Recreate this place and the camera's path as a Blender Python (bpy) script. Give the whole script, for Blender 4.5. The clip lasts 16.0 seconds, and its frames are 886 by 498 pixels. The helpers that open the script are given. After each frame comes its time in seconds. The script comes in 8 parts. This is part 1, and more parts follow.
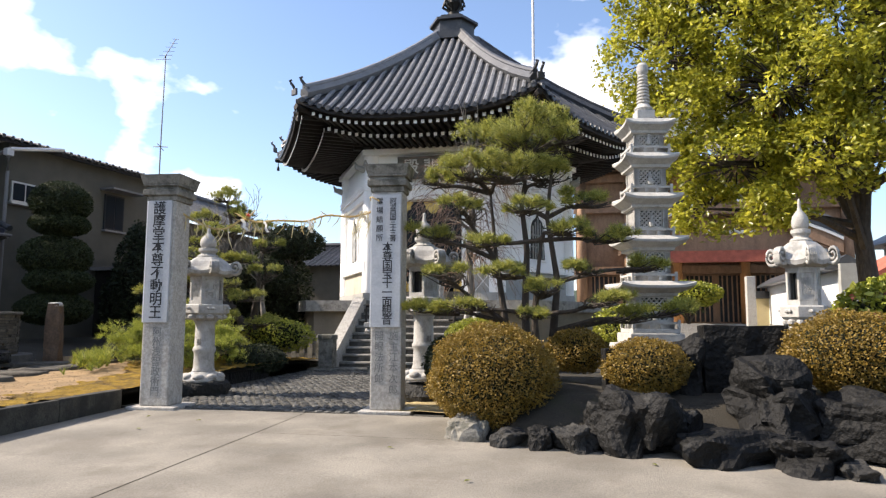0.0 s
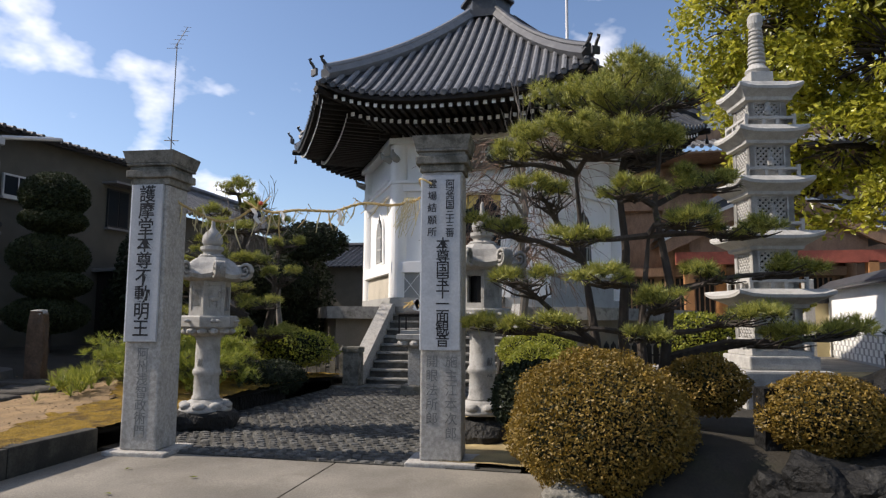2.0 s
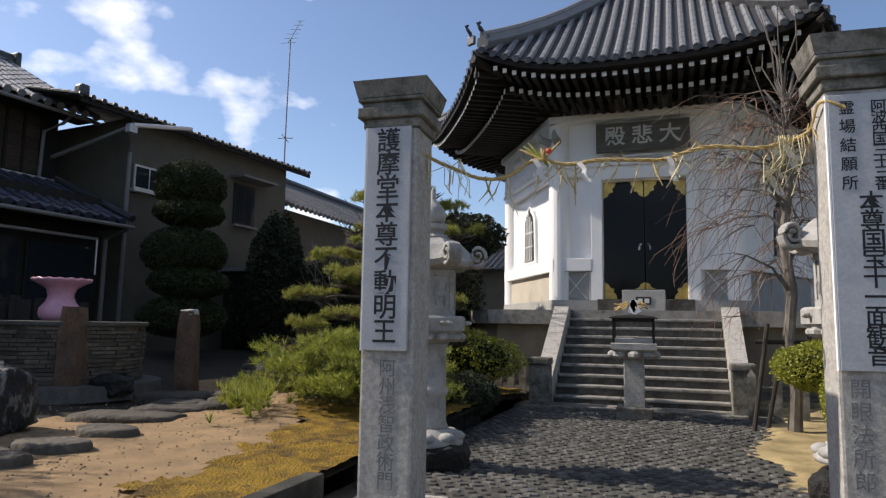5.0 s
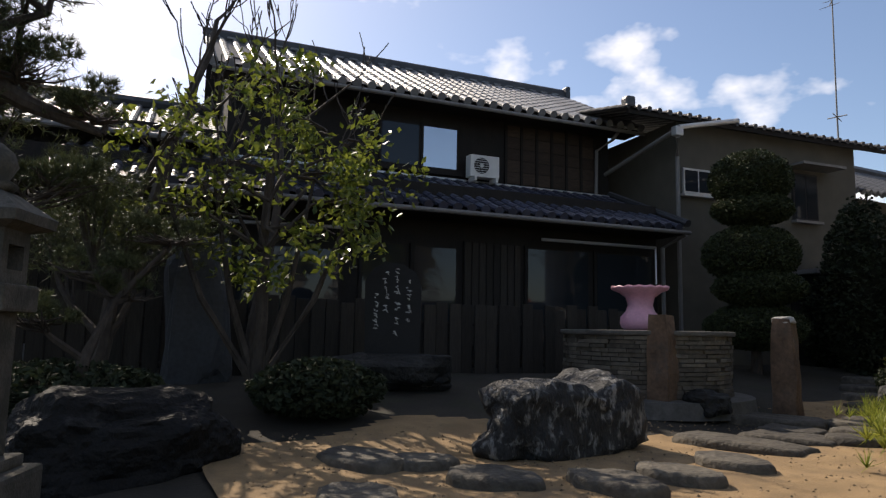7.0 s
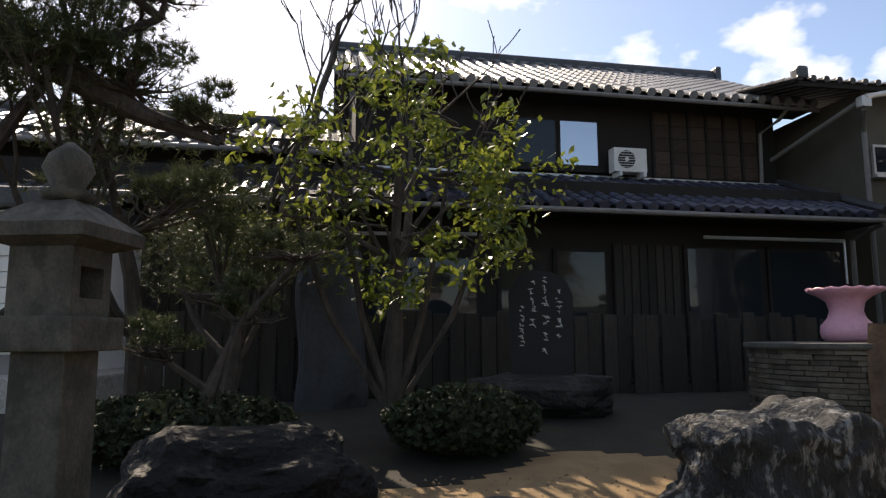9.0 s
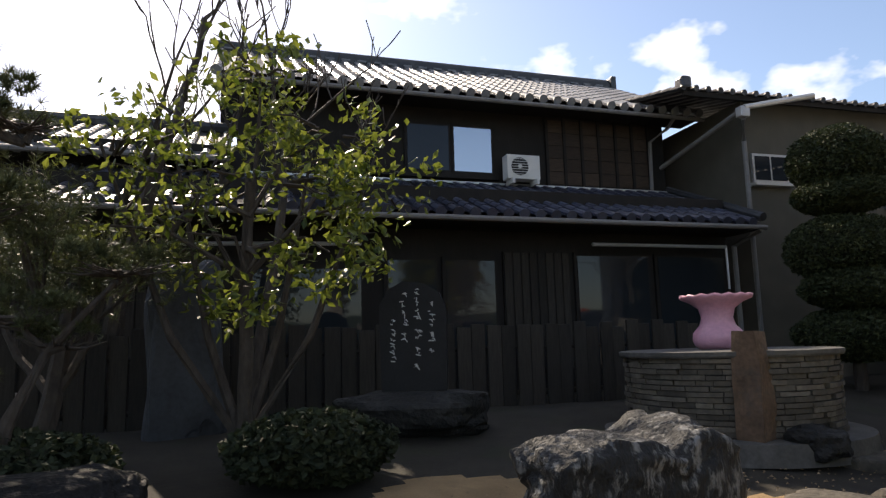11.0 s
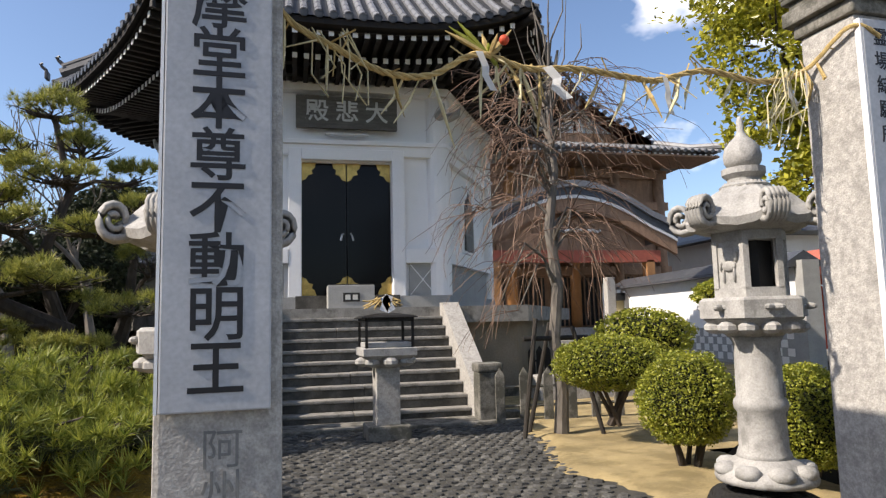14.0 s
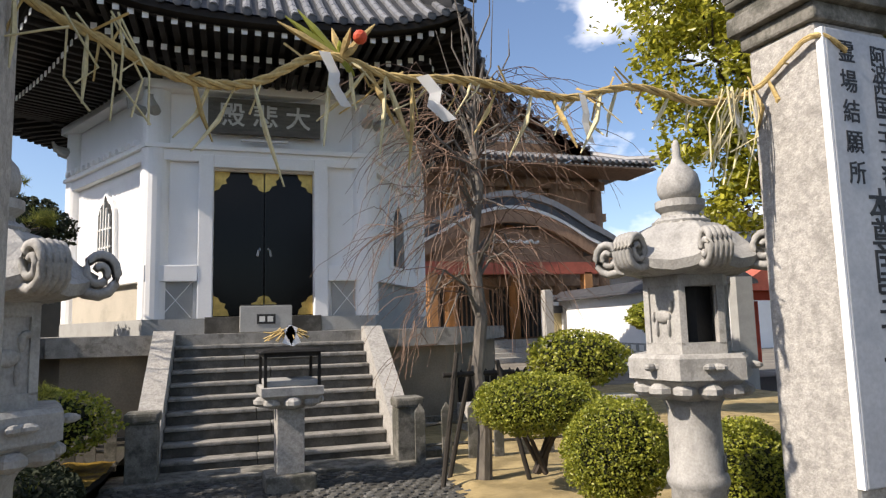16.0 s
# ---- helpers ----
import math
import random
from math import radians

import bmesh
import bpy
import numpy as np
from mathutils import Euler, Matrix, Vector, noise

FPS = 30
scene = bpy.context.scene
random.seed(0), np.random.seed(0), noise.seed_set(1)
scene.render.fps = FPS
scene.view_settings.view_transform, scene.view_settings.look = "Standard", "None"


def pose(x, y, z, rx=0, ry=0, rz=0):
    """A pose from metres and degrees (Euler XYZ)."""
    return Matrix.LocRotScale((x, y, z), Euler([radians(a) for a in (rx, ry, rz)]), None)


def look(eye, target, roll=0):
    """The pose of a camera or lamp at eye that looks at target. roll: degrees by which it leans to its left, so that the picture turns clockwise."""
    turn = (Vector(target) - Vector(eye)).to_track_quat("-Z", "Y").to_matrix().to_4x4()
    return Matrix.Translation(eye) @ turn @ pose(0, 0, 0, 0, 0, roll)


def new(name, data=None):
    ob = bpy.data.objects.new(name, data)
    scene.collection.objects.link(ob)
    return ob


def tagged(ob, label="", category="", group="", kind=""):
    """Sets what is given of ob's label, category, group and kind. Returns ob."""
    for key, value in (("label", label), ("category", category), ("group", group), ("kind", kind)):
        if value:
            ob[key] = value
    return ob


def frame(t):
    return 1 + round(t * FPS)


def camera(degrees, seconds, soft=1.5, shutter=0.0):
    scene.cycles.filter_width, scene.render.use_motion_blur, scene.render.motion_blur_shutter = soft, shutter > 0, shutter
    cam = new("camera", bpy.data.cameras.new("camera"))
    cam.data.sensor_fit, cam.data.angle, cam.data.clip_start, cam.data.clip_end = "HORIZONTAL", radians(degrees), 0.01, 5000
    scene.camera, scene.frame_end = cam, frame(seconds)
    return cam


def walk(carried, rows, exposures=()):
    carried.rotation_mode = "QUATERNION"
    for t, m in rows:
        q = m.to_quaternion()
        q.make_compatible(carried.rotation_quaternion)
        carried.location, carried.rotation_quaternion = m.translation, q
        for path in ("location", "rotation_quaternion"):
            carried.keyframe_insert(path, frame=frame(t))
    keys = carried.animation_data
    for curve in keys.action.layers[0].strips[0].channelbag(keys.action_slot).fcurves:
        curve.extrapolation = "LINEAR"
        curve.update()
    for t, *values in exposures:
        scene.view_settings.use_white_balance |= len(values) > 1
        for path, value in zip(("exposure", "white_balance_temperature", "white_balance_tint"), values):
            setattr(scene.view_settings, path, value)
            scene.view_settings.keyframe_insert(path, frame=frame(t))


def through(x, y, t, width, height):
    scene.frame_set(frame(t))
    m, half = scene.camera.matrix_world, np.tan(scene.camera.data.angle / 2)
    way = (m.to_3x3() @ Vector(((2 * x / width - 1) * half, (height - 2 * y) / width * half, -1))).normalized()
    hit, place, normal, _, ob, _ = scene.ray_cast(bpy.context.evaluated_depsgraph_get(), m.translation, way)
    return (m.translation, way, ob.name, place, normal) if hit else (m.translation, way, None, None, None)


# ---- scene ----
cam = camera(67.4, 16.0, soft=1.3)
PATH = [
    (0, (1.385, 0.837, 1.158), (0.988, 2.786, 1.364), 0.2),
    (0.5, (1.193, 1.325, 1.145), (0.738, 3.262, 1.348), 0.3),
    (1, (0.984, 1.761, 1.208), (0.589, 3.71, 1.419), -0.4),
    (1.5, (0.766, 2.259, 1.364), (0.355, 4.205, 1.573), -0.2),
    (2, (0.454, 2.674, 1.335), (0.013, 4.614, 1.543), 0.4),
    (2.5, (0.146, 3.016, 1.296), (-0.274, 4.958, 1.521), -0.4),
    (3, (-0.162, 3.382, 1.329), (-0.59, 5.322, 1.553), -0.5),
    (3.2, (-0.305, 3.466, 1.302), (-0.724, 5.408, 1.529), -0.1),
    (5.3, (-2.143, 4.39, 1.267), (-2.946, 6.208, 1.492), 1.5),
    (5.5, (-2.193, 4.448, 1.291), (-3.174, 6.177, 1.512), 1.4),
    (6, (-2.48, 4.358, 1.277), (-3.794, 5.849, 1.502), 1.2),
    (6.5, (-2.922, 4.547, 1.271), (-4.491, 5.767, 1.497), 1.3),
    (7, (-3.385, 4.799, 1.215), (-5.153, 5.703, 1.454), 1.0),
    (7.5, (-3.648, 4.78, 1.244), (-5.529, 5.412, 1.497), 0.6),
    (8, (-3.91, 4.858, 1.226), (-5.825, 5.382, 1.472), 0.3),
    (10.3, (-4.542, 5.421, 1.443), (-6.44, 5.985, 1.728), -0.8),
    (10.5, (-4.545, 5.521, 1.439), (-6.441, 6.089, 1.73), -0.9),
    (11, (-4.517, 5.706, 1.392), (-6.348, 6.461, 1.671), -1.6),
    (11.5, (-4.564, 5.868, 1.356), (-6.211, 6.97, 1.628), -2.1),
    (12, (-4.558, 5.957, 1.354), (-5.868, 7.445, 1.616), -2.1),
    (12.5, (-4.404, 6.032, 1.334), (-5.329, 7.785, 1.597), -2.9),
    (13, (-4.034, 5.916, 1.388), (-4.484, 7.85, 1.623), -2.6),
    (13.5, (-3.821, 6.006, 1.37), (-3.764, 7.993, 1.592), -2.1),
    (14, (-3.679, 6.274, 1.343), (-3.242, 8.213, 1.56), -1.4),
    (14.5, (-3.596, 6.425, 1.428), (-2.905, 8.289, 1.647), -1.6),
    (15, (-3.417, 6.564, 1.463), (-2.705, 8.42, 1.681), -0.8),
    (15.5, (-3.254, 6.713, 1.553), (-2.573, 8.58, 1.778), -1.2),
    (16, (-3.186, 6.91, 1.633), (-2.587, 8.803, 1.862), -1.5),
]
EXPOSURE = [(t, stops, kelvin, 15) for t, stops, kelvin in ((0.0, 1.02, 6900), (1.0, 0.57, 6750), (2.0, 0.28, 6700), (3.2, 0.25, 6700), (5.5, 0.22, 6650), (6.5, 0.14, 6850), (8.0, 0.42, 7600), (10.5, 0.72, 7600), (12.0, 0.45, 7250), (13.0, 0.28, 6900), (13.5, 0.52, 6850), (14.0, 0.56, 6750), (16.0, 0.52, 6800))]
walk(cam, [(t, look(eye, target, roll)) for t, eye, target, roll in PATH], EXPOSURE)

# ---- sky, sun ----
SUN_DIR = Vector((-0.99, -0.135, 0.0)).normalized()   # towards the sun, in plan
SUN_UP = radians(40)
world = bpy.data.worlds.new("sky")
scene.world = world
world.use_nodes = True
wn, wl = world.node_tree.nodes, world.node_tree.links
wn.clear()
w_out = wn.new("ShaderNodeOutputWorld")
w_bg = wn.new("ShaderNodeBackground")
w_sky = wn.new("ShaderNodeTexSky")
w_sky.sky_type = "NISHITA"
w_sky.sun_disc = False
w_sky.sun_elevation = SUN_UP
w_sky.sun_rotation = math.atan2(SUN_DIR.x, SUN_DIR.y)
w_sky.air_density, w_sky.dust_density, w_sky.ozone_density = 1.0, 0.8, 3.5
w_tex = wn.new("ShaderNodeTexCoord")
w_map = wn.new("ShaderNodeMapping")
w_map.inputs["Scale"].default_value = (1.0, 1.0, 1.7)
w_map.inputs["Location"].default_value = (0.37, 0.1, 0.25)
w_noise = wn.new("ShaderNodeTexNoise")
w_noise.inputs["Scale"].default_value = 5.6
w_noise.inputs["Detail"].default_value = 5.0
w_noise.inputs["Roughness"].default_value = 0.5
w_ramp = wn.new("ShaderNodeValToRGB")
w_ramp.color_ramp.elements[0].position = 0.535
w_ramp.color_ramp.elements[1].position = 0.7
w_mix = wn.new("ShaderNodeMixRGB")
w_mix.inputs[2].default_value = (9.5, 9.6, 9.8, 1)
wl.new(w_tex.outputs["Generated"], w_map.inputs["Vector"])
wl.new(w_map.outputs[0], w_noise.inputs["Vector"])
wl.new(w_noise.outputs["Fac"], w_ramp.inputs["Fac"])
wl.new(w_ramp.outputs["Color"], w_mix.inputs[0])
wl.new(w_sky.outputs[0], w_mix.inputs[1])
wl.new(w_mix.outputs[0], w_bg.inputs["Color"])
w_bg.inputs["Strength"].default_value = 0.132
wl.new(w_bg.outputs[0], w_out.inputs["Surface"])

sun = new("sun", bpy.data.lights.new("sun", "SUN"))
sun.data.energy, sun.data.angle, sun.data.color = 4.8, radians(0.55), (1.0, 0.93, 0.82)
sun.matrix_world = look((0, 0, 30), Vector((0, 0, 30)) - Vector((SUN_DIR.x * math.cos(SUN_UP), SUN_DIR.y * math.cos(SUN_UP), math.sin(SUN_UP))))


# ---- materials ----
def mat(name, col, rough=0.8, var=0.25, scale=6.0, bump=0.15, bscale=40.0, col2=None, spec=0.4, metal=0.0, rand=0.0, stretch=(1, 1, 1), stain=0.0, stain_col=(0.03, 0.03, 0.028), stain_scale=1.4, stain_at=0.55, island=0.0, bdist=0.01):
    """A procedural surface: two colours in a broad noise, a fine grain, stains with shapes of their own, and fine relief."""
    m = bpy.data.materials.new(name)
    m.use_nodes = True
    n, l = m.node_tree.nodes, m.node_tree.links
    b = n["Principled BSDF"]
    b.inputs["Roughness"].default_value = rough
    b.inputs["Metallic"].default_value = metal
    b.inputs["Specular IOR Level"].default_value = spec
    tc = n.new("ShaderNodeTexCoord")
    mp = n.new("ShaderNodeMapping")
    mp.inputs["Scale"].default_value = stretch
    l.new(tc.outputs["Object"], mp.inputs["Vector"])
    n1 = n.new("ShaderNodeTexNoise")
    n1.inputs["Scale"].default_value, n1.inputs["Detail"].default_value = scale, 6.0
    n2 = n.new("ShaderNodeTexNoise")
    n2.inputs["Scale"].default_value, n2.inputs["Detail"].default_value = bscale, 4.0
    for q in (n1, n2):
        l.new(mp.outputs[0], q.inputs["Vector"])
    if col2 is None:
        col2 = tuple(c * (1 - var) for c in col)
    r1 = n.new("ShaderNodeValToRGB")
    r1.color_ramp.elements[0].position, r1.color_ramp.elements[1].position = 0.35, 0.65
    r1.color_ramp.elements[0].color, r1.color_ramp.elements[1].color = (*col2, 1), (*col, 1)
    l.new(n1.outputs["Fac"], r1.inputs["Fac"])
    out = r1.outputs["Color"]
    if var > 0:
        g = n.new("ShaderNodeMixRGB")
        g.blend_type = "MULTIPLY"
        g.inputs[0].default_value = min(1.0, var * 1.6)
        rg = n.new("ShaderNodeValToRGB")
        rg.color_ramp.elements[0].position, rg.color_ramp.elements[1].position = 0.3, 0.7
        rg.color_ramp.elements[0].color, rg.color_ramp.elements[1].color = (0.55, 0.55, 0.55, 1), (1.25, 1.25, 1.25, 1)
        l.new(n2.outputs["Fac"], rg.inputs["Fac"])
        l.new(out, g.inputs[1])
        l.new(rg.outputs["Color"], g.inputs[2])
        out = g.outputs[0]
    if stain > 0:
        n3 = n.new("ShaderNodeTexNoise")
        n3.inputs["Scale"].default_value, n3.inputs["Detail"].default_value, n3.inputs["Roughness"].default_value = stain_scale, 8.0, 0.65
        l.new(mp.outputs[0], n3.inputs["Vector"])
        r3 = n.new("ShaderNodeValToRGB")
        r3.color_ramp.elements[0].position, r3.color_ramp.elements[1].position = stain_at, stain_at + 0.12
        r3.color_ramp.elements[0].color, r3.color_ramp.elements[1].color = (0, 0, 0, 1), (stain, stain, stain, 1)
        l.new(n3.outputs["Fac"], r3.inputs["Fac"])
        s = n.new("ShaderNodeMixRGB")
        s.inputs[2].default_value = (*stain_col, 1)
        l.new(r3.outputs["Color"], s.inputs[0])
        l.new(out, s.inputs[1])
        out = s.outputs[0]
    if rand > 0 or island > 0:
        if island > 0:
            src = n.new("ShaderNodeNewGeometry").outputs["Random Per Island"]
        else:
            src = n.new("ShaderNodeObjectInfo").outputs["Random"]
        amt = max(rand, island)
        mr = n.new("ShaderNodeMapRange")
        mr.inputs["To Min"].default_value, mr.inputs["To Max"].default_value = 1 - amt, 1 + amt
        l.new(src, mr.inputs["Value"])
        h = n.new("ShaderNodeHueSaturation")
        l.new(mr.outputs[0], h.inputs["Value"])
        l.new(out, h.inputs["Color"])
        out = h.outputs[0]
    l.new(out, b.inputs["Base Color"])
    if bump > 0:
        bp = n.new("ShaderNodeBump")
        bp.inputs["Strength"].default_value, bp.inputs["Distance"].default_value = bump, bdist
        l.new(n2.outputs["Fac"], bp.inputs["Height"])
        l.new(bp.outputs[0], b.inputs["Normal"])
    return m


def leaf_mat(name, col, col2, rough=0.5, through=0.35):
    """A leaf: two greens over the islands, some light passing through."""
    m = bpy.data.materials.new(name)
    m.use_nodes = True
    n, l = m.node_tree.nodes, m.node_tree.links
    b, o = n["Principled BSDF"], n["Material Output"]
    g = n.new("ShaderNodeNewGeometry")
    r = n.new("ShaderNodeValToRGB")
    r.color_ramp.elements[0].color, r.color_ramp.elements[1].color = (*col, 1), (*col2, 1)
    l.new(g.outputs["Random Per Island"], r.inputs["Fac"])
    l.new(r.outputs["Color"], b.inputs["Base Color"])
    b.inputs["Roughness"].default_value = rough
    t = n.new("ShaderNodeBsdfTranslucent")
    l.new(r.outputs["Color"], t.inputs["Color"])
    x = n.new("ShaderNodeMixShader")
    x.inputs[0].default_value = through
    l.new(b.outputs[0], x.inputs[1])
    l.new(t.outputs[0], x.inputs[2])
    l.new(x.outputs[0], o.inputs["Surface"])
    return m


CONCRETE = mat("concrete", (0.25, 0.228, 0.188), 0.9, 0.38, 1.1, 0.5, 75, stain=0.5, stain_col=(0.12, 0.105, 0.082), stain_scale=1.3, stain_at=0.51)
COBBLE = mat("cobble", (0.095, 0.093, 0.084), 0.75, 0.35, 9, 0.35, 30, rand=0.5)
COBBLE_I = mat("cobble_far", (0.095, 0.093, 0.084), 0.75, 0.35, 9, 0.35, 30, island=0.5)
MORTAR = mat("mortar", (0.07, 0.067, 0.055), 0.95, 0.3, 5, 0.3, 50)
GRANITE = mat("granite", (0.46, 0.44, 0.4), 0.85, 0.3, 30, 0.45, 110, stain=0.5, stain_col=(0.2, 0.19, 0.17), stain_scale=9.0, stain_at=0.52)
# darker copy of the old granite, the square lantern's shade put into colour
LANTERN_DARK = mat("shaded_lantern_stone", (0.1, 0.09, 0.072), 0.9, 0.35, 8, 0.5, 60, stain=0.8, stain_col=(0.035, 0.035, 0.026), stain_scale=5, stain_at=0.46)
TILE_PAN = mat("pan_tile", (0.03, 0.031, 0.033), 0.6, 0.25, 5, 0.3, 50, stain=0.3, stain_col=(0.09, 0.09, 0.085), stain_scale=3)
TILE_GREY = mat("grey_tile", (0.14, 0.142, 0.145), 0.75, 0.25, 5, 0.2, 50, rand=0.2)
GRANITE_OLD = mat("granite_old", (0.24, 0.228, 0.195), 0.9, 0.35, 8, 0.5, 60, stain=0.85, stain_col=(0.06, 0.06, 0.046), stain_scale=5, stain_at=0.46)
LANTERN_STONE = mat("lantern_stone", (0.41, 0.4, 0.372), 0.85, 0.22, 10, 0.35, 70, stain=0.6, stain_col=(0.17, 0.168, 0.15), stain_scale=6, stain_at=0.54)
PAGODA_STONE = mat("pagoda_stone", (0.44, 0.43, 0.4), 0.85, 0.2, 10, 0.3, 70, stain=0.45, stain_col=(0.2, 0.2, 0.185), stain_scale=4.5, stain_at=0.56)
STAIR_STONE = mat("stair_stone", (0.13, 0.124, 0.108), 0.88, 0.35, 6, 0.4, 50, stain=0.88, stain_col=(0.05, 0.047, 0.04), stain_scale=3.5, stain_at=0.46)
PLATE = mat("marble", (0.46, 0.475, 0.49), 0.45, 0.16, 3.5, 0.05, 60, stain=0.45, stain_col=(0.3, 0.32, 0.35), stain_scale=3.0, stain_at=0.55)
INK = mat("ink", (0.012, 0.012, 0.014), 0.5, 0.1, 10, 0, 40)
CARVED = mat("carved_ink", (0.2, 0.2, 0.19), 0.9, 0.2, 10, 0.2, 60)
PLASTER = mat("white_plaster", (0.86, 0.855, 0.835), 0.75, 0.05, 1.2, 0.05, 50, stain=0.12, stain_col=(0.55, 0.52, 0.45), stain_scale=1.5)
PLASTER_GREY = mat("grey_plaster", (0.36, 0.36, 0.34), 0.8, 0.15, 4, 0.15, 50, stain=0.3, stain_col=(0.2, 0.2, 0.19), stain_scale=2)
PLASTER_TAN = mat("tan_plaster", (0.5, 0.455, 0.37), 0.85, 0.12, 2, 0.15, 50, stain=0.45, stain_col=(0.27, 0.25, 0.21), stain_scale=1.4)
WALL_BROWN = mat("mud_wall", (0.24, 0.205, 0.15), 0.9, 0.2, 2, 0.2, 40, stain=0.4, stain_col=(0.12, 0.105, 0.08), stain_scale=1.2)
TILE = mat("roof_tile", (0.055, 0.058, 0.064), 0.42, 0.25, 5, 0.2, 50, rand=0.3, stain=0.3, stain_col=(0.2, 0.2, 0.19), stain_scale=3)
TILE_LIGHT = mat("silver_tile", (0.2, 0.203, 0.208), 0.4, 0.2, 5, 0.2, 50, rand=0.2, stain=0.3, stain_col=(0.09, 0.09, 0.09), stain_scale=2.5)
TILE_BLUE = mat("blue_tile", (0.055, 0.06, 0.085), 0.3, 0.2, 5, 0.15, 50, rand=0.3)
DARK_WOOD = mat("dark_wood", (0.016, 0.0125, 0.0098), 0.8, 0.3, 6, 0.25, 40, stretch=(1, 1, 0.3))
OLD_WOOD = mat("weathered_wood", (0.04, 0.034, 0.027), 0.85, 0.35, 7, 0.35, 45, rand=0.35, stretch=(6, 6, 0.6))
BOARD_WOOD = mat("brown_boards", (0.055, 0.036, 0.024), 0.8, 0.35, 5, 0.25, 40, rand=0.25, stretch=(1, 1, 5))
WHITE_PAINT = mat("white_paint", (0.78, 0.77, 0.73), 0.6, 0.06, 6, 0.05, 40)
BLACK_LACQUER = mat("black_lacquer", (0.004, 0.004, 0.0045), 0.14, 0.05, 3, 0.0, 40, spec=0.16)
GOLD = mat("gilt_metal", (0.6, 0.4, 0.12), 0.38, 0.25, 12, 0.2, 60, metal=0.9)
SIGN_WOOD = mat("sign_board", (0.15, 0.14, 0.12), 0.8, 0.3, 6, 0.2, 40, stretch=(0.5, 1, 3))
SIGN_INK = mat("faded_white", (0.6, 0.6, 0.56), 0.7, 0.1, 9, 0, 40)
IRON = mat("iron", (0.035, 0.033, 0.03), 0.6, 0.3, 9, 0.3, 50, metal=0.6)
ROCK = mat("garden_rock", (0.04, 0.039, 0.035), 0.8, 0.45, 4, 0.9, 16, stain=0.92, stain_col=(0.012, 0.012, 0.011), stain_scale=2.2, stain_at=0.38, bdist=0.05)
ROCK_WHITE = mat("veined_rock", (0.024, 0.025, 0.025), 0.75, 0.45, 5, 0.9, 22, stain=0.7, stain_col=(0.28, 0.28, 0.268), stain_scale=7.5, stain_at=0.52, stretch=(1.6, 1.6, 0.7), bdist=0.05)
ROCK_BLACK = mat("black_rock", (0.008, 0.008, 0.0075), 0.7, 0.4, 3, 0.9, 16, stain=0.6, stain_col=(0.055, 0.054, 0.05), stain_scale=4, stain_at=0.6, bdist=0.05, spec=0.25)
KERB_STONE = mat("dark_kerb", (0.06, 0.056, 0.045), 0.9, 0.35, 6, 0.5, 50, stain=0.8, stain_col=(0.02, 0.02, 0.016), stain_scale=4, stain_at=0.45)
# paler stone that carries sunlight in its colour
TREAD_STONE = mat("sunlit_tread", (0.3, 0.288, 0.258), 0.85, 0.3, 7, 0.35, 60, stain=0.75, stain_col=(0.09, 0.085, 0.072), stain_scale=5, stain_at=0.53)
SLATE = mat("slate", (0.105, 0.1, 0.09), 0.75, 0.3, 5, 0.4, 30, rand=0.3)
GRAVEL = mat("decomposed_granite", (0.33, 0.22, 0.11), 0.95, 0.3, 3.0, 0.7, 140, stain=0.55, stain_col=(0.16, 0.11, 0.06), stain_scale=2.2, stain_at=0.49)
MOSS = mat("moss", (0.33, 0.2, 0.012), 0.95, 0.5, 5, 1.0, 50, stain=0.9, stain_col=(0.075, 0.042, 0.01), stain_scale=3.2, stain_at=0.5, bdist=0.05)
EARTH = mat("earth", (0.034, 0.029, 0.02), 0.95, 0.35, 3, 0.6, 50, stain=0.5, stain_col=(0.024, 0.03, 0.01), stain_scale=1.6)
LAWN = mat("dry_lawn", (0.44, 0.34, 0.165), 0.95, 0.35, 3, 0.9, 90, stain=0.6, stain_col=(0.17, 0.13, 0.055), stain_scale=2.4, stain_at=0.48)
BARK = mat("bark", (0.075, 0.06, 0.048), 0.9, 0.4, 8, 0.8, 25, stretch=(1, 1, 0.4), bdist=0.02)
BARK_PALE = mat("pale_bark", (0.19, 0.168, 0.14), 0.9, 0.35, 8, 0.6, 25, stretch=(1, 1, 0.4))
TWIG_RED = mat("reddish_twig", (0.2, 0.125, 0.085), 0.8, 0.2, 8, 0.0, 25)
NEEDLE = leaf_mat("pine_needles", (0.08, 0.11, 0.02), (0.52, 0.5, 0.11), 0.5, 0.32)
NEEDLE_BRIGHT = leaf_mat("bright_pine_needles", (0.1, 0.15, 0.02), (0.44, 0.45, 0.08), 0.5, 0.35)
# dark needles, also used where shade is put into the needle colour
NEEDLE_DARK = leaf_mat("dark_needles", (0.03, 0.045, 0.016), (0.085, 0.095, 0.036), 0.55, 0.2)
LEAF = leaf_mat("glossy_leaves", (0.16, 0.18, 0.015), (0.6, 0.56, 0.07), 0.35, 0.5)
LEAF_VAR = leaf_mat("pale_green_leaves", (0.04, 0.065, 0.008), (0.22, 0.25, 0.04), 0.35, 0.45)
# near-black green, also used where shade is put into the leaf colour
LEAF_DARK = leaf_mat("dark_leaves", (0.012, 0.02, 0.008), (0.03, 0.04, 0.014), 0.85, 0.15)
LEAF_BROWN = leaf_mat("bronzed_box_leaves", (0.13, 0.09, 0.014), (0.3, 0.19, 0.028), 0.55, 0.28)
LEAF_BOX = leaf_mat("box_leaves", (0.12, 0.155, 0.014), (0.42, 0.42, 0.055), 0.45, 0.35)
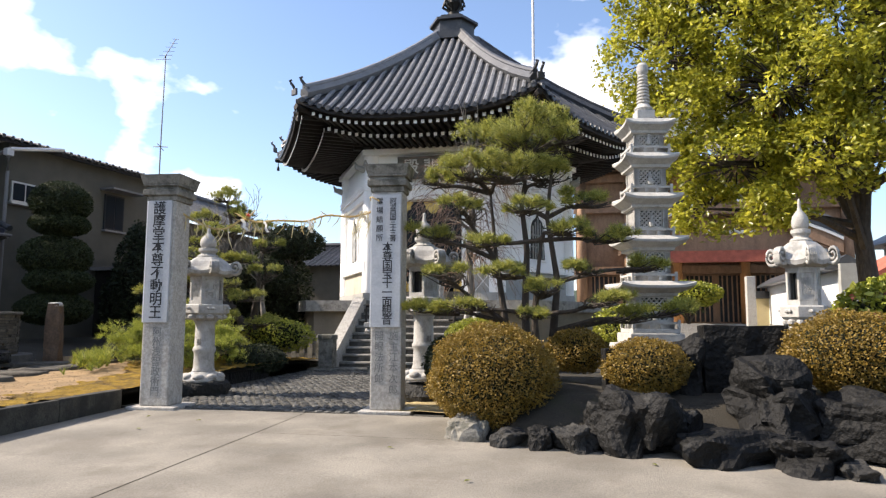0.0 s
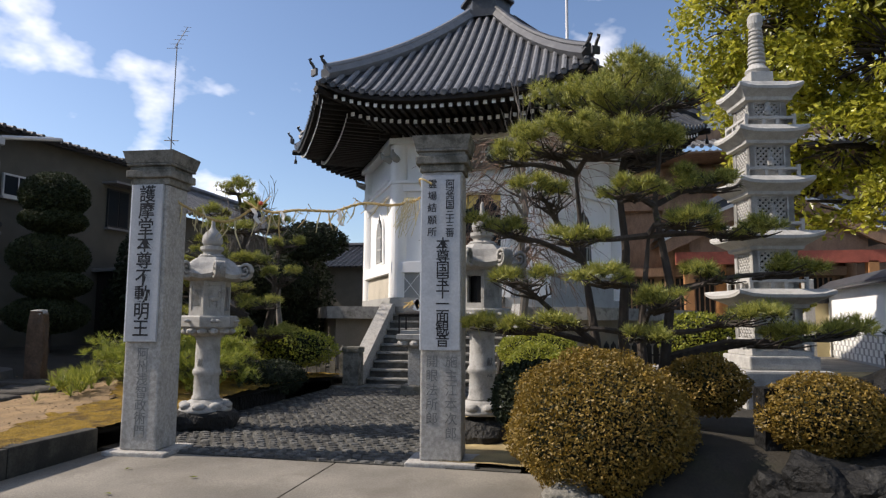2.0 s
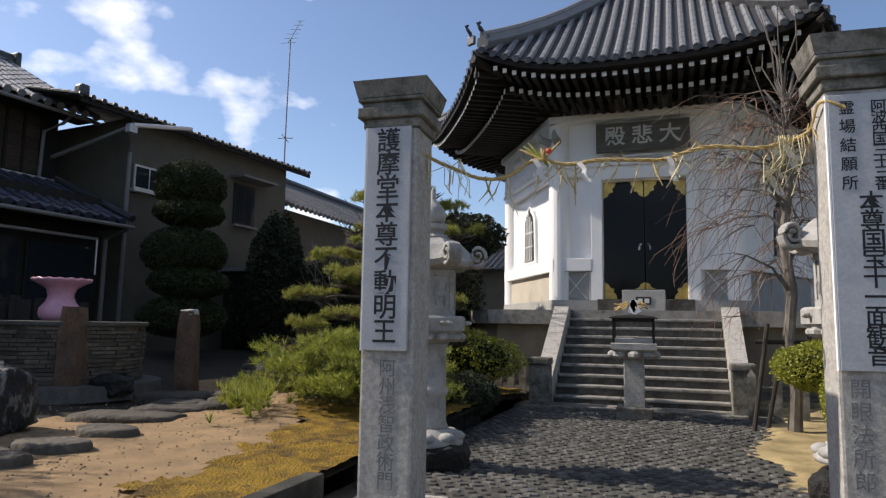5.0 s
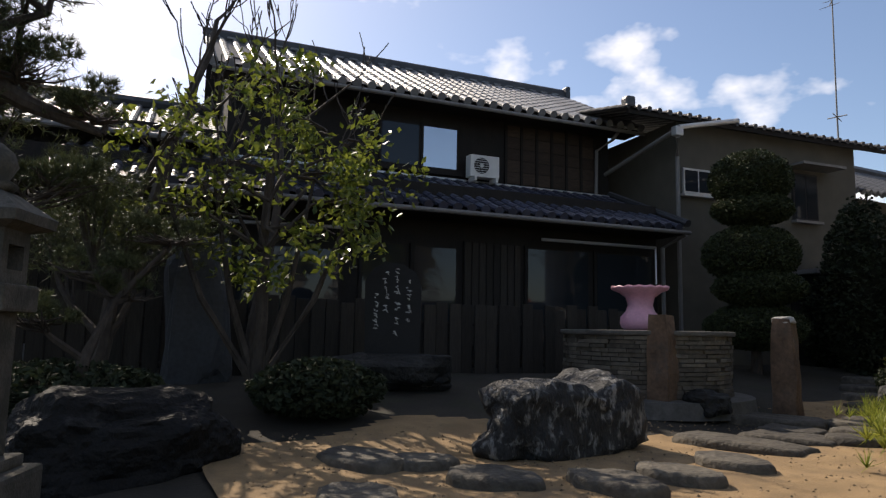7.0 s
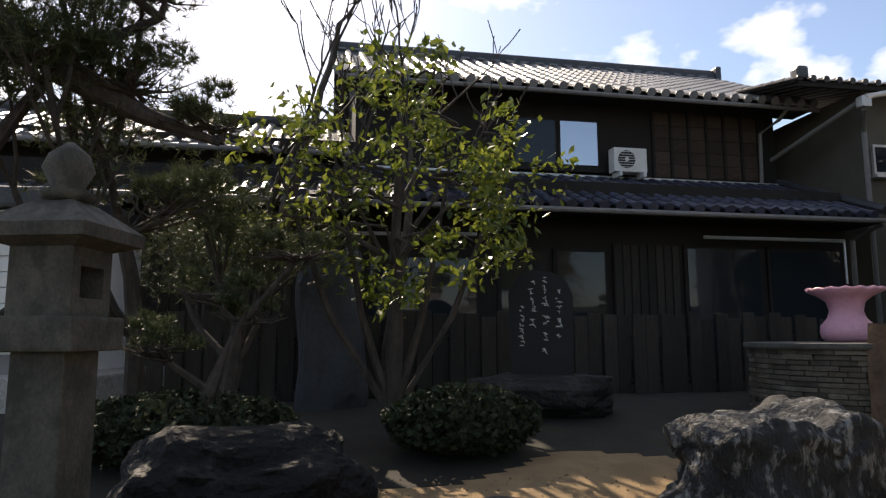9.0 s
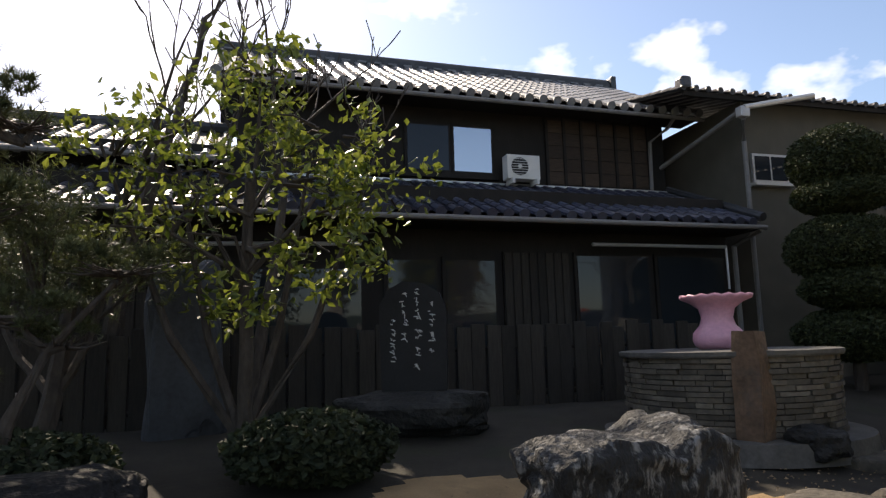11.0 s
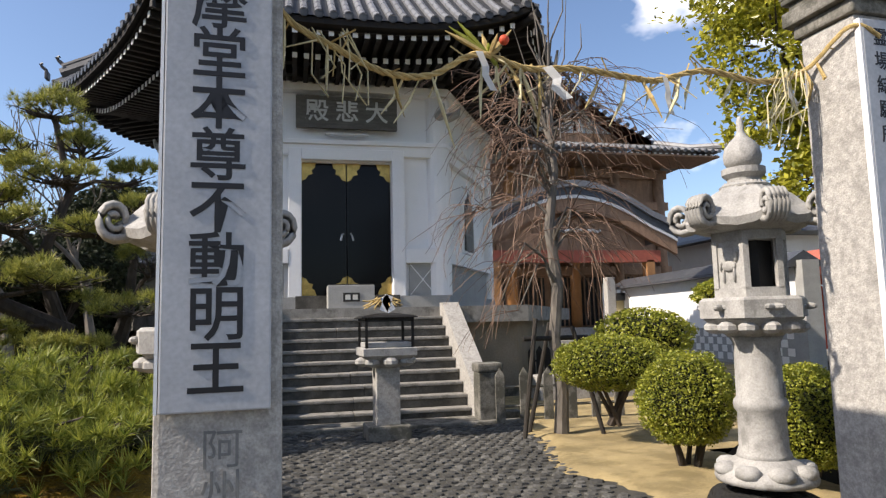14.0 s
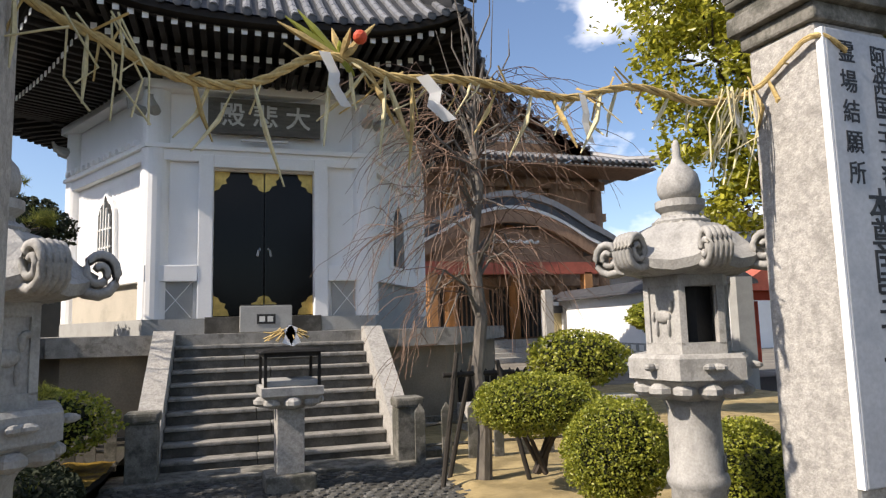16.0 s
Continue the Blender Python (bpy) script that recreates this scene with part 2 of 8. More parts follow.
PETAL = leaf_mat("pink_petals", (0.6, 0.06, 0.1), (0.75, 0.2, 0.25), 0.5, 0.3)
STRAW = mat("rice_straw", (0.55, 0.4, 0.16), 0.8, 0.3, 20, 0.3, 90)
STRAW_PALE = mat("pale_straw", (0.66, 0.58, 0.34), 0.8, 0.2, 20, 0.2, 90)
PAPER = mat("white_paper", (0.85, 0.85, 0.83), 0.8, 0.04, 8, 0, 40)
RED_WOOD = mat("red_wood", (0.5, 0.13, 0.08), 0.7, 0.25, 5, 0.2, 40)
BROWN_WOOD = mat("temple_wood", (0.36, 0.22, 0.135), 0.75, 0.3, 5, 0.25, 40, stretch=(1, 1, 0.4))
ORANGE_WOOD = mat("new_timber", (0.5, 0.24, 0.09), 0.65, 0.2, 5, 0.15, 40, stretch=(1, 1, 0.4))
VERMILION = mat("vermilion", (0.6, 0.08, 0.03), 0.6, 0.1, 5, 0.1, 40)
PINK = mat("pink_glaze", (0.7, 0.36, 0.45), 0.35, 0.12, 8, 0.25, 30)
ALU = mat("aluminium", (0.55, 0.55, 0.54), 0.4, 0.08, 6, 0.05, 40, metal=0.5)
PLASTIC = mat("white_plastic", (0.66, 0.65, 0.62), 0.5, 0.06, 6, 0.02, 40)
GUTTER = mat("gutter", (0.2, 0.19, 0.18), 0.6, 0.15, 6, 0.05, 40)
STUCCO_HOUSE = mat("house_stucco", (0.105, 0.096, 0.075), 0.9, 0.15, 2.5, 0.3, 60, stain=0.3, stain_col=(0.08, 0.072, 0.058), stain_scale=1.2)
# for dark parts, and for hollows whose shade is put into colour
DARK_AND_SHADE = mat("dark_parts_and_shade", (0.03, 0.03, 0.03), 0.8, 0.2, 6, 0.1, 40)
GLASS = bpy.data.materials.new("window_glass")
GLASS.use_nodes = True
_g = GLASS.node_tree.nodes["Principled BSDF"]
_g.inputs["Base Color"].default_value = (0.02, 0.024, 0.028, 1)
_g.inputs["Roughness"].default_value = 0.03
_g.inputs["Specular IOR Level"].default_value = 0.3


# ---- mesh helpers ----
def obj(name, bm, material, parent=None, label="", smooth=False):
    me = bpy.data.meshes.new(name)
    if smooth:
        for f in bm.faces:
            f.smooth = True
    bm.to_mesh(me)
    bm.free()
    for mm in (material if isinstance(material, (list, tuple)) else [material]):
        me.materials.append(mm)
    ob = new(name, me)
    if parent is not None:
        ob.parent = parent
    if label:
        ob["label"] = label
    return ob


def part(name, bm, material, parent, label="", smooth=False):
    return obj(name, bm, material, parent, label, smooth)


def thing(name, label, category, at=(0, 0, 0), turn=0, group="", kind=""):
    e = new(name)
    e.matrix_world = pose(*at, 0, 0, turn)
    bpy.context.view_layer.update()
    return tagged(e, label, category, group, kind)


def box(bm, x0, x1, y0, y1, z0, z1, bevel=0.0, mi=0):
    v = [bm.verts.new(p) for p in ((x0, y0, z0), (x1, y0, z0), (x1, y1, z0), (x0, y1, z0), (x0, y0, z1), (x1, y0, z1), (x1, y1, z1), (x0, y1, z1))]
    fs = [bm.faces.new([v[i] for i in q]) for q in ((3, 2, 1, 0), (4, 5, 6, 7), (0, 1, 5, 4), (1, 2, 6, 5), (2, 3, 7, 6), (3, 0, 4, 7))]
    for f in fs:
        f.material_index = mi
    if bevel > 0:
        es = {e for f in fs for e in f.edges}
        bmesh.ops.bevel(bm, geom=list(es), offset=bevel, segments=2, affect="EDGES", profile=0.6)
    return bm


def bx(*a, **k):
    return box(bmesh.new(), *a, **k)


def lathe(bm, prof, n=24, c=(0, 0), turn=0.0, sq=1.0):
    """A body of n sides round z from (radius, height) pairs."""
    rings = []
    for r, z in prof:
        rings.append([bm.verts.new((c[0] + r * math.cos(turn + 2 * math.pi * i / n), c[1] + r * math.sin(turn + 2 * math.pi * i / n) * sq, z)) for i in range(n)])
    for a, b in zip(rings, rings[1:]):
        for i in range(n):
            bm.faces.new((a[i], a[(i + 1) % n], b[(i + 1) % n], b[i]))
    bm.faces.new(rings[0][::-1])
    bm.faces.new(rings[-1])
    return bm


def lt(prof, n=24, c=(0, 0), turn=0.0):
    return lathe(bmesh.new(), prof, n, c, turn)


def prism(bm, pts, z0, z1, mi=0):
    """An upright prism over a plan outline (anticlockwise)."""
    a = [bm.verts.new((x, y, z0)) for x, y in pts]
    b = [bm.verts.new((x, y, z1)) for x, y in pts]
    n = len(pts)
    fs = [bm.faces.new((a[i], a[(i + 1) % n], b[(i + 1) % n], b[i])) for i in range(n)]
    fs += [bm.faces.new(a[::-1]), bm.faces.new(b)]
    for f in fs:
        f.material_index = mi
    return bm


def sweep(bm, path, radius, n=8, cap=True, flat=1.0):
    """A tube along a path; radius a number or a list."""
    pts = [Vector(p) for p in path]
    rings = []
    for i, p in enumerate(pts):
        d = (pts[min(i + 1, len(pts) - 1)] - pts[max(i - 1, 0)]).normalized()
        ref = Vector((0, 0, 1)) if abs(d.z) < 0.9 else Vector((1, 0, 0))
        s = d.cross(ref).normalized()
        u = s.cross(d)
        r = radius[i] if isinstance(radius, (list, tuple)) else radius
        rings.append([bm.verts.new(p + s * r * math.cos(2 * math.pi * k / n) + u * r * flat * math.sin(2 * math.pi * k / n)) for k in range(n)])
    for a, b in zip(rings, rings[1:]):
        for k in range(n):
            bm.faces.new((a[k], a[(k + 1) % n], b[(k + 1) % n], b[k]))
    if cap:
        bm.faces.new(rings[0][::-1])
        bm.faces.new(rings[-1])
    return bm


def sw(path, radius, n=8, flat=1.0):
    return sweep(bmesh.new(), path, radius, n, True, flat)


def rock_mesh(size, seed, rough=0.25, cuts=4, flat_top=0.0):
    """A rough boulder: a ball pushed about by two noises, facets kept."""
    bm = bmesh.new()
    bmesh.ops.create_icosphere(bm, subdivisions=cuts, radius=1.0)
    off = Vector((seed * 3.7, seed * 1.3, seed * 7.1))
    for v in bm.verts:
        p = v.co.copy()
        q = Vector((math.copysign(abs(p.x) ** 0.7, p.x), math.copysign(abs(p.y) ** 0.7, p.y), math.copysign(abs(p.z) ** 0.7, p.z)))
        d = 1 + rough * noise.noise(p * 1.3 + off) * 1.6 + rough * 0.5 * noise.noise(p * 3.5 + off) + rough * 0.35 * abs(noise.noise(p * 7 + off))
        q *= d
        if flat_top and q.z > flat_top:
            q.z = flat_top + (q.z - flat_top) * 0.2
        v.co = Vector((q.x * size[0], q.y * size[1], q.z * size[2]))
    return bm


def from_lists(name, verts, faces, material, parent=None):
    me = bpy.data.meshes.new(name)
    me.from_pydata(verts, [], faces)
    for mm in (material if isinstance(material, (list, tuple)) else [material]):
        me.materials.append(mm)
    ob = new(name, me)
    if parent is not None:
        ob.parent = parent
    return ob


def leaf_cloud(name, centres, size, material, parent, rng, per=1, spread=0.0, long=1.8, droop=0.0):
    """Leaves as folded diamonds scattered about centres."""
    c = np.repeat(np.array(centres, dtype=float), per, axis=0)
    n = len(c)
    c = c + rng.normal(0, 1, (n, 3)) * spread
    a = rng.normal(0, 1, (n, 3))
    a[:, 2] = a[:, 2] * 0.7 - droop
    a /= np.linalg.norm(a, axis=1)[:, None]
    b = np.cross(a, rng.normal(0, 1, (n, 3)))
    b /= np.linalg.norm(b, axis=1)[:, None]
    nn = np.cross(a, b)
    s = size * rng.uniform(0.6, 1.3, n)[:, None]
    p0, p2 = c - a * s * long / 2, c + a * s * long / 2
    p1, p3 = c + b * s / 2 + nn * s * 0.15, c - b * s / 2 + nn * s * 0.15
    v = np.stack([p0, p1, p2, p3], axis=1).reshape(-1, 3)
    f = [(4 * i, 4 * i + 1, 4 * i + 2, 4 * i + 3) for i in range(n)]
    return from_lists(name, v.tolist(), f, material, parent)


def needle_cloud(name, centres, ups, length, material, parent, rng, per=14, width=0.0045, cone=0.9):
    """Pine tufts: thin needles fanning out from each centre about its up vector."""
    c = np.repeat(np.array(centres, dtype=float), per, axis=0)
    u = np.repeat(np.array(ups, dtype=float), per, axis=0)
    n = len(c)
    d = u + rng.normal(0, 1, (n, 3)) * cone * 0.6
    d /= np.linalg.norm(d, axis=1)[:, None]
    b = np.cross(d, rng.normal(0, 1, (n, 3)))
    b /= np.linalg.norm(b, axis=1)[:, None]
    ln = length * rng.uniform(0.6, 1.15, n)[:, None]
    v = np.stack([c - b * width, c + b * width, c + d * ln], axis=1).reshape(-1, 3)
    f = [(3 * i, 3 * i + 1, 3 * i + 2) for i in range(n)]
    return from_lists(name, v.tolist(), f, material, parent)


# ---- ground ----
def grid_sheet(name, x0, x1, y0, y1, step, height, material, keep=lambda x, y: True, label="", category="ground"):
    nx, ny = int(round((x1 - x0) / step)) + 1, int(round((y1 - y0) / step)) + 1
    bm = bmesh.new()
    vs = {}
    for i in range(nx):
        for j in range(ny):
            x, y = x0 + (x1 - x0) * i / (nx - 1), y0 + (y1 - y0) * j / (ny - 1)
            vs[i, j] = bm.verts.new((x, y, height(x, y)))
    for i in range(nx - 1):
        for j in range(ny - 1):
            cx, cy = x0 + (x1 - x0) * (i + 0.5) / (nx - 1), y0 + (y1 - y0) * (j + 0.5) / (ny - 1)
            if keep(cx, cy):
                bm.faces.new((vs[i, j], vs[i + 1, j], vs[i + 1, j + 1], vs[i, j + 1]))
    for v in [v for v in bm.verts if not v.link_faces]:
        bm.verts.remove(v)
    ob = obj(name, bm, material, smooth=True)
    return tagged(ob, label, category, kind="structure")


def clamp(v, a=0.0, b=1.0):
    return max(a, min(b, v))


def garden_z(x, y):
    """The garden beside the gate: a bed that rises towards the house."""
    z = 0.2 + clamp((-8.2 - x) / 3.6) * 0.36
    z += 0.03 * noise.noise(Vector((x * 0.9, y * 0.9, 0))) + 0.012 * noise.noise(Vector((x * 3, y * 3, 2)))
    z += 0.22 * math.exp(-(((x + 5.9) / 1.3) ** 2 + ((y - 12.2) / 1.9) ** 2))
    return z


def mound_z(x, y):
    """The rockery mound beyond the other pillar."""
    e = clamp((y - 6.9) / 1.0) * clamp((x - 0.0) / 0.9)
    return -0.2 + 0.62 * e + 0.04 * noise.noise(Vector((x * 1.3, y * 1.3, 5)))


def plaza_z(x, y):
    return -0.022 * clamp(8.6 - y, 0, 12)


tagged(obj("ground", bx(-900, 900, -900, 900, -0.9, -0.5), EARTH), "flat brown earth running to the horizon", "ground", kind="structure")
# concrete forecourt: panels with open joints
for (px0, px1, py0, py1) in ((-1.9, 14.0, 7.35, 8.62), (-1.9, 14.0, 1.5, 7.34), (-4.35, -1.915, 1.5, 8.62), (-9.0, -1.915, -16.0, 1.485), (-1.9, 14.0, -16.0, 1.485)):
    grid_sheet("pavement", px0, px1, py0, py1, 0.45, lambda x, y: plaza_z(x, y) + 0.006 * noise.noise(Vector((x * 0.6, y * 0.6, 1))), CONCRETE, label="worn pale concrete forecourt with open joints", category="pavement")
grid_sheet("ground_bed", -9.0, 14.0, -16.0, 8.7, 1.0, lambda x, y: plaza_z(x, y) - 0.035, MORTAR, label="dark joint bed under the concrete", category="ground")
# garden beside the gate
grid_sheet("garden_earth", -16.0, -4.42, 0.5, 24.0, 0.25, lambda x, y: garden_z(x, y) - 0.03, EARTH, label="dark garden earth", category="ground")


def moss_edge(y):
    return -5.15 - 0.28 * clamp(y - 8.0, 0, 6) + 0.12 * math.sin(y * 2.1)


grid_sheet("gravel_path", -11.6, -4.45, 5.5, 18.5, 0.1, lambda x, y: garden_z(x, y) + 0.0, GRAVEL,
           lambda x, y: x < moss_edge(y) + 0.1 and x > -8.4 - 0.35 * clamp(y - 12, 0, 8) + 0.5 * math.sin(y * 1.3) - 0.7 * clamp(9 - y, 0, 1.5), "tan decomposed-granite garden path", "path")
grid_sheet("moss_bed", -8.6, -4.42, 5.4, 15.3, 0.07, lambda x, y: garden_z(x, y) + 0.03 + 0.025 * noise.noise(Vector((x * 5, y * 5, 3))) + 0.02 * noise.noise(Vector((x * 17, y * 17, 3))), MOSS,
           lambda x, y: x > moss_edge(y) + 0.3 * noise.noise(Vector((x * 2.5, y * 2.5, 9))) + 0.12 * noise.noise(Vector((x * 9, y * 9, 9))) , "yellow-brown moss bed beside the path", "moss")
grid_sheet("garden_earth", -4.42, 12.0, 8.64, 30.0, 0.4, lambda x, y: -0.03, EARTH, label="bare earth round the hall", category="ground")
def lawn_edge(x, y):
    """How far inside the lawn a place lies."""
    e = -1.15 + 0.3 * clamp(y - 12.5, 0, 1.5) - 0.5 * clamp(y - 11, 0, 1) * 0.4 + 0.06 * math.sin(y * 4)
    return x - e + 0.16 * noise.noise(Vector((x * 5, y * 5, 1))) + 0.07 * noise.noise(Vector((x * 17, y * 17, 4)))


grid_sheet("lawn", -1.9, 8.0, 8.75, 22.0, 0.06, lambda x, y: -0.02 + 0.055 * clamp(lawn_edge(x, y) / 0.35 + 0.25) + 0.015 * noise.noise(Vector((x * 3, y * 3, 4))), LAWN,
           lambda x, y: lawn_edge(x, y) > -0.15 and mound_z(x, y) < 0.02 or y > 12.2 and x > -0.7, "straw-coloured winter lawn", "lawn")
grid_sheet("rockery_mound", 0.05, 9.0, 6.85, 12.0, 0.2, mound_z, EARTH, label="dark earth mound held by boulders", category="ground")
grid_sheet("temple_court", -30.0, 60.0, 22.0, 70.0, 3.0, lambda x, y: 0.0, CONCRETE, label="pale court before the main temple", category="pavement")


# kerb between the forecourt and the garden
def kerb():
    y = 0.6
    rng = random.Random(3)
    k = tagged(new("kerb"), "dark weathered stone kerb along the garden", "kerb", kind="structure")
    while y < 8.45:
        ln = min(rng.uniform(0.8, 1.15), 8.5 - y)
        b = bx(-4.5 + rng.uniform(-.01, .01), -4.36 + rng.uniform(-.012, .012), y, y + ln - 0.012, -0.35, 0.225 + rng.uniform(-.008, .008), bevel=0.015)
        part("kerb_stone", b, KERB_STONE, k)
        y += ln
    for (a, b_) in (((-4.45, 9.25), (-4.5, 12.6)),):
        y = a[1]
        while y < b_[1]:
            part("kerb_stone", bx(-4.62, -4.5, y, y + 0.72, -0.2, 0.2, bevel=0.02), ROCK_BLACK, k)
            y += 0.735
    return k


kerb()


# ---- cobbled approach ----
def cobbles():
    base = tagged(obj("cobble_path", bx(-4.5, -0.2, 8.66, 15.35, -0.2, 0.0), MORTAR), "grey cobbled approach between gate and stairs", "path", kind="structure")
    rng = random.Random(5)
    variants = []
    for s in range(6):
        bm = bmesh.new()
        n = 7
        r = random.Random(s)
        ring0, ring1 = [], []
        for i in range(n):
            a = 2 * math.pi * i / n + r.uniform(-.2, .2)
            q = r.uniform(0.8, 1.05)
            ring0.append(bm.verts.new((0.068 * q * math.cos(a), 0.055 * q * math.sin(a), -0.02)))
            ring1.append(bm.verts.new((0.052 * q * math.cos(a), 0.041 * q * math.sin(a), 0.013 + r.uniform(-.003, .004))))
        top = bm.verts.new((0, 0, 0.019))
        for i in range(n):
            j = (i + 1) % n
            bm.faces.new((ring0[i], ring0[j], ring1[j], ring1[i]))
            bm.faces.new((ring1[i], ring1[j], top))
        me = bpy.data.meshes.new("cobble")
        bm.to_mesh(me)
        bm.free()
        me.materials.append(COBBLE)
        variants.append(me)
    spots = []
    row = 0
    y = 8.72
    while y < 15.3:
        right = -1.15 + 0.1 * math.sin(y * 2) if y < 12.4 else -1.05 + 0.42 * (y - 12.4) * 0.2
        x = -4.42 + (row % 2) * 0.07 if y > 9.0 else -3.55
        while x < right:
            spots.append((x + rng.uniform(-.018, .018), y + rng.uniform(-.014, .014), rng.uniform(0, 6.3), rng.uniform(0.86, 1.12)))
            x += 0.135
        y += 0.112
        row += 1
    near = [s for s in spots if s[1] < 10.05 and s[0] > -3.4][:290]
    rest = [s for s in spots if s not in set(near)]
    for x, y, a, k in near:
        o = new("cobble", variants[rng.randrange(6)])
        o.matrix_world = pose(x, y, 0.0, 0, 0, 180 * (a > 3) + rng.uniform(-18, 18)) @ Matrix.Scale(k, 4)
        o.parent = base
    vs, fs = [], []
    for x, y, a, k in rest:
        me = variants[rng.randrange(6)]
        m = pose(x, y, 0.0, 0, 0, 180 * (a > 3) + rng.uniform(-18, 18)) @ Matrix.Scale(k, 4)
        o = len(vs)
        vs += [tuple(m @ v.co) for v in me.vertices]
        fs += [tuple(o + i for i in p.vertices) for p in me.polygons]
    r = from_lists("cobbles", vs, fs, COBBLE_I, base)
    tagged(r, kind="stuff")


cobbles()


# ---- hexagonal hall ----
HC = (-2.67, 22.45)          # centre of the hall in plan
COS30 = math.cos(math.pi / 6)


def hexpts(apothem, c=HC):
    r = apothem / COS30
    return [(c[0] + r * math.cos(math.radians(a)), c[1] + r * math.sin(math.radians(a))) for a in (240, 300, 0, 60, 120, 180)]


def face_frame(k):
    """The pose of wall k: local x along the wall, y outward, origin under the wall's middle at the hall's centre."""
    return pose(HC[0], HC[1], 0, 0, 0, 60 * k + 180)


def on_face(bm, k):
    bm.transform(face_frame(k))
    return bm


def ring_prism(bm, ap0, ap1, z0, z1):
    o, i = hexpts(ap1), hexpts(ap0)
    for j in range(6):
        k = (j + 1) % 6
        q = [bm.verts.new((*p, z)) for z in (z0, z1) for p in (o[j], o[k], i[k], i[j])]
        for f in ((0, 1, 5, 4), (2, 3, 7, 6), (4, 5, 6, 7), (3, 2, 1, 0)):
            bm.faces.new([q[v] for v in f])
    return bm


def bell_window(bm, x, z0, z1, w, y, d):
    """Outline of a bell-shaped (katomado) opening, extruded along y."""
    pts = []
    h = z1 - z0
    for fx, fz in ((-0.5, 0), (-0.44, 0.5), (-0.42, 0.72), (-0.3, 0.84), (-0.12, 0.9), (0, 1.0), (0.12, 0.9), (0.3, 0.84), (0.42, 0.72), (0.44, 0.5), (0.5, 0)):
        pts.append((x + fx * w, z0 + fz * h))
    a = [bm.verts.new((px_, y, pz)) for px_, pz in pts]
    b = [bm.verts.new((px_, y + d, pz)) for px_, pz in pts]
    n = len(pts)
    for i in range(n):
        bm.faces.new((a[i], b[i], b[(i + 1) % n], a[(i + 1) % n]))
    bm.faces.new(a)
    bm.faces.new(b[::-1])
    return bm


def glyphs(name, text, size, material, parent, m, extrude=0.004, label="", squeeze=1.0, bold=0.0):
    """Lettering in the built-in font as a mesh, centred on m's origin, upright in m's xz plane, facing m's -y."""
    cu = bpy.data.curves.new(name, "FONT")
    cu.body, cu.size, cu.extrude, cu.align_x, cu.align_y = text, size, extrude, "CENTER", "CENTER"
    cu.resolution_u, cu.offset = 3, bold
    tmp = bpy.data.objects.new(name, cu)
    scene.collection.objects.link(tmp)
    bpy.context.view_layer.update()
    me = bpy.data.meshes.new_from_object(tmp.evaluated_get(bpy.context.evaluated_depsgraph_get()))
    bpy.data.objects.remove(tmp)
    me.transform(m @ pose(0, 0, 0, 90, 0, 0) @ Matrix.Diagonal((squeeze, 1, 1, 1)))
    me.materials.clear()
    me.materials.append(material)
    ob = new(name, me)
    ob.parent = parent
    if label:
        ob["label"] = label
    return ob


WA = 3.25                    # apothem of the walls
WH = WA * math.tan(math.pi / 6)   # half a wall's width


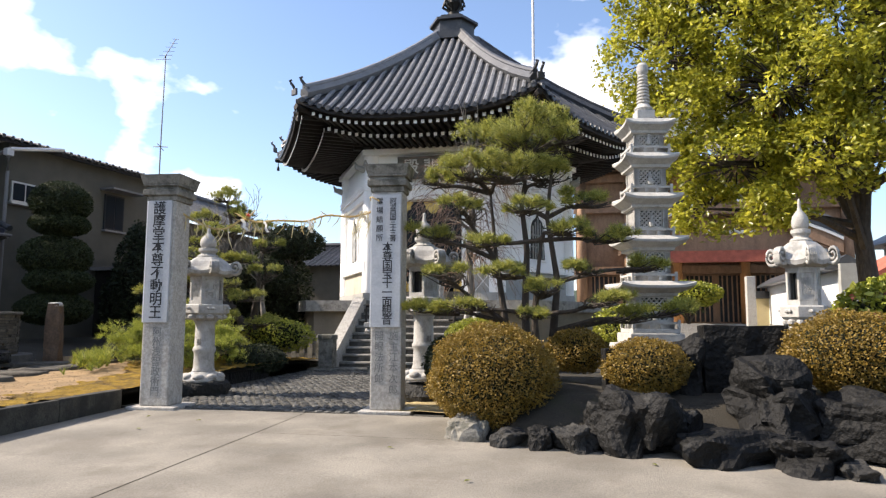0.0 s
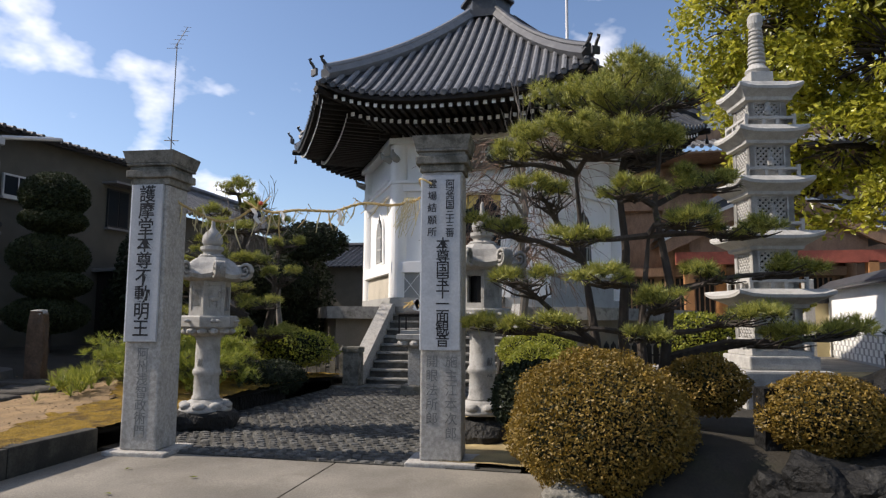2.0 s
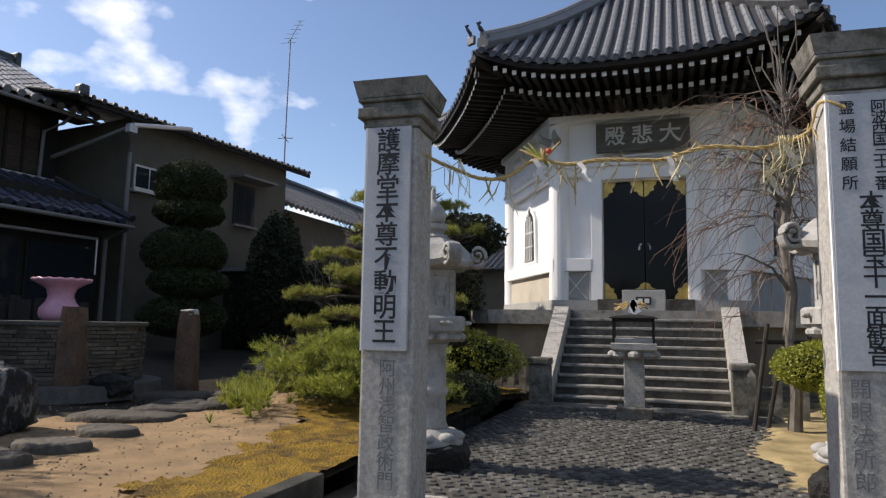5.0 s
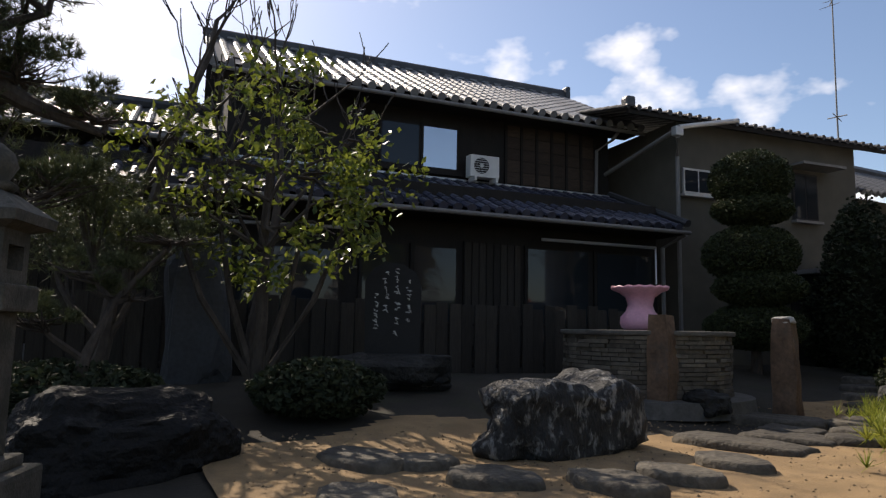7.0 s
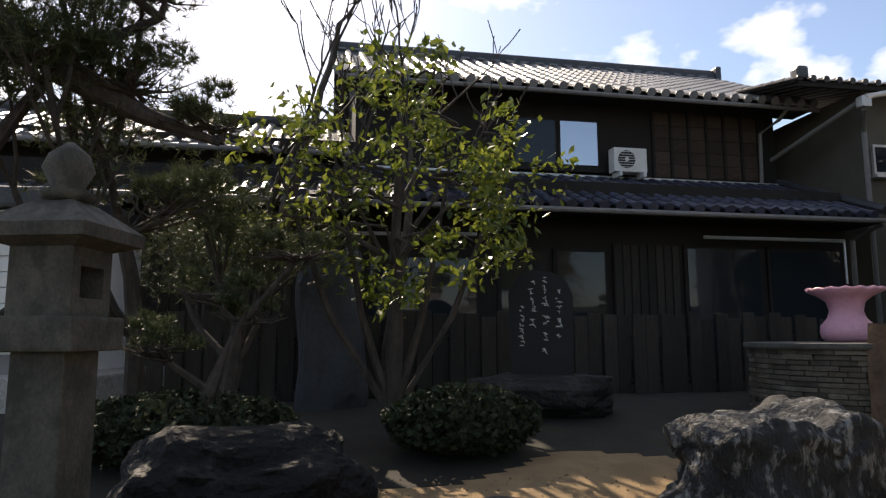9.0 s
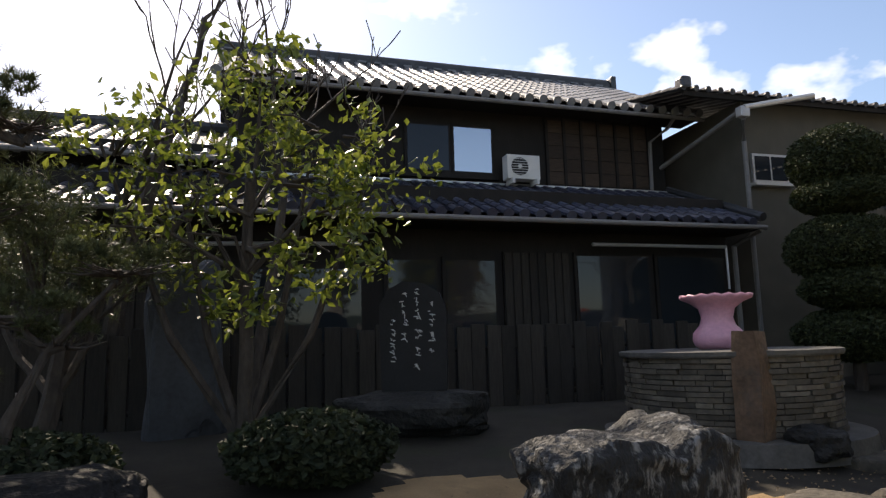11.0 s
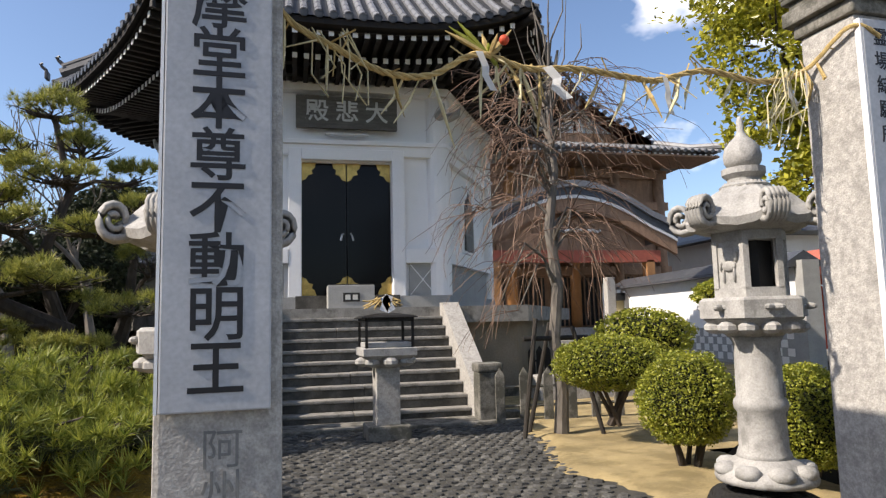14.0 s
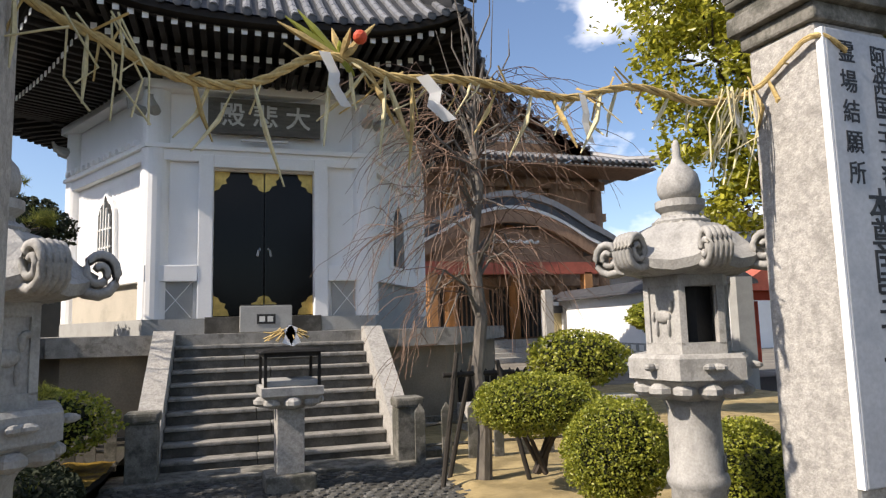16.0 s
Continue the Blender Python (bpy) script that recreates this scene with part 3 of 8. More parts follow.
def hall():
    h = tagged(new("temple_hall"), "white plastered hexagonal temple hall with dark tiled roof", "temple hall")
    # platform
    b = bmesh.new()
    prism(b, hexpts(5.15), 1.32, 1.6)
    part("platform_slab", b, TREAD_STONE, h, "weathered grey granite platform edge")
    b = bmesh.new()
    prism(b, hexpts(4.92), -0.2, 1.32)
    part("platform_wall", b, WALL_BROWN, h, "brown mud-plastered platform side")
    b = bmesh.new()
    prism(b, hexpts(5.0), -0.2, 0.18)
    part("platform_footing", b, GRANITE_OLD, h)
    b = bmesh.new()
    prism(b, hexpts(3.42), 1.6, 1.86)
    part("wall_plinth", b, PLASTER_GREY, h, "grey stone plinth")
    # core behind the walls
    for k in range(6):
        for piece in wall_face(k):
            part("wall_panel", on_face(piece, k), PLASTER, h, "white lime plaster")
        # corner pilasters with rounded faces
        for sx in (-1, 1):
            part("pilaster", on_face(lt([(0.24, 1.86), (0.24, 5.9)], 20, (sx * (WH - 0.03), WA - 0.06)), k), PLASTER, h)
        # mouldings: dado rail, upper rail, cornice
        for x0, x1 in (((-WH - 0.1, -1.12), (1.12, WH + 0.1)) if k == 0 else ((-WH - 0.1, WH + 0.1),)):
            part("dado_rail", on_face(bx(x0, x1, WA, WA + 0.16, 2.5, 2.78, bevel=0.012), k), PLASTER, h)
        b = bmesh.new()
        box(b, -WH - 0.09, WH + 0.09, WA, WA + 0.13, 4.62, 4.82, bevel=0.012)
        box(b, -WH - 0.12, WH + 0.12, WA, WA + 0.2, 4.82, 4.9, bevel=0.01)
        part("wall_beam", on_face(b, k), PLASTER, h)
        if k != 0:
            for i in range(13):
                x = -1.62 + i * 0.27
                part("dentil", on_face(bx(x, x + 0.13, WA + 0.13, WA + 0.24, 4.9, 5.0), k), PLASTER, h)
        b = bmesh.new()
        box(b, -WH - 0.16, WH + 0.16, WA, WA + 0.26, 5.86, 6.02, bevel=0.012)
        part("cornice", on_face(b, k), PLASTER, h)
        # carved nosings at the corners
        for sx in (-1, 1):
            q = sw([(sx * (WH - 0.05), WA, 5.45), (sx * (WH - 0.02), WA + 0.22, 5.47), (sx * WH, WA + 0.4, 5.52), (sx * WH, WA + 0.46, 5.66)], [0.09, 0.1, 0.08, 0.03], 8)
            part("carved_nosing", on_face(q, k), PLASTER_GREY, h)
        if k == 0:
            continue
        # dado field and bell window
        # walls turned from the sun get greyer dado, their shade put into colour
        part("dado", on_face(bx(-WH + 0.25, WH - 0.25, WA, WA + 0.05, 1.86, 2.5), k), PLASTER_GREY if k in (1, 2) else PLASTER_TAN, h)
        part("window_frame", on_face(bell_window(bmesh.new(), 0, 2.84, 4.4, 1.0, WA, 0.07), k), PLASTER, h)
        # dark sheet painted as the unlit room behind the window
        win = part("bell_window", on_face(bell_window(bmesh.new(), 0, 2.9, 4.28, 0.78, WA + 0.03, 0.052), k), DARK_AND_SHADE, h, "bell-shaped window, its shaded inside a dark sheet")
        for i in range(5):
            x = -0.26 + i * 0.13
            top = 4.05 - abs(x) * 1.0
            # bars are white only on the sunward wall, light put into their colour
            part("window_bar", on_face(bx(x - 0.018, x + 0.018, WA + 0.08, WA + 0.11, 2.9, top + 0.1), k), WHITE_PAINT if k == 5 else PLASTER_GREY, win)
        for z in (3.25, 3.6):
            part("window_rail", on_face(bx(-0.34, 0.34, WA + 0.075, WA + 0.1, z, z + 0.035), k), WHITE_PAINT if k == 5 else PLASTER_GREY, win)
    hall_front(h)
    hall_roof(h)
    return h


def wall_face(k):
    """The plaster panels of wall k: one, or three round the doorway."""
    if k:
        return [bx(-WH, WH, WA - 0.25, WA, 1.86, 6.4)]
    return [bx(-WH, -0.87, WA - 0.25, WA, 1.86, 6.4), bx(0.87, WH, WA - 0.25, WA, 1.86, 6.4), bx(-0.87, 0.87, WA - 0.25, WA, 4.5, 6.4)]


def gilt(x, z, w, hgt, flip):
    """A pierced gilt corner fitting."""
    b = bmesh.new()
    pts = [(0, 0), (w, 0), (w * 0.92, hgt * 0.25), (w * 0.7, hgt * 0.4), (w * 0.78, hgt * 0.6), (w * 0.45, hgt * 0.68), (w * 0.3, hgt * 0.9), (0, hgt)]
    f = [b.verts.new((x + (px_ if flip > 0 else -px_), WA - 0.105, z + pz)) for px_, pz in pts]
    g = [b.verts.new((v.co.x, WA - 0.09, v.co.z)) for v in f]
    n = len(pts)
    for i in range(n):
        b.faces.new((f[i], f[(i + 1) % n], g[(i + 1) % n], g[i]))
    b.faces.new(g)
    return b


def hall_front(h):
    F = lambda bm: on_face(bm, 0)
    # door surround
    for x0, x1, z0, z1 in ((-1.12, -0.875, 1.86, 4.74), (0.875, 1.12, 1.86, 4.74), (-0.875, 0.875, 4.52, 4.74)):
        part("door_surround", F(bx(x0, x1, WA - 0.12, WA + 0.15, z0, z1, bevel=0.012)), PLASTER, h)
    part("door_sill", F(bx(-0.99, 0.99, WA - 0.1, WA + 0.2, 1.6, 1.88, bevel=0.01)), STAIR_STONE, h)
    for s in (-1, 1):
        leaf = part("door_leaf", F(bx(min(0.006 * s, 0.872 * s), max(0.006 * s, 0.872 * s), WA - 0.16, WA - 0.11, 1.89, 4.51, bevel=0.008)), BLACK_LACQUER, h, "black lacquered door leaf with gilt fittings")
        for (x, fl) in ((0.012 * s, s), (0.866 * s, -s)):
            b = gilt(x, 1.9, 0.27, 0.36, fl)
            part("gilt_fitting", F(b), GOLD, leaf, "gilt corner fitting")
            b = gilt(x, 0, 0.27, 0.36, fl)
            for v in b.verts:
                v.co.z = 4.5 - v.co.z
            part("gilt_fitting", F(b), GOLD, leaf, "gilt corner fitting")
        part("door_pull", F(sw([(0.07 * s, WA - 0.09, 3.1), (0.1 * s, WA - 0.06, 3.06), (0.12 * s, WA - 0.06, 2.96)], 0.022, 6)), ALU, leaf, "pale metal door pull")
        for z in (2.2, 3.2, 4.2):
            part("hinge", F(bx(min(0.85 * s, 0.874 * s), max(0.85 * s, 0.874 * s), WA - 0.112, WA - 0.1, z, z + 0.12)), IRON, leaf)
        # grey dado panel with crossed moulding beside the door
        p = part("dado", F(bx(min(1.2 * s, 1.74 * s), max(1.2 * s, 1.74 * s), WA, WA + 0.06, 1.86, 2.5)), PLASTER_GREY, h, "grey dado panel")
        for d in (-1, 1):
            part("lattice_rib", F(sw([(1.22 * s, WA + 0.062, 2.18 - 0.3 * d), (1.72 * s, WA + 0.062, 2.18 + 0.3 * d)], 0.008, 4)), PLASTER, p)
        part("door_pilaster", F(bx(min(1.74 * s, 1.98 * s), max(1.74 * s, 1.98 * s), WA, WA + 0.15, 1.86, 2.5, bevel=0.02)), PLASTER, h)
    board = tagged(obj("name_board", F(bx(-0.98, 0.98, WA + 0.14, WA + 0.22, 5.12, 5.76, bevel=0.015)), SIGN_WOOD), "grey weathered name board over the hall door", "sign")
    for x0, x1, z0, z1 in ((-0.98, 0.98, 5.12, 5.2), (-0.98, 0.98, 5.68, 5.76), (-0.98, -0.9, 5.2, 5.68), (0.9, 0.98, 5.2, 5.68)):
        part("board_rim", F(bx(x0, x1, WA + 0.22, WA + 0.245, z0, z1)), SIGN_WOOD, board)
    for i, ch in enumerate("大悲殿"):
        glyphs("lettering", ch, 0.46, SIGN_INK, board, face_frame(0) @ pose(-0.58 + 0.58 * i, WA + 0.226, 5.44, 0, 0, 180), 0.004, "faded white character", 1.0, 0.006)
    part("lamp_tube", F(bx(-0.42, 0.42, WA + 0.15, WA + 0.2, 5.0, 5.05, bevel=0.01)), PLASTIC, board, "slim white lamp under the board")
    ob = tagged(obj("offering_box", F(bx(-0.42, 0.42, WA + 0.35, WA + 0.85, 1.605, 2.04, bevel=0.012)), PLASTER_GREY), "grey speckled stone offering box before the door", "offering box")
    part("lid_bars", F(bx(-0.4, 0.4, WA + 0.38, WA + 0.82, 2.04, 2.06)), DARK_AND_SHADE, ob)
    part("coin_plate", F(bx(-0.15, 0.15, WA + 0.85, WA + 0.862, 1.74, 1.9)), DARK_AND_SHADE, ob, "small dark plate")
    for s in (-1, 1):
        part("plate_mark", F(bx(min(0.02 * s, 0.11 * s), max(0.02 * s, 0.11 * s), WA + 0.862, WA + 0.866, 1.775, 1.865)), SIGN_INK, ob)


def roof_z(ap, u):
    """Height of the roof at apothem ap and place u (-1..1) along the eave."""
    s = clamp((5.5 - ap) / 4.9)
    z = 6.42 + 4.05 * (0.86 * s + 0.14 * s * s)
    return z + 0.55 * abs(u) ** 3 * (1 - s) ** 2


def hall_roof(h):
    for k in range(6):
        # shell: top and underside
        b = bmesh.new()
        na, nu = 12, 14
        g = {}
        for i in range(na + 1):
            ap = 5.5 - 4.9 * i / na
            for j in range(nu + 1):
                u = -1 + 2 * j / nu
                g[i, j] = b.verts.new((u * ap * math.tan(math.pi / 6), ap, roof_z(ap, u)))
        for i in range(na):
            for j in range(nu):
                b.faces.new((g[i, j], g[i + 1, j], g[i + 1, j + 1], g[i, j + 1]))
        part("roof_bed", on_face(b, k), TILE_PAN, h, "dark grey pan tiles", smooth=True)
        b = bmesh.new()
        g = {}
        for i in range(9):
            ap = 5.42 - 2.3 * i / 8
            for j in range(nu + 1):
                u = -1 + 2 * j / nu
                g[i, j] = b.verts.new((u * ap * math.tan(math.pi / 6), ap, roof_z(5.5, u) - 0.2 + 0.045 * i))
        for i in range(8):
            for j in range(nu):
                b.faces.new((g[i, j], g[i, j + 1], g[i + 1, j + 1], g[i + 1, j]))
        part("soffit", on_face(b, k), DARK_WOOD, h, "dark timber eaves underside")
        # eave edge board
        b = bmesh.new()
        prev = None
        for j in range(nu + 1):
            u = -1 + 2 * j / nu
            z = roof_z(5.5, u)
            q = [b.verts.new((u * a * math.tan(math.pi / 6), a, zz)) for a, zz in ((5.5, z - 0.03), (5.5, z - 0.13), (5.3, z - 0.2), (5.3, z - 0.05))]
            if prev:
                for m_ in range(4):
                    b.faces.new((prev[m_], q[m_], q[(m_ + 1) % 4], prev[(m_ + 1) % 4]))
            prev = q
        part("eave_board", on_face(b, k), DARK_WOOD, h)
        # rolls of cover tiles
        rows = 26
        for r in range(rows):
            x = -3.05 + 6.1 * r / (rows - 1)
            ap_top = max(0.62, abs(x) / math.tan(math.pi / 6) + 0.05)
            if ap_top > 5.45:
                continue
            pts = []
            n = max(2, int((5.52 - ap_top) / 0.32))
            for i in range(n + 1):
                ap = 5.54 - (5.54 - ap_top) * i / n
                pts.append((x, ap, roof_z(min(ap, 5.5), x / (ap * math.tan(math.pi / 6))) + 0.02))
            b = sw(pts, 0.068, 7)
            # joints of the single tiles
            for p, q in zip(pts, pts[1:]):
                sweep(b, [p, tuple(Vector(p).lerp(Vector(q), 0.12))], 0.074, 7)
            # front and sunward faces get paler tiles, their light put into the colour
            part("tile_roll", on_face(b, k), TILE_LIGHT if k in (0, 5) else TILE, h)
            d = bmesh.new()
            lathe(d, [(0.078, 0.0), (0.078, 0.03), (0.05, 0.034)], 10)
            d.transform(Matrix.Translation((x, 5.53, pts[0][2])) @ pose(0, 0, 0, -90, 0, 0))
            part("eave_tile_disc", on_face(d, k), TILE, h)
        # two tiers of rafters with white ends
        for tier, (a0, a1, dz, step) in enumerate(((4.3, 5.36, 0.27, 0.2), (3.2, 4.72, 0.44, 0.2))):
            half = a1 * math.tan(math.pi / 6) - 0.12
            cnt = int(half / step)
            for i in range(-cnt, cnt + 1):
                x = i * step
                u = x / (5.5 * math.tan(math.pi / 6))
                if abs(x) > a0 * math.tan(math.pi / 6) + 0.35:
                    a_in = abs(x) / math.tan(math.pi / 6) - 0.3
                else:
                    a_in = a0
                z1 = roof_z(5.5, u) - dz
                b = bx(x - 0.042, x + 0.042, a_in, a1, z1, z1 + 0.09)
                if k in (0, 1, 5):
                    box(b, x - 0.044, x + 0.044, a1, a1 + 0.014, z1 - 0.002, z1 + 0.092, mi=1)
                part("rafter", on_face(b, k), [DARK_WOOD, WHITE_PAINT], h)
        # bracket sets under the eaves
        for x in (-1.85, -0.92, 0.0, 0.92, 1.85):
            b = bmesh.new()
            box(b, x - 0.1, x + 0.1, WA + 0.1, WA + 0.5, 6.02, 6.2, bevel=0.02)
            box(b, x - 0.34, x + 0.34, WA + 0.22, WA + 0.38, 6.12, 6.26, bevel=0.02)
            box(b, x - 0.09, x + 0.09, WA + 0.3, WA + 0.85, 6.2, 6.34, bevel=0.02)
            part("eave_bracket", on_face(b, k), DARK_WOOD, h)
        box_b = bmesh.new()
        box(box_b, -2.6, 2.6, WA + 0.62, WA + 0.8, 6.2, 6.36)
        part("eave_purlin", on_face(box_b, k), DARK_WOOD, h)
        # hip ridge between this face and the next
        t30 = math.tan(math.pi / 6)
        b = bmesh.new()
        path = [(a * t30, a, roof_z(a, 1.0) + 0.1) for a in (5.35, 4.9, 4.4, 3.7, 3.0, 2.2, 1.5, 0.7)]
        sweep(b, path, 0.17, 6, flat=0.95)
        # only the sunward hip is pale; that light is in the tile colour
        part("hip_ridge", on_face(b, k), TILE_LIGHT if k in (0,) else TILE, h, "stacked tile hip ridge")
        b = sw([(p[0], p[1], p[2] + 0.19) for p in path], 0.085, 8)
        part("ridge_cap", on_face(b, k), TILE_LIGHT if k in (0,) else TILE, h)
        # corner ornament: demon tile and upturned finial, second one at the very corner
        for a, s in ((5.3, 0.62), (5.62, 0.5)):
            x, z = a * t30, roof_z(min(a, 5.5), 1.0) + 0.1
            b = bmesh.new()
            box(b, -0.2 * s, 0.2 * s, -0.07 * s, 0.07 * s, -0.1 * s, 0.26 * s, bevel=0.04 * s)
            sweep(b, [(0, 0, 0.2 * s), (0, 0.08 * s, 0.38 * s), (0, 0.22 * s, 0.5 * s), (0, 0.3 * s, 0.62 * s), (0, 0.2 * s, 0.68 * s)], [0.08 * s, 0.075 * s, 0.07 * s, 0.075 * s, 0.05 * s], 8)
            b.transform(Matrix.Translation((x, a, z)) @ pose(0, 0, 0, 0, 0, -30))
            part("corner_ornament", on_face(b, k), TILE, h, "curled dark corner tile")
        # soffit corner rafter and wind bell
        b = sw([(3.3 * t30, 3.3, 6.45), (5.58 * t30, 5.58, roof_z(5.5, 1.0) - 0.24)], [0.11, 0.09], 6)
        part("hip_rafter", on_face(b, k), DARK_WOOD, h)
        z = roof_z(5.5, 1.0)
        bell = bmesh.new()
        lathe(bell, [(0.05, z - 0.62), (0.045, z - 0.52), (0.02, z - 0.46), (0.006, z - 0.3)], 8, (5.5 * t30, 5.5))
        part("wind_bell", on_face(bell, k), IRON, h)
    # crown
    b = bmesh.new()
    for ap, z0, z1 in ((0.85, 10.4, 10.62), (0.62, 10.62, 11.12), (0.74, 11.12, 11.2), (0.56, 11.2, 11.34)):
        prism(b, hexpts(ap), z0, z1)
    part("roof_crown", b, TILE, h, "dark six-sided roof crown")
    b = lt([(0.3, 11.34), (0.34, 11.4), (0.12, 11.52), (0.2, 11.6), (0.1, 11.68), (0.27, 11.85), (0.3, 12.0), (0.24, 12.18), (0.08, 12.36), (0.01, 12.55)], 20, HC)
    part("finial", b, IRON, h, "dark metal jewel finial", smooth=True)
    for i in range(8):
        a = math.pi / 4 * i
        c, s = math.cos(a), math.sin(a)
        part("flame", sw([(HC[0] + .12 * c, HC[1] + .12 * s, 11.66), (HC[0] + .38 * c, HC[1] + .38 * s, 11.85), (HC[0] + .3 * c, HC[1] + .3 * s, 12.1), (HC[0] + .1 * c, HC[1] + .1 * s, 12.45)], [0.03, 0.05, 0.04, 0.01], 6), IRON, h)


hall()


# ---- stairs before the hall ----
def stairs():
    st = tagged(new("stairs"), "ten weathered stone steps between sloping cheek walls", "stairs", kind="structure")
    n, y0, y1, top = 10, 15.35, 17.32, 1.6
    run, rise = (y1 - y0) / (n - 1), top / n
    rng = random.Random(8)
    for i in range(n - 1):
        x = -3.98
        cuts = [x, x + rng.uniform(0.9, 1.7), -1.28]
        for a, c in zip(cuts, cuts[1:]):
            # dark risers and pale treads put the steps' light and shade into colour
            r = part("step", bx(a + 0.003, c - 0.003, y0 + i * run + 0.022, y0 + (i + 1) * run + 0.3, i * rise - (0.1 if i == 0 else 0), (i + 1) * rise - 0.052, bevel=0.008), STAIR_STONE, st, "stained riser with shade put into its dark colour")
            part("tread", bx(a + 0.003, c - 0.003, y0 + i * run - 0.004 + rng.uniform(-.006, .006), y0 + (i + 1) * run + 0.05, (i + 1) * rise - 0.05, (i + 1) * rise + rng.uniform(-.004, .003), bevel=0.014), TREAD_STONE, r, "pale tread with sunlight put into its colour")
    b = bmesh.new()
    prism(b, [(-3.97, y0 + 0.4), (-1.29, y0 + 0.4), (-1.29, y1), (-3.97, y1)], -0.1, 0.1)
    part("stair_core", b, STAIR_STONE, st)
    for x0, x1 in ((-4.26, -3.985), (-1.275, -1.0)):
        b = bmesh.new()
        pr = [(15.15, -0.1), (17.3, -0.1), (17.3, 1.66), (17.1, 1.66), (15.15, 0.36)]
        a = [b.verts.new((x0, y, z)) for y, z in pr]
        c = [b.verts.new((x1, y, z)) for y, z in pr]
        for i in range(5):
            j = (i + 1) % 5
            b.faces.new((a[i], a[j], c[j], c[i]))
        b.faces.new(a[::-1])
        b.faces.new(c)
        bmesh.ops.recalc_face_normals(b, faces=b.faces)
        part("cheek_wall", b, GRANITE, st, "pale sloping stone cheek wall")
        xm = (x0 + x1) / 2
        p = part("newel_post", bx(xm - 0.16, xm + 0.16, 14.86, 15.16, -0.1, 0.66, bevel=0.015), GRANITE_OLD, st, "squat stone newel post")
        part("newel_cap", bx(xm - 0.18, xm + 0.18, 14.84, 15.18, 0.66, 0.78, bevel=0.035), GRANITE_OLD, p)
    part("stair_apron", bx(-4.5, -0.75, 14.75, 15.36, -0.1, 0.045, bevel=0.02), GRANITE_OLD, st, "flat stone landing at the foot")
    part("door_mat_stone", bx(-0.98, -0.7, 14.9, 15.15, 0.045, 0.13, bevel=0.02), GRANITE_OLD, st)
    return st


stairs()


# ---- gate pillars ----
def gate_pillar(c, w, d_, top, plate, text_big, text_small, turn, label, low_text):
    """A square granite pillar with a stepped cap and an inscribed marble plate on its front."""
    p = thing("gate_pillar", label, "pillar", (c[0], c[1], 0), turn, group="gate pillars")
    h, g = w / 2, d_ / 2
    part("foot_slab", bx(-h - 0.12, h + 0.14, -g - 0.1, g + 0.1, -0.12, 0.035, bevel=0.015), GRANITE, p, "pale foot slab")
    part("shaft", bx(-h, h, -g, g, 0.035, top - 0.34, bevel=0.02), GRANITE, p, "speckled grey granite shaft")
    b = bmesh.new()
    for e, z0, z1 in ((0.02, -0.34, -0.27), (0.055, -0.27, -0.19), (0.03, -0.19, -0.15), (0.055, -0.15, -0.12)):
        box(b, -h - e, h + e, -g - e, g + e, top + z0, top + z1, bevel=0.012)
    a = [b.verts.new((sx * (h + 0.055), sy * (g + 0.055), top - 0.12)) for sx, sy in ((-1, -1), (1, -1), (1, 1), (-1, 1))]
    d = [b.verts.new((sx * (h + 0.085), sy * (g + 0.085), top)) for sx, sy in ((-1, -1), (1, -1), (1, 1), (-1, 1))]
    for i in range(4):
        b.faces.new((a[i], a[(i + 1) % 4], d[(i + 1) % 4], d[i]))
    b.faces.new(d)
    part("cap", b, GRANITE_OLD, p, "dark lichened stepped cap")
    x0, x1, z0, z1 = plate
    pl = part("plate", bx(x0, x1, -g - 0.035, -g - 0.002, z0, z1, bevel=0.006), PLATE, p, "white veined marble plate with black brush characters")
    part("plate_edge", bx(x0 - 0.012, x0 - 0.002, -g - 0.033, -g - 0.004, z0, z1), PAPER, pl, "white strip along the left plate edge")
    xm = (x0 + x1) / 2
    zt, pitch, size, sq = text_big[1:]
    for i, ch in enumerate(text_big[0]):
        glyphs("character", ch, size, INK, pl, pose(xm + (0.0 if text_big[1] > 2.3 else 0.02), -g - 0.0355, zt - pitch * i), 0.002, squeeze=sq, bold=size * 0.012)
    for body, x, zt, pitch, size in text_small:
        for i, ch in enumerate(body):
            glyphs("character", ch, size, INK, pl, pose(xm + x, -g - 0.0355, zt - pitch * i), 0.002, bold=size * 0.008)
    for body, x, zt, pitch, size in low_text:
        for i, ch in enumerate(body):
            glyphs("carved_character", ch, size, CARVED, p, pose(xm + x, -g - 0.0005, zt - pitch * i), 0.002)
    return p


gate_pillar((-3.92, 8.67), 0.385, 0.37, 3.0, (-0.175, 0.155, 1.085, 2.66), ("護摩堂本尊不動明王", 2.55, 0.168, 0.182, 0.98), (), 4,
            "granite gate pillar with marble plate naming the fire-rite hall", [("阿州浅智政術門", 0.02, 0.96, 0.125, 0.13)])
gate_pillar((-0.952, 8.91), 0.39, 0.31, 3.07, (-0.188, 0.182, 1.04, 2.69), ("本尊国宝十一面観音", 2.02, 0.112, 0.134, 1.0),
            (("阿波西国三十三番", 0.085, 2.6, 0.067, 0.088), ("霊場結願所", -0.085, 2.6, 0.115, 0.092)), 4,
            "granite gate pillar with marble plate naming the pilgrimage temple", [("施主江本次郎", 0.1, 0.93, 0.13, 0.12), ("開眼法所郎", -0.08, 0.93, 0.13, 0.12)])


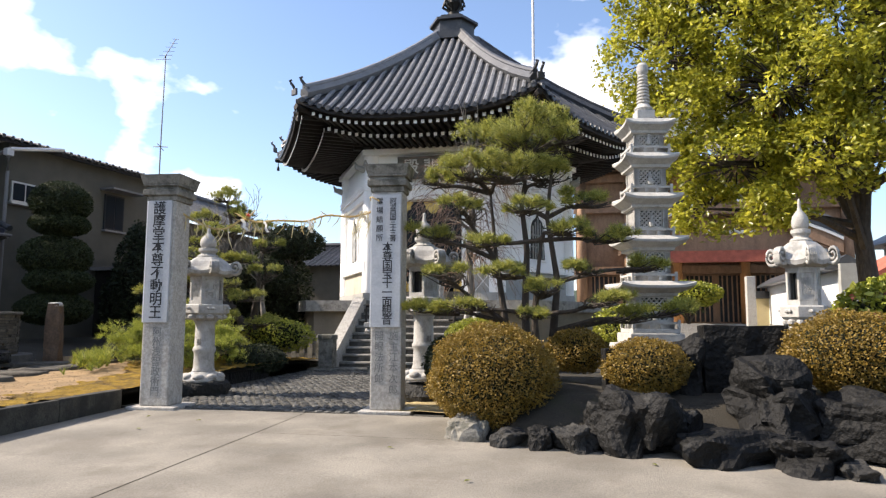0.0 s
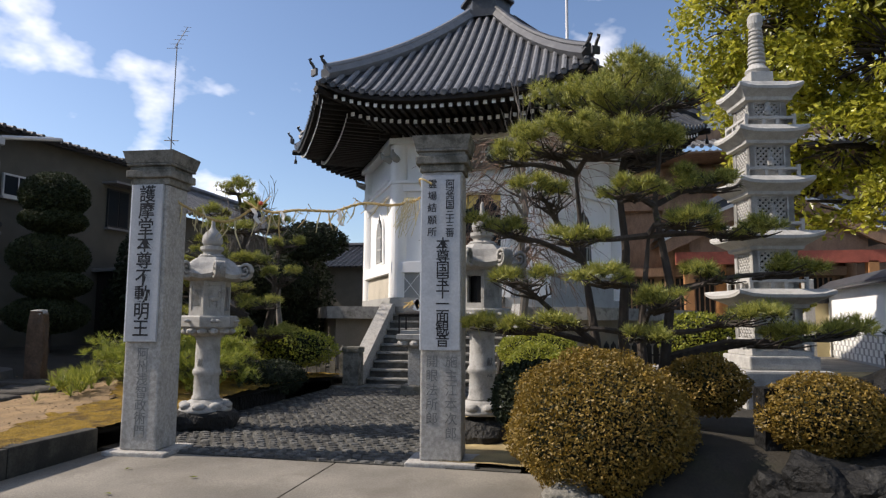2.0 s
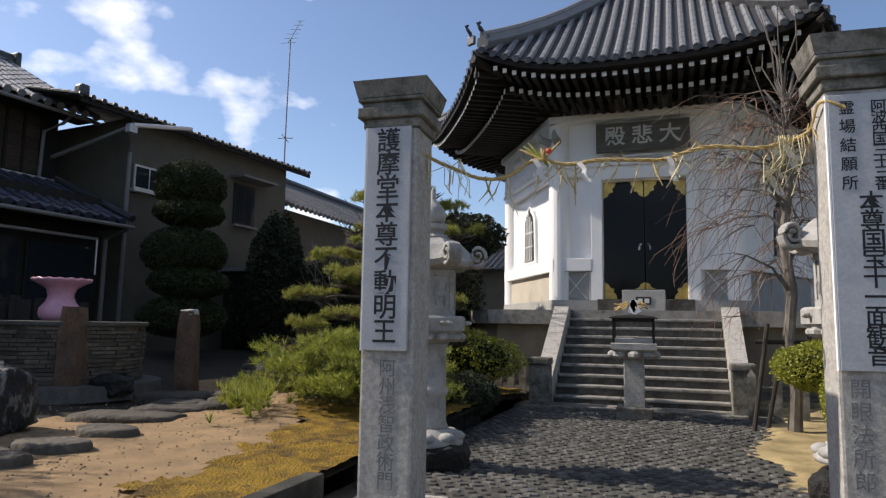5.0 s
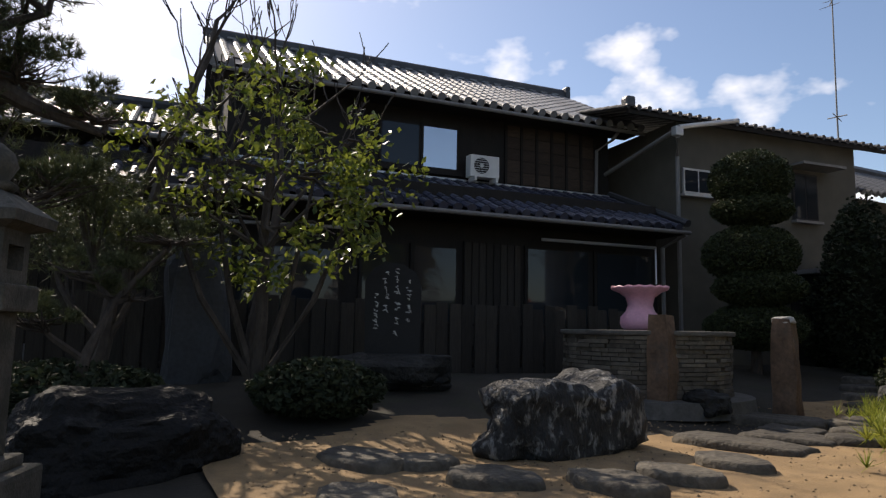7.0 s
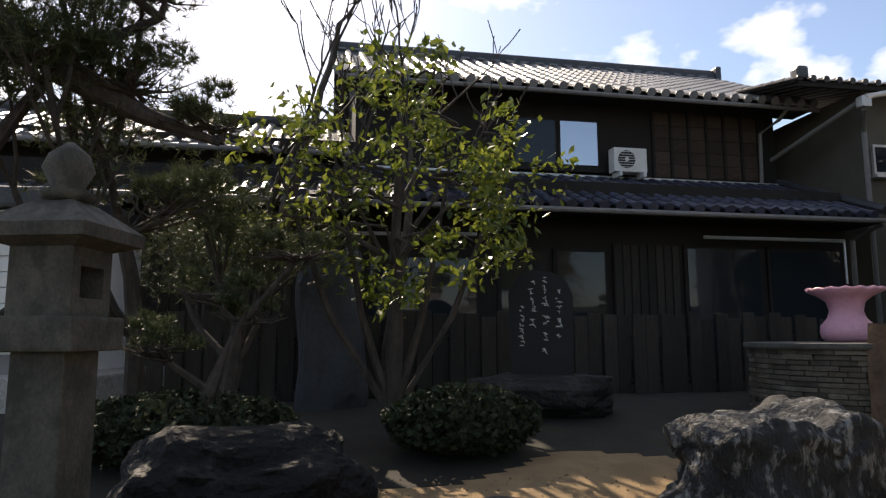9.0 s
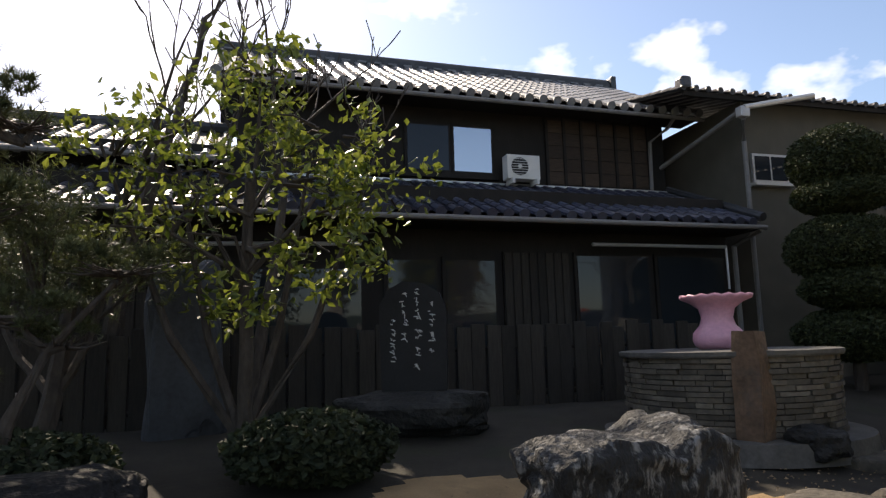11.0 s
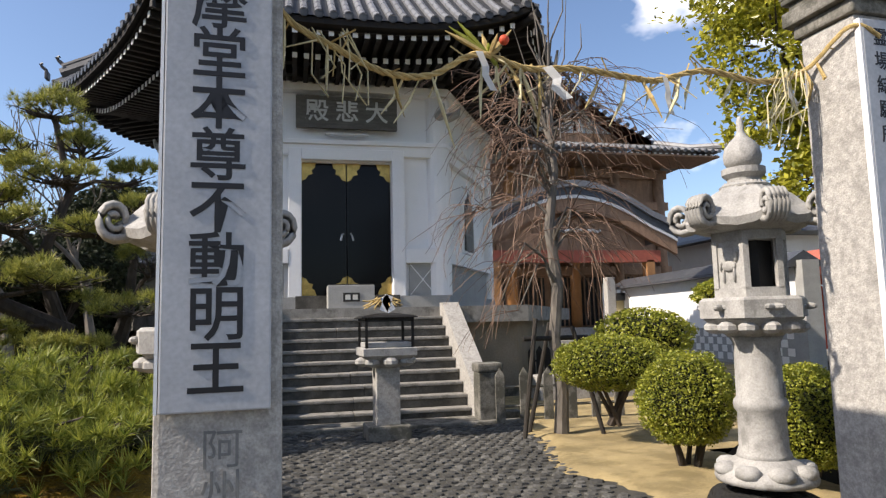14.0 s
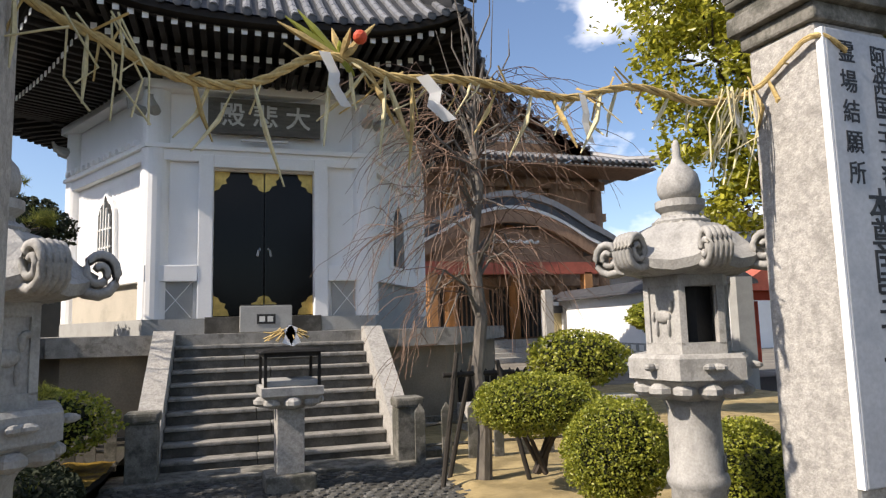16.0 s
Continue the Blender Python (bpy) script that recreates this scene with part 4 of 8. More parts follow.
# ---- stone lanterns ----
def petals(bm, n, r0, z0, r1, z1, w):
    for i in range(n):
        a = 2 * math.pi * i / n
        c, s = math.cos(a), math.sin(a)
        q = bmesh.new()
        bmesh.ops.create_uvsphere(q, u_segments=8, v_segments=5, radius=1)
        q.transform(Matrix.Translation(((r0 + r1) / 2 * c, (r0 + r1) / 2 * s, (z0 + z1) / 2)) @ pose(0, 0, 0, 0, 0, math.degrees(a)) @ Matrix.Diagonal((abs(r1 - r0) * 0.5 + 0.03, w, abs(z1 - z0) * 0.55, 1)))
        me = bpy.data.meshes.new("t")
        q.to_mesh(me)
        q.free()
        bm.from_mesh(me)
        bpy.data.meshes.remove(me)


def scroll(bm, a, r0, z0, k=1.0):
    """A roof rib at plan angle a that runs down from the finial and curls up into a volute at the corner."""
    c, s = math.cos(a), math.sin(a)
    pts = [(-0.36 * k, 0.29 * k), (-0.26 * k, 0.17 * k), (-0.15 * k, 0.07 * k), (-0.05 * k, 0.015 * k)]
    for t in range(22):
        th = -0.5 * math.pi + t / 21 * 3.3 * math.pi
        rr = 0.1 * k * (1 - t / 21 * 0.8)
        pts.append((0.02 * k + rr * math.cos(th), 0.105 * k + rr * math.sin(th)))
    path = [((r0 + x) * c, (r0 + x) * s, z0 + z) for x, z in pts]
    d = (-s, c)
    for w, r in ((-0.06, 0.024), (-0.03, 0.027), (0.0, 0.029), (0.03, 0.027), (0.06, 0.024)):
        w *= k
        sweep(bm, [(x + d[0] * w, y + d[1] * w, z) for x, y, z in path], [r * k * (1 - 0.35 * i / len(path)) for i in range(len(path))], 5)


def lantern(at, turn, k=1.0, low=0.0, label="", base_rock=True, sides=6):
    """A kasuga-type stone lantern: rough block, lotus foot, round shaft, platform, fire box, scrolled roof, jewel."""
    L = thing("stone_lantern", label, "stone lantern", (at[0], at[1], 0), turn, group="stone lanterns")
    M = LANTERN_STONE
    if base_rock:
        b = rock_mesh((0.46, 0.42, 0.17), at[0], 0.1, 3, flat_top=0.9)
        b.transform(Matrix.Translation((0, 0, 0.1)))
        part("base_block", b, ROCK, L, "rough dark base block")
    z = 0.26 + low
    b = lt([(0.37, z), (0.38, z + 0.03), (0.33, z + 0.07), (0.24, z + 0.13), (0.2, z + 0.15)], 24)
    foot = part("lotus_foot", b, M, L, "carved lotus foot", smooth=True)
    for i in range(8):
        q = bmesh.new()
        petals(q, 1, 0.37, z + 0.03, 0.23, z + 0.12, 0.11)
        q.transform(pose(0, 0, 0, 0, 0, 45 * i))
        part("petal", q, M, foot, smooth=True)
    b = lt([(0.21, z + 0.14), (0.2, z + 0.17), (0.185, z + 0.2), (0.178, z + 0.42), (0.2, z + 0.445), (0.207, z + 0.47), (0.2, z + 0.495), (0.178, z + 0.52), (0.172, z + 0.82), (0.178, z + 0.86), (0.205, z + 0.9)], 28)
    part("shaft", b, M, L, "round ringed shaft", smooth=True)
    zp = z + 0.9
    b = lt([(0.22, zp), (0.3, zp + 0.05), (0.4, zp + 0.11), (0.4, zp + 0.13)], sides, turn=math.pi / sides)
    petals(b, 12, 0.24, zp + 0.02, 0.37, zp + 0.1, 0.08)
    part("platform_petals", b, M, L, "upturned lotus petals")
    b = lt([(0.43, zp + 0.12), (0.43, zp + 0.23), (0.4, zp + 0.25)], sides, turn=math.pi / sides)
    part("platform", b, M, L)
    for i in range(sides):
        a = 2 * math.pi * i / sides
        q = bmesh.new()
        petals(q, 3, 0.0, -0.01, 0.06, 0.03, 0.03)
        q.transform(Matrix.Translation((0.37 * math.cos(a), 0.37 * math.sin(a), zp + 0.175)))
        part("cloud_relief", q, M, L)
    zf = zp + 0.25
    # fire box: posts, two open faces, lattice and carved panels
    r = 0.3
    b = bmesh.new()
    lathe(b, [(r, zf), (r, zf + 0.06), (r * 0.99, zf + 0.06)], sides, turn=math.pi / sides)
    part("firebox_sill", b, M, L)
    b = bmesh.new()
    lathe(b, [(r * 0.98, zf + 0.36), (r * 1.0, zf + 0.37), (r, zf + 0.42)], sides, turn=math.pi / sides)
    part("firebox_lintel", b, M, L)
    ap = r * math.cos(math.pi / sides)
    half = r * math.sin(math.pi / sides)
    for i in range(sides):
        a = 2 * math.pi * i / sides
        T = pose(0, 0, 0, 0, 0, math.degrees(a))
        q = bmesh.new()
        for s in (-1, 1):
            box(q, ap - 0.06, ap, min(s * half, s * (half - 0.045)), max(s * half, s * (half - 0.045)), zf + 0.05, zf + 0.37)
        if i % 3:
            box(q, ap - 0.05, ap - 0.015, -half, half, zf + 0.05, zf + 0.37)
        q.transform(T)
        part("firebox_side", q, M, L)
        if i % 3 == 1:
            q = bmesh.new()
            for sgn in (-1, 1):
                for d in range(-3, 4):
                    y0 = d * 0.05
                    sweep(q, [(ap - 0.012, max(-half + .04, min(half - .04, y0 - sgn * 0.09)), zf + 0.12), (ap - 0.012, max(-half + .04, min(half - .04, y0 + sgn * 0.09)), zf + 0.31)], 0.009, 4)
            q.transform(T)
            part("lattice", q, M, L, "pierced stone lattice")
        if i % 3 == 2:
            q = bmesh.new()
            for (y0, z0, sy, sz) in ((0, 0.2, 0.07, 0.035), (-0.05, 0.14, 0.012, 0.05), (0.05, 0.14, 0.012, 0.05), (0.07, 0.26, 0.02, 0.04), (0.09, 0.29, 0.03, 0.018), (-0.075, 0.2, 0.012, 0.03)):
                s_ = bmesh.new()
                bmesh.ops.create_uvsphere(s_, u_segments=10, v_segments=6, radius=1)
                s_.transform(Matrix.Translation((ap - 0.01, y0, zf + z0)) @ Matrix.Diagonal((0.022, sy, sz, 1)))
                me = bpy.data.meshes.new("t")
                s_.to_mesh(me)
                s_.free()
                q.from_mesh(me)
                bpy.data.meshes.remove(me)
            q.transform(T)
            part("deer_relief", q, M, L, "carved deer relief", smooth=True)
    # added dark cylinder standing for the shade inside the fire box
    part("firebox_shade", lt([(0.16, zf + 0.05), (0.16, zf + 0.37)], sides), DARK_AND_SHADE, L)
    zr = zf + 0.42
    b = bmesh.new()
    n = sides * 4
    rings = []
    for rr, zz, lift in ((0.3, 0.0, 0.0), (0.5, 0.02, 0.05), (0.52, 0.07, 0.05), (0.43, 0.135, 0.03), (0.35, 0.22, 0.01), (0.25, 0.285, 0.0), (0.15, 0.31, 0.0), (0.1, 0.32, 0)):
        ring = []
        for i in range(n):
            a = 2 * math.pi * i / n
            ph = (i % 4) / 4
            edge = math.cos(math.pi / sides) / math.cos((ph - 0.5) * 2 * math.pi / sides)
            ring.append(b.verts.new((rr * edge * math.cos(a), rr * edge * math.sin(a), zr + zz + lift * (abs(ph - 0.5) * 2) ** 2)))
        rings.append(ring)
    for u, v in zip(rings, rings[1:]):
        for i in range(n):
            b.faces.new((u[i], u[(i + 1) % n], v[(i + 1) % n], v[i]))
    b.faces.new(rings[0][::-1])
    b.faces.new(rings[-1])
    part("roof", b, M, L, "stained hexagonal roof")
    for i in range(sides):
        q = bmesh.new()
        scroll(q, 2 * math.pi * i / sides, 0.5, zr + 0.03, 1.0)
        part("roof_scroll", q, M, L, "roof rib ending in a curled volute", smooth=True)
    zt = zr + 0.31
    b = lt([(0.19, zt - 0.02), (0.2, zt), (0.13, zt + 0.03), (0.13, zt + 0.05), (0.17, zt + 0.08), (0.17, zt + 0.12), (0.11, zt + 0.13)], 20)
    part("finial_lotus", b, M, L)
    b = lt([(0.12, zt + 0.13), (0.145, zt + 0.165), (0.15, zt + 0.21), (0.135, zt + 0.265), (0.09, zt + 0.31), (0.045, zt + 0.345), (0.03, zt + 0.38), (0.028, zt + 0.45), (0.012, zt + 0.48)], 20)
    part("jewel", b, M, L, "pointed stone jewel", smooth=True)
    return L


l1 = lantern((-4.17, 10.06), 14, low=-0.06, label="grey stone lantern on a rough block beside the gate")
l1.scale = (0.82, 0.82, 1)
l2 = lantern((-0.77, 10.06), 74, low=0.04, label="pale stone lantern with carved deer among clipped shrubs")
for z, ch in ((0.86, "献"), (0.74, "燈")):
    glyphs("carved_character", ch, 0.1, CARVED, l2, pose(-0.09, -0.16, z, 0, 0, -30), 0.004)
    glyphs("carved_character", ch, 0.1, CARVED, l1, pose(-0.05, -0.17, z - 0.08, 0, 0, -20), 0.004)
l3 = lantern((3.86, 8.95), 30, low=-0.1, label="grey stone lantern rising behind the rockery")
l3.scale = (0.6, 0.6, 1)
l2.scale = (0.8, 0.8, 1)


# ---- incense burner before the stairs ----
def incense_stand():
    s = thing("incense_stand", "stone incense stand with iron frame before the stairs", "incense stand", (-2.62, 14.2, 0), 3)
    part("base", bx(-0.25, 0.25, -0.23, 0.23, -0.03, 0.17, bevel=0.02), GRANITE_OLD, s, "dark square base")
    part("post", bx(-0.14, 0.14, -0.14, 0.14, 0.17, 0.82, bevel=0.012), GRANITE, s)
    b = lt([(0.16, 0.8), (0.24, 0.86), (0.36, 0.93), (0.44, 0.97), (0.44, 1.05), (0.4, 1.06)], 4, turn=math.pi / 4)
    petals(b, 8, 0.2, 0.84, 0.34, 0.95, 0.09)
    part("bowl", b, LANTERN_STONE, s, "carved lotus bowl")
    part("tray", bx(-0.26, 0.26, -0.26, 0.26, 1.06, 1.12, bevel=0.01), PLASTER_GREY, s)
    for x in (-0.27, 0.27):
        for y in (-0.27, 0.27):
            part("frame_post", bx(x - 0.015, x + 0.015, y - 0.015, y + 0.015, 1.05, 1.4), IRON, s)
    b = lt([(0.46, 1.4), (0.46, 1.41), (0.4, 1.43), (0.12, 1.46)], 4, turn=math.pi / 4)
    part("iron_roof", b, IRON, s, "low dark iron roof")
    for x0, x1, y0, y1 in ((-0.28, 0.28, -0.285, -0.265), (-0.28, 0.28, 0.265, 0.285), (-0.285, -0.265, -0.28, 0.28), (0.265, 0.285, -0.28, 0.28)):
        part("frame_rail", bx(x0, x1, y0, y1, 1.36, 1.4), IRON, s)
    # straw and paper offering on top
    o = thing("straw_offering", "bundle of straw and folded white paper on the incense stand", "offering", (-2.62, 14.2, 1.48))
    rng = random.Random(4)
    for i in range(26):
        a = rng.uniform(0, 6.28)
        part("straw", sw([(0, 0, 0.02), (0.1 * math.cos(a), 0.06 * math.sin(a), 0.1 + rng.uniform(0, .08)), (0.24 * math.cos(a) - 0.03, 0.12 * math.sin(a), 0.02 + rng.uniform(0, .12))], 0.008, 4), STRAW, o)
    for s_, r in ((-0.03, 20), (0.07, -28)):
        b = bmesh.new()
        prism(b, [(-0.05, 0), (0.05, 0), (0.02, 0.012), (-0.02, 0.012)], 0, 0.2)
        b.transform(pose(s_, -0.08, 0.0, 0, r, 0))
        part("folded_paper", b, PAPER, o)


incense_stand()


# ---- straw rope between the pillars ----
def rope():
    r = tagged(new("straw_rope"), "twisted straw rope with tassels and paper strips between pillars", "rope")
    ctrl = [(-3.765, 8.5, 2.62), (-3.715, 8.72, 2.5), (-3.5, 8.76, 2.39), (-3.32, 8.78, 2.32), (-3.14, 8.8, 2.33), (-2.94, 8.82, 2.44), (-2.72, 8.84, 2.4), (-2.49, 8.86, 2.42), (-2.23, 8.89, 2.41), (-2.07, 8.91, 2.41), (-1.8, 8.93, 2.48), (-1.47, 8.97, 2.46), (-1.2, 8.99, 2.54), (-1.16, 8.74, 2.66), (-1.02, 8.71, 2.6)]
    pts = []
    for i in range(len(ctrl) - 1):
        p0, p1, p2, p3 = (Vector(ctrl[max(0, min(len(ctrl) - 1, j))]) for j in (i - 1, i, i + 1, i + 2))
        for s in range(8):
            t = s / 8
            pts.append(0.5 * ((2 * p1) + (p2 - p0) * t + (2 * p0 - 5 * p1 + 4 * p2 - p3) * t * t + (3 * p1 - p0 - 3 * p2 + p3) * t ** 3))
    n = len(pts)
    for ph in (0, 2.1, 4.2):
        path = []
        for i, p in enumerate(pts):
            thin = 0.6 if i > n * 0.86 or i < n * 0.06 else 1.0
            a = i * 0.95 + ph
            path.append((p.x, p.y + 0.0085 * thin * math.cos(a), p.z + 0.0085 * thin * math.sin(a)))
        part("strand", sw(path, 0.0075, 6), STRAW, r, "golden straw strand")
    rng = random.Random(12)
    for i in range(46):
        p = pts[rng.randrange(4, int(n * 0.9))]
        big = rng.random() < 0.5
        L = rng.uniform(0.12, 0.3) if big else rng.uniform(0.05, 0.14)
        dx = rng.uniform(-0.16, 0.1)
        path = [p, p + Vector((dx * 0.4, rng.uniform(-.04, .04), -L * 0.5)), p + Vector((dx, rng.uniform(-.05, .05), -L))]
        part("tassel", sw(path, [0.007, 0.013 if big else 0.005, 0.004], 5, 0.6), STRAW_PALE if rng.random() < 0.5 else STRAW, r)
    for i in range(30):
        p = pts[rng.randrange(int(n * 0.12), int(n * 0.92))]
        d = Vector((rng.uniform(-.12, .12), rng.uniform(-.06, .06), rng.uniform(-.05, .08)))
        part("loose_straw", sw([p, p + d], 0.004, 3), STRAW, r)
    # tassel hanging at the far pillar
    for i in range(20):
        p = Vector((-1.28 + rng.uniform(-.1, .06), 8.97 + rng.uniform(-.03, .03), 2.53))
        part("hanging_straw", sw([p, p + Vector((rng.uniform(-.1, .03), 0, -rng.uniform(.1, .2))), p + Vector((rng.uniform(-.18, .0), 0, -rng.uniform(.2, .42)))], 0.0035, 3), STRAW_PALE, r)
    for i in range(8):
        p = Vector((-3.6 + rng.uniform(-.04, .12), 8.76 + rng.uniform(-.03, .03), 2.47))
        part("hanging_straw", sw([p, p + Vector((rng.uniform(-.02, .1), 0, -rng.uniform(.1, .2))), p + Vector((rng.uniform(-.03, .14), 0, -rng.uniform(.15, .3)))], 0.0035, 3), STRAW_PALE, r)
    # paper strips
    for k in (0.36, 0.46, 0.66, 0.82):
        p = pts[int(n * k)]
        b = bmesh.new()
        z = 0.0
        x = 0.0
        w = 0.02
        pr = None
        for q, (xx, zz) in enumerate(((0, 0), (0.03, -0.06), (0.015, -0.1), (0.055, -0.16))):
            e = [b.verts.new((xx - w, 0.006 * (q % 2), zz)), b.verts.new((xx + w, 0.006 * (q % 2), zz))]
            if pr:
                b.faces.new((pr[0], pr[1], e[1], e[0]))
            pr = e
        b.transform(Matrix.Translation(p) @ pose(0, -0.03, 0, 0, rng.uniform(-40, 25), rng.uniform(-30, 30)))
        bmesh.ops.solidify(b, geom=b.faces[:], thickness=0.003)
        part("paper_strip", b, PAPER, r, "folded white paper strip")
    # sprig with red berries where the ornament hangs
    p = pts[int(n * 0.375)]
    for i in range(12):
        d = Vector((rng.uniform(-.22, .2), rng.uniform(-.06, .04), rng.uniform(-.06, .16)))
        part("sprig", sw([p, p + d * 0.6, p + d], [0.008, 0.012, 0.002], 5), STRAW if i % 2 else LEAF_BOX, r)
    b = bmesh.new()
    bmesh.ops.create_icosphere(b, subdivisions=2, radius=0.022)
    b.transform(Matrix.Translation(p + Vector((0.05, -0.05, 0.05))))
    part("berry", b, VERMILION, r, "red berry")


rope()


# ---- five-storeyed stone pagoda ----
def pagoda():
    P = thing("stone_pagoda", "pale five-storey stone pagoda with lattice windows", "pagoda", (2.39, 10.95, 0), 11)
    M = PAGODA_STONE
    tiers = [(0.95, 1.63, 0.265, 0.52), (1.63, 2.28, 0.25, 0.46), (2.28, 2.9, 0.24, 0.415), (2.9, 3.49, 0.23, 0.39), (3.49, 4.0, 0.215, 0.36)]
    part("base", bx(-0.48, 0.48, -0.48, 0.48, 0.3, 0.8, bevel=0.03), M, P)
    part("base_step", bx(-0.38, 0.38, -0.38, 0.38, 0.8, 0.95, bevel=0.02), M, P)
    for z0, z1, w, e in tiers:
        # balcony with rails and square openings
        part("balcony", bx(-w - 0.07, w + 0.07, -w - 0.07, w + 0.07, z0, z0 + 0.06, bevel=0.008), M, P)
        for k in range(4):
            q = bmesh.new()
            box(q, -w - 0.07, w + 0.07, -w - 0.075, -w - 0.04, z0 + 0.13, z0 + 0.16)
            for x in (-w - 0.055, -0.075, 0.075, w + 0.055):
                box(q, x - 0.018, x + 0.018, -w - 0.07, -w - 0.04, z0 + 0.06, z0 + 0.13 + (0.06 if abs(x) > w else 0))
            q.transform(pose(0, 0, 0, 0, 0, 90 * k))
            part("balcony_rail", q, M, P)
        zb, zt = z0 + 0.06, z1 - 0.12
        for k in range(4):
            q = bmesh.new()
            g = w * 0.68
            za, zc = zb + 0.13, zt - 0.06
            box(q, -w, -g, -w, -w + 0.06, zb, zt)
            box(q, g, w, -w, -w + 0.06, zb, zt)
            box(q, -g, g, -w, -w + 0.06, zb, za)
            box(q, -g, g, -w, -w + 0.06, zc, zt)
            q.transform(pose(0, 0, 0, 0, 0, 90 * k))
            part("wall", q, M, P)
            q = bmesh.new()
            n = 5
            step = 2 * g / n
            for s in (-1, 1):
                for i in range(-n, n + 1):
                    xa = i * step
                    # clip a 45 degree bar to the opening
                    hgt = zc - za
                    t0, t1 = 0.0, 1.0
                    x_at = lambda t: xa + s * (t * hgt) - s * hgt / 2
                    ts = [t / 16 for t in range(17) if -g <= x_at(t / 16) <= g]
                    if len(ts) > 1:
                        sweep(q, [(x_at(ts[0]), -w + 0.02, za + ts[0] * hgt), (x_at(ts[-1]), -w + 0.02, za + ts[-1] * hgt)], 0.013, 4)
            q.transform(pose(0, 0, 0, 0, 0, 90 * k))
            part("lattice", q, M, P, "diagonal pierced lattice")
            if k == 0:
                fig = lt([(0.035, za), (0.045, za + 0.05), (0.025, za + 0.1), (0.03, za + 0.14), (0.005, za + 0.18)], 8, (0, -w - 0.005))
                part("relief_figure", fig, PLASTER_GREY, P)
        # added dark block standing for the shade behind the lattice
        part("pagoda_inner_shade", bx(-w + 0.07, w - 0.07, -w + 0.07, w - 0.07, zb, zt), DARK_AND_SHADE, P)
        # roof slab with upturned corners
        b = bmesh.new()
        n = 8
        rings = []
        for hw, zz, lift in ((w * 0.95, z1 - 0.17, 0), (w + 0.05, z1 - 0.15, 0.0), (w + 0.055, z1 - 0.115, 0.0), (e * 0.93, z1 - 0.06, 0.035), (e * 0.99, z1 - 0.045, 0.045), (e, z1 - 0.012, 0.05), (e * 0.95, z1 + 0.002, 0.045), (w + 0.09, z1 + 0.055, 0.0)):
            ring = []
            for side in range(4):
                for i in range(n):
                    u = -1 + 2 * i / n
                    x, y = [(u, -1), (1, u), (-u, 1), (-1, -u)][side]
                    ring.append(b.verts.new((x * hw, y * hw, zz + lift * abs(u) ** 4)))
            rings.append(ring)
        m_ = 4 * n
        for a, c in zip(rings, rings[1:]):
            for i in range(m_):
                b.faces.new((a[i], a[(i + 1) % m_], c[(i + 1) % m_], c[i]))
        b.faces.new(rings[0][::-1])
        b.faces.new(rings[-1])
        part("roof", b, M, P, "thin stone roof with upturned corners")
    b = lt([(0.24, 4.0), (0.17, 4.1), (0.16, 4.12)], 4, turn=math.pi / 4)
    part("roof_peak", b, M, P)
    part("spire_block", bx(-0.13, 0.13, -0.13, 0.13, 4.1, 4.24, bevel=0.01), M, P)
    b = lt([(0.12, 4.24), (0.14, 4.28), (0.1, 4.33), (0.085, 4.36)], 18)
    part("spire_lotus", b, M, P)
    prof = []
    for i in range(9):
        z = 4.36 + i * 0.05
        r = 0.1 - i * 0.003
        prof += [(r * 0.8, z), (r, z + 0.012), (r, z + 0.032), (r * 0.8, z + 0.042)]
    prof += [(0.07, 4.82), (0.085, 4.86), (0.085, 4.95), (0.06, 4.99)]
    part("ringed_spire", lt(prof, 18), M, P, "ringed stone spire")


pagoda()


# ---- rocks ----
def rock(name, at, size, seed, material, label, turn=0, rough=0.25, cuts=4, flat=0.0, group=""):
    b = rock_mesh(size, seed, rough, cuts, flat)
    b.transform(pose(at[0], at[1], at[2], 0, 0, turn))
    return tagged(obj(name, b, material, smooth=False), label, "rock", group)


gb = rock("garden_boulder", (-8.22, 8.48, 0.42), (0.44, 0.84, 0.37), 6.4, ROCK_WHITE, "dark boulder streaked with white lichen on the gravel", 12, 0.2, 5, 0.9)
for v in gb.data.vertices:          # two humps with a saddle, the further one higher
    if v.co.z > 0.45:
        u = v.co.y - 8.48
        v.co.z += 0.1 * math.exp(-((u - 0.5) / 0.26) ** 2) + 0.04 * math.exp(-((u + 0.35) / 0.3) ** 2) - 0.05 * math.exp(-((u - 0.12) / 0.14) ** 2)
    v.co += Vector((noise.noise(v.co * 6), noise.noise(v.co * 6 + Vector((9, 0, 0))), noise.noise(v.co * 6 + Vector((0, 9, 0))))) * 0.03 + Vector((noise.noise(v.co * 16), 0, noise.noise(v.co * 16 + Vector((0, 9, 0))))) * 0.014
gb.data.shade_smooth()
rock("garden_boulder", (-8.72, 4.98, 0.36), (0.52, 0.74, 0.38), 5.1, ROCK_BLACK, "low rounded black boulder with faintly lit top", 16, 0.2, 5)
rock("pebble_stone", (-8.9, 11.0, 0.42), (0.25, 0.2, 0.14), 7.7, ROCK, "small grey stone at the well foot")
RK = "rockery boulders"
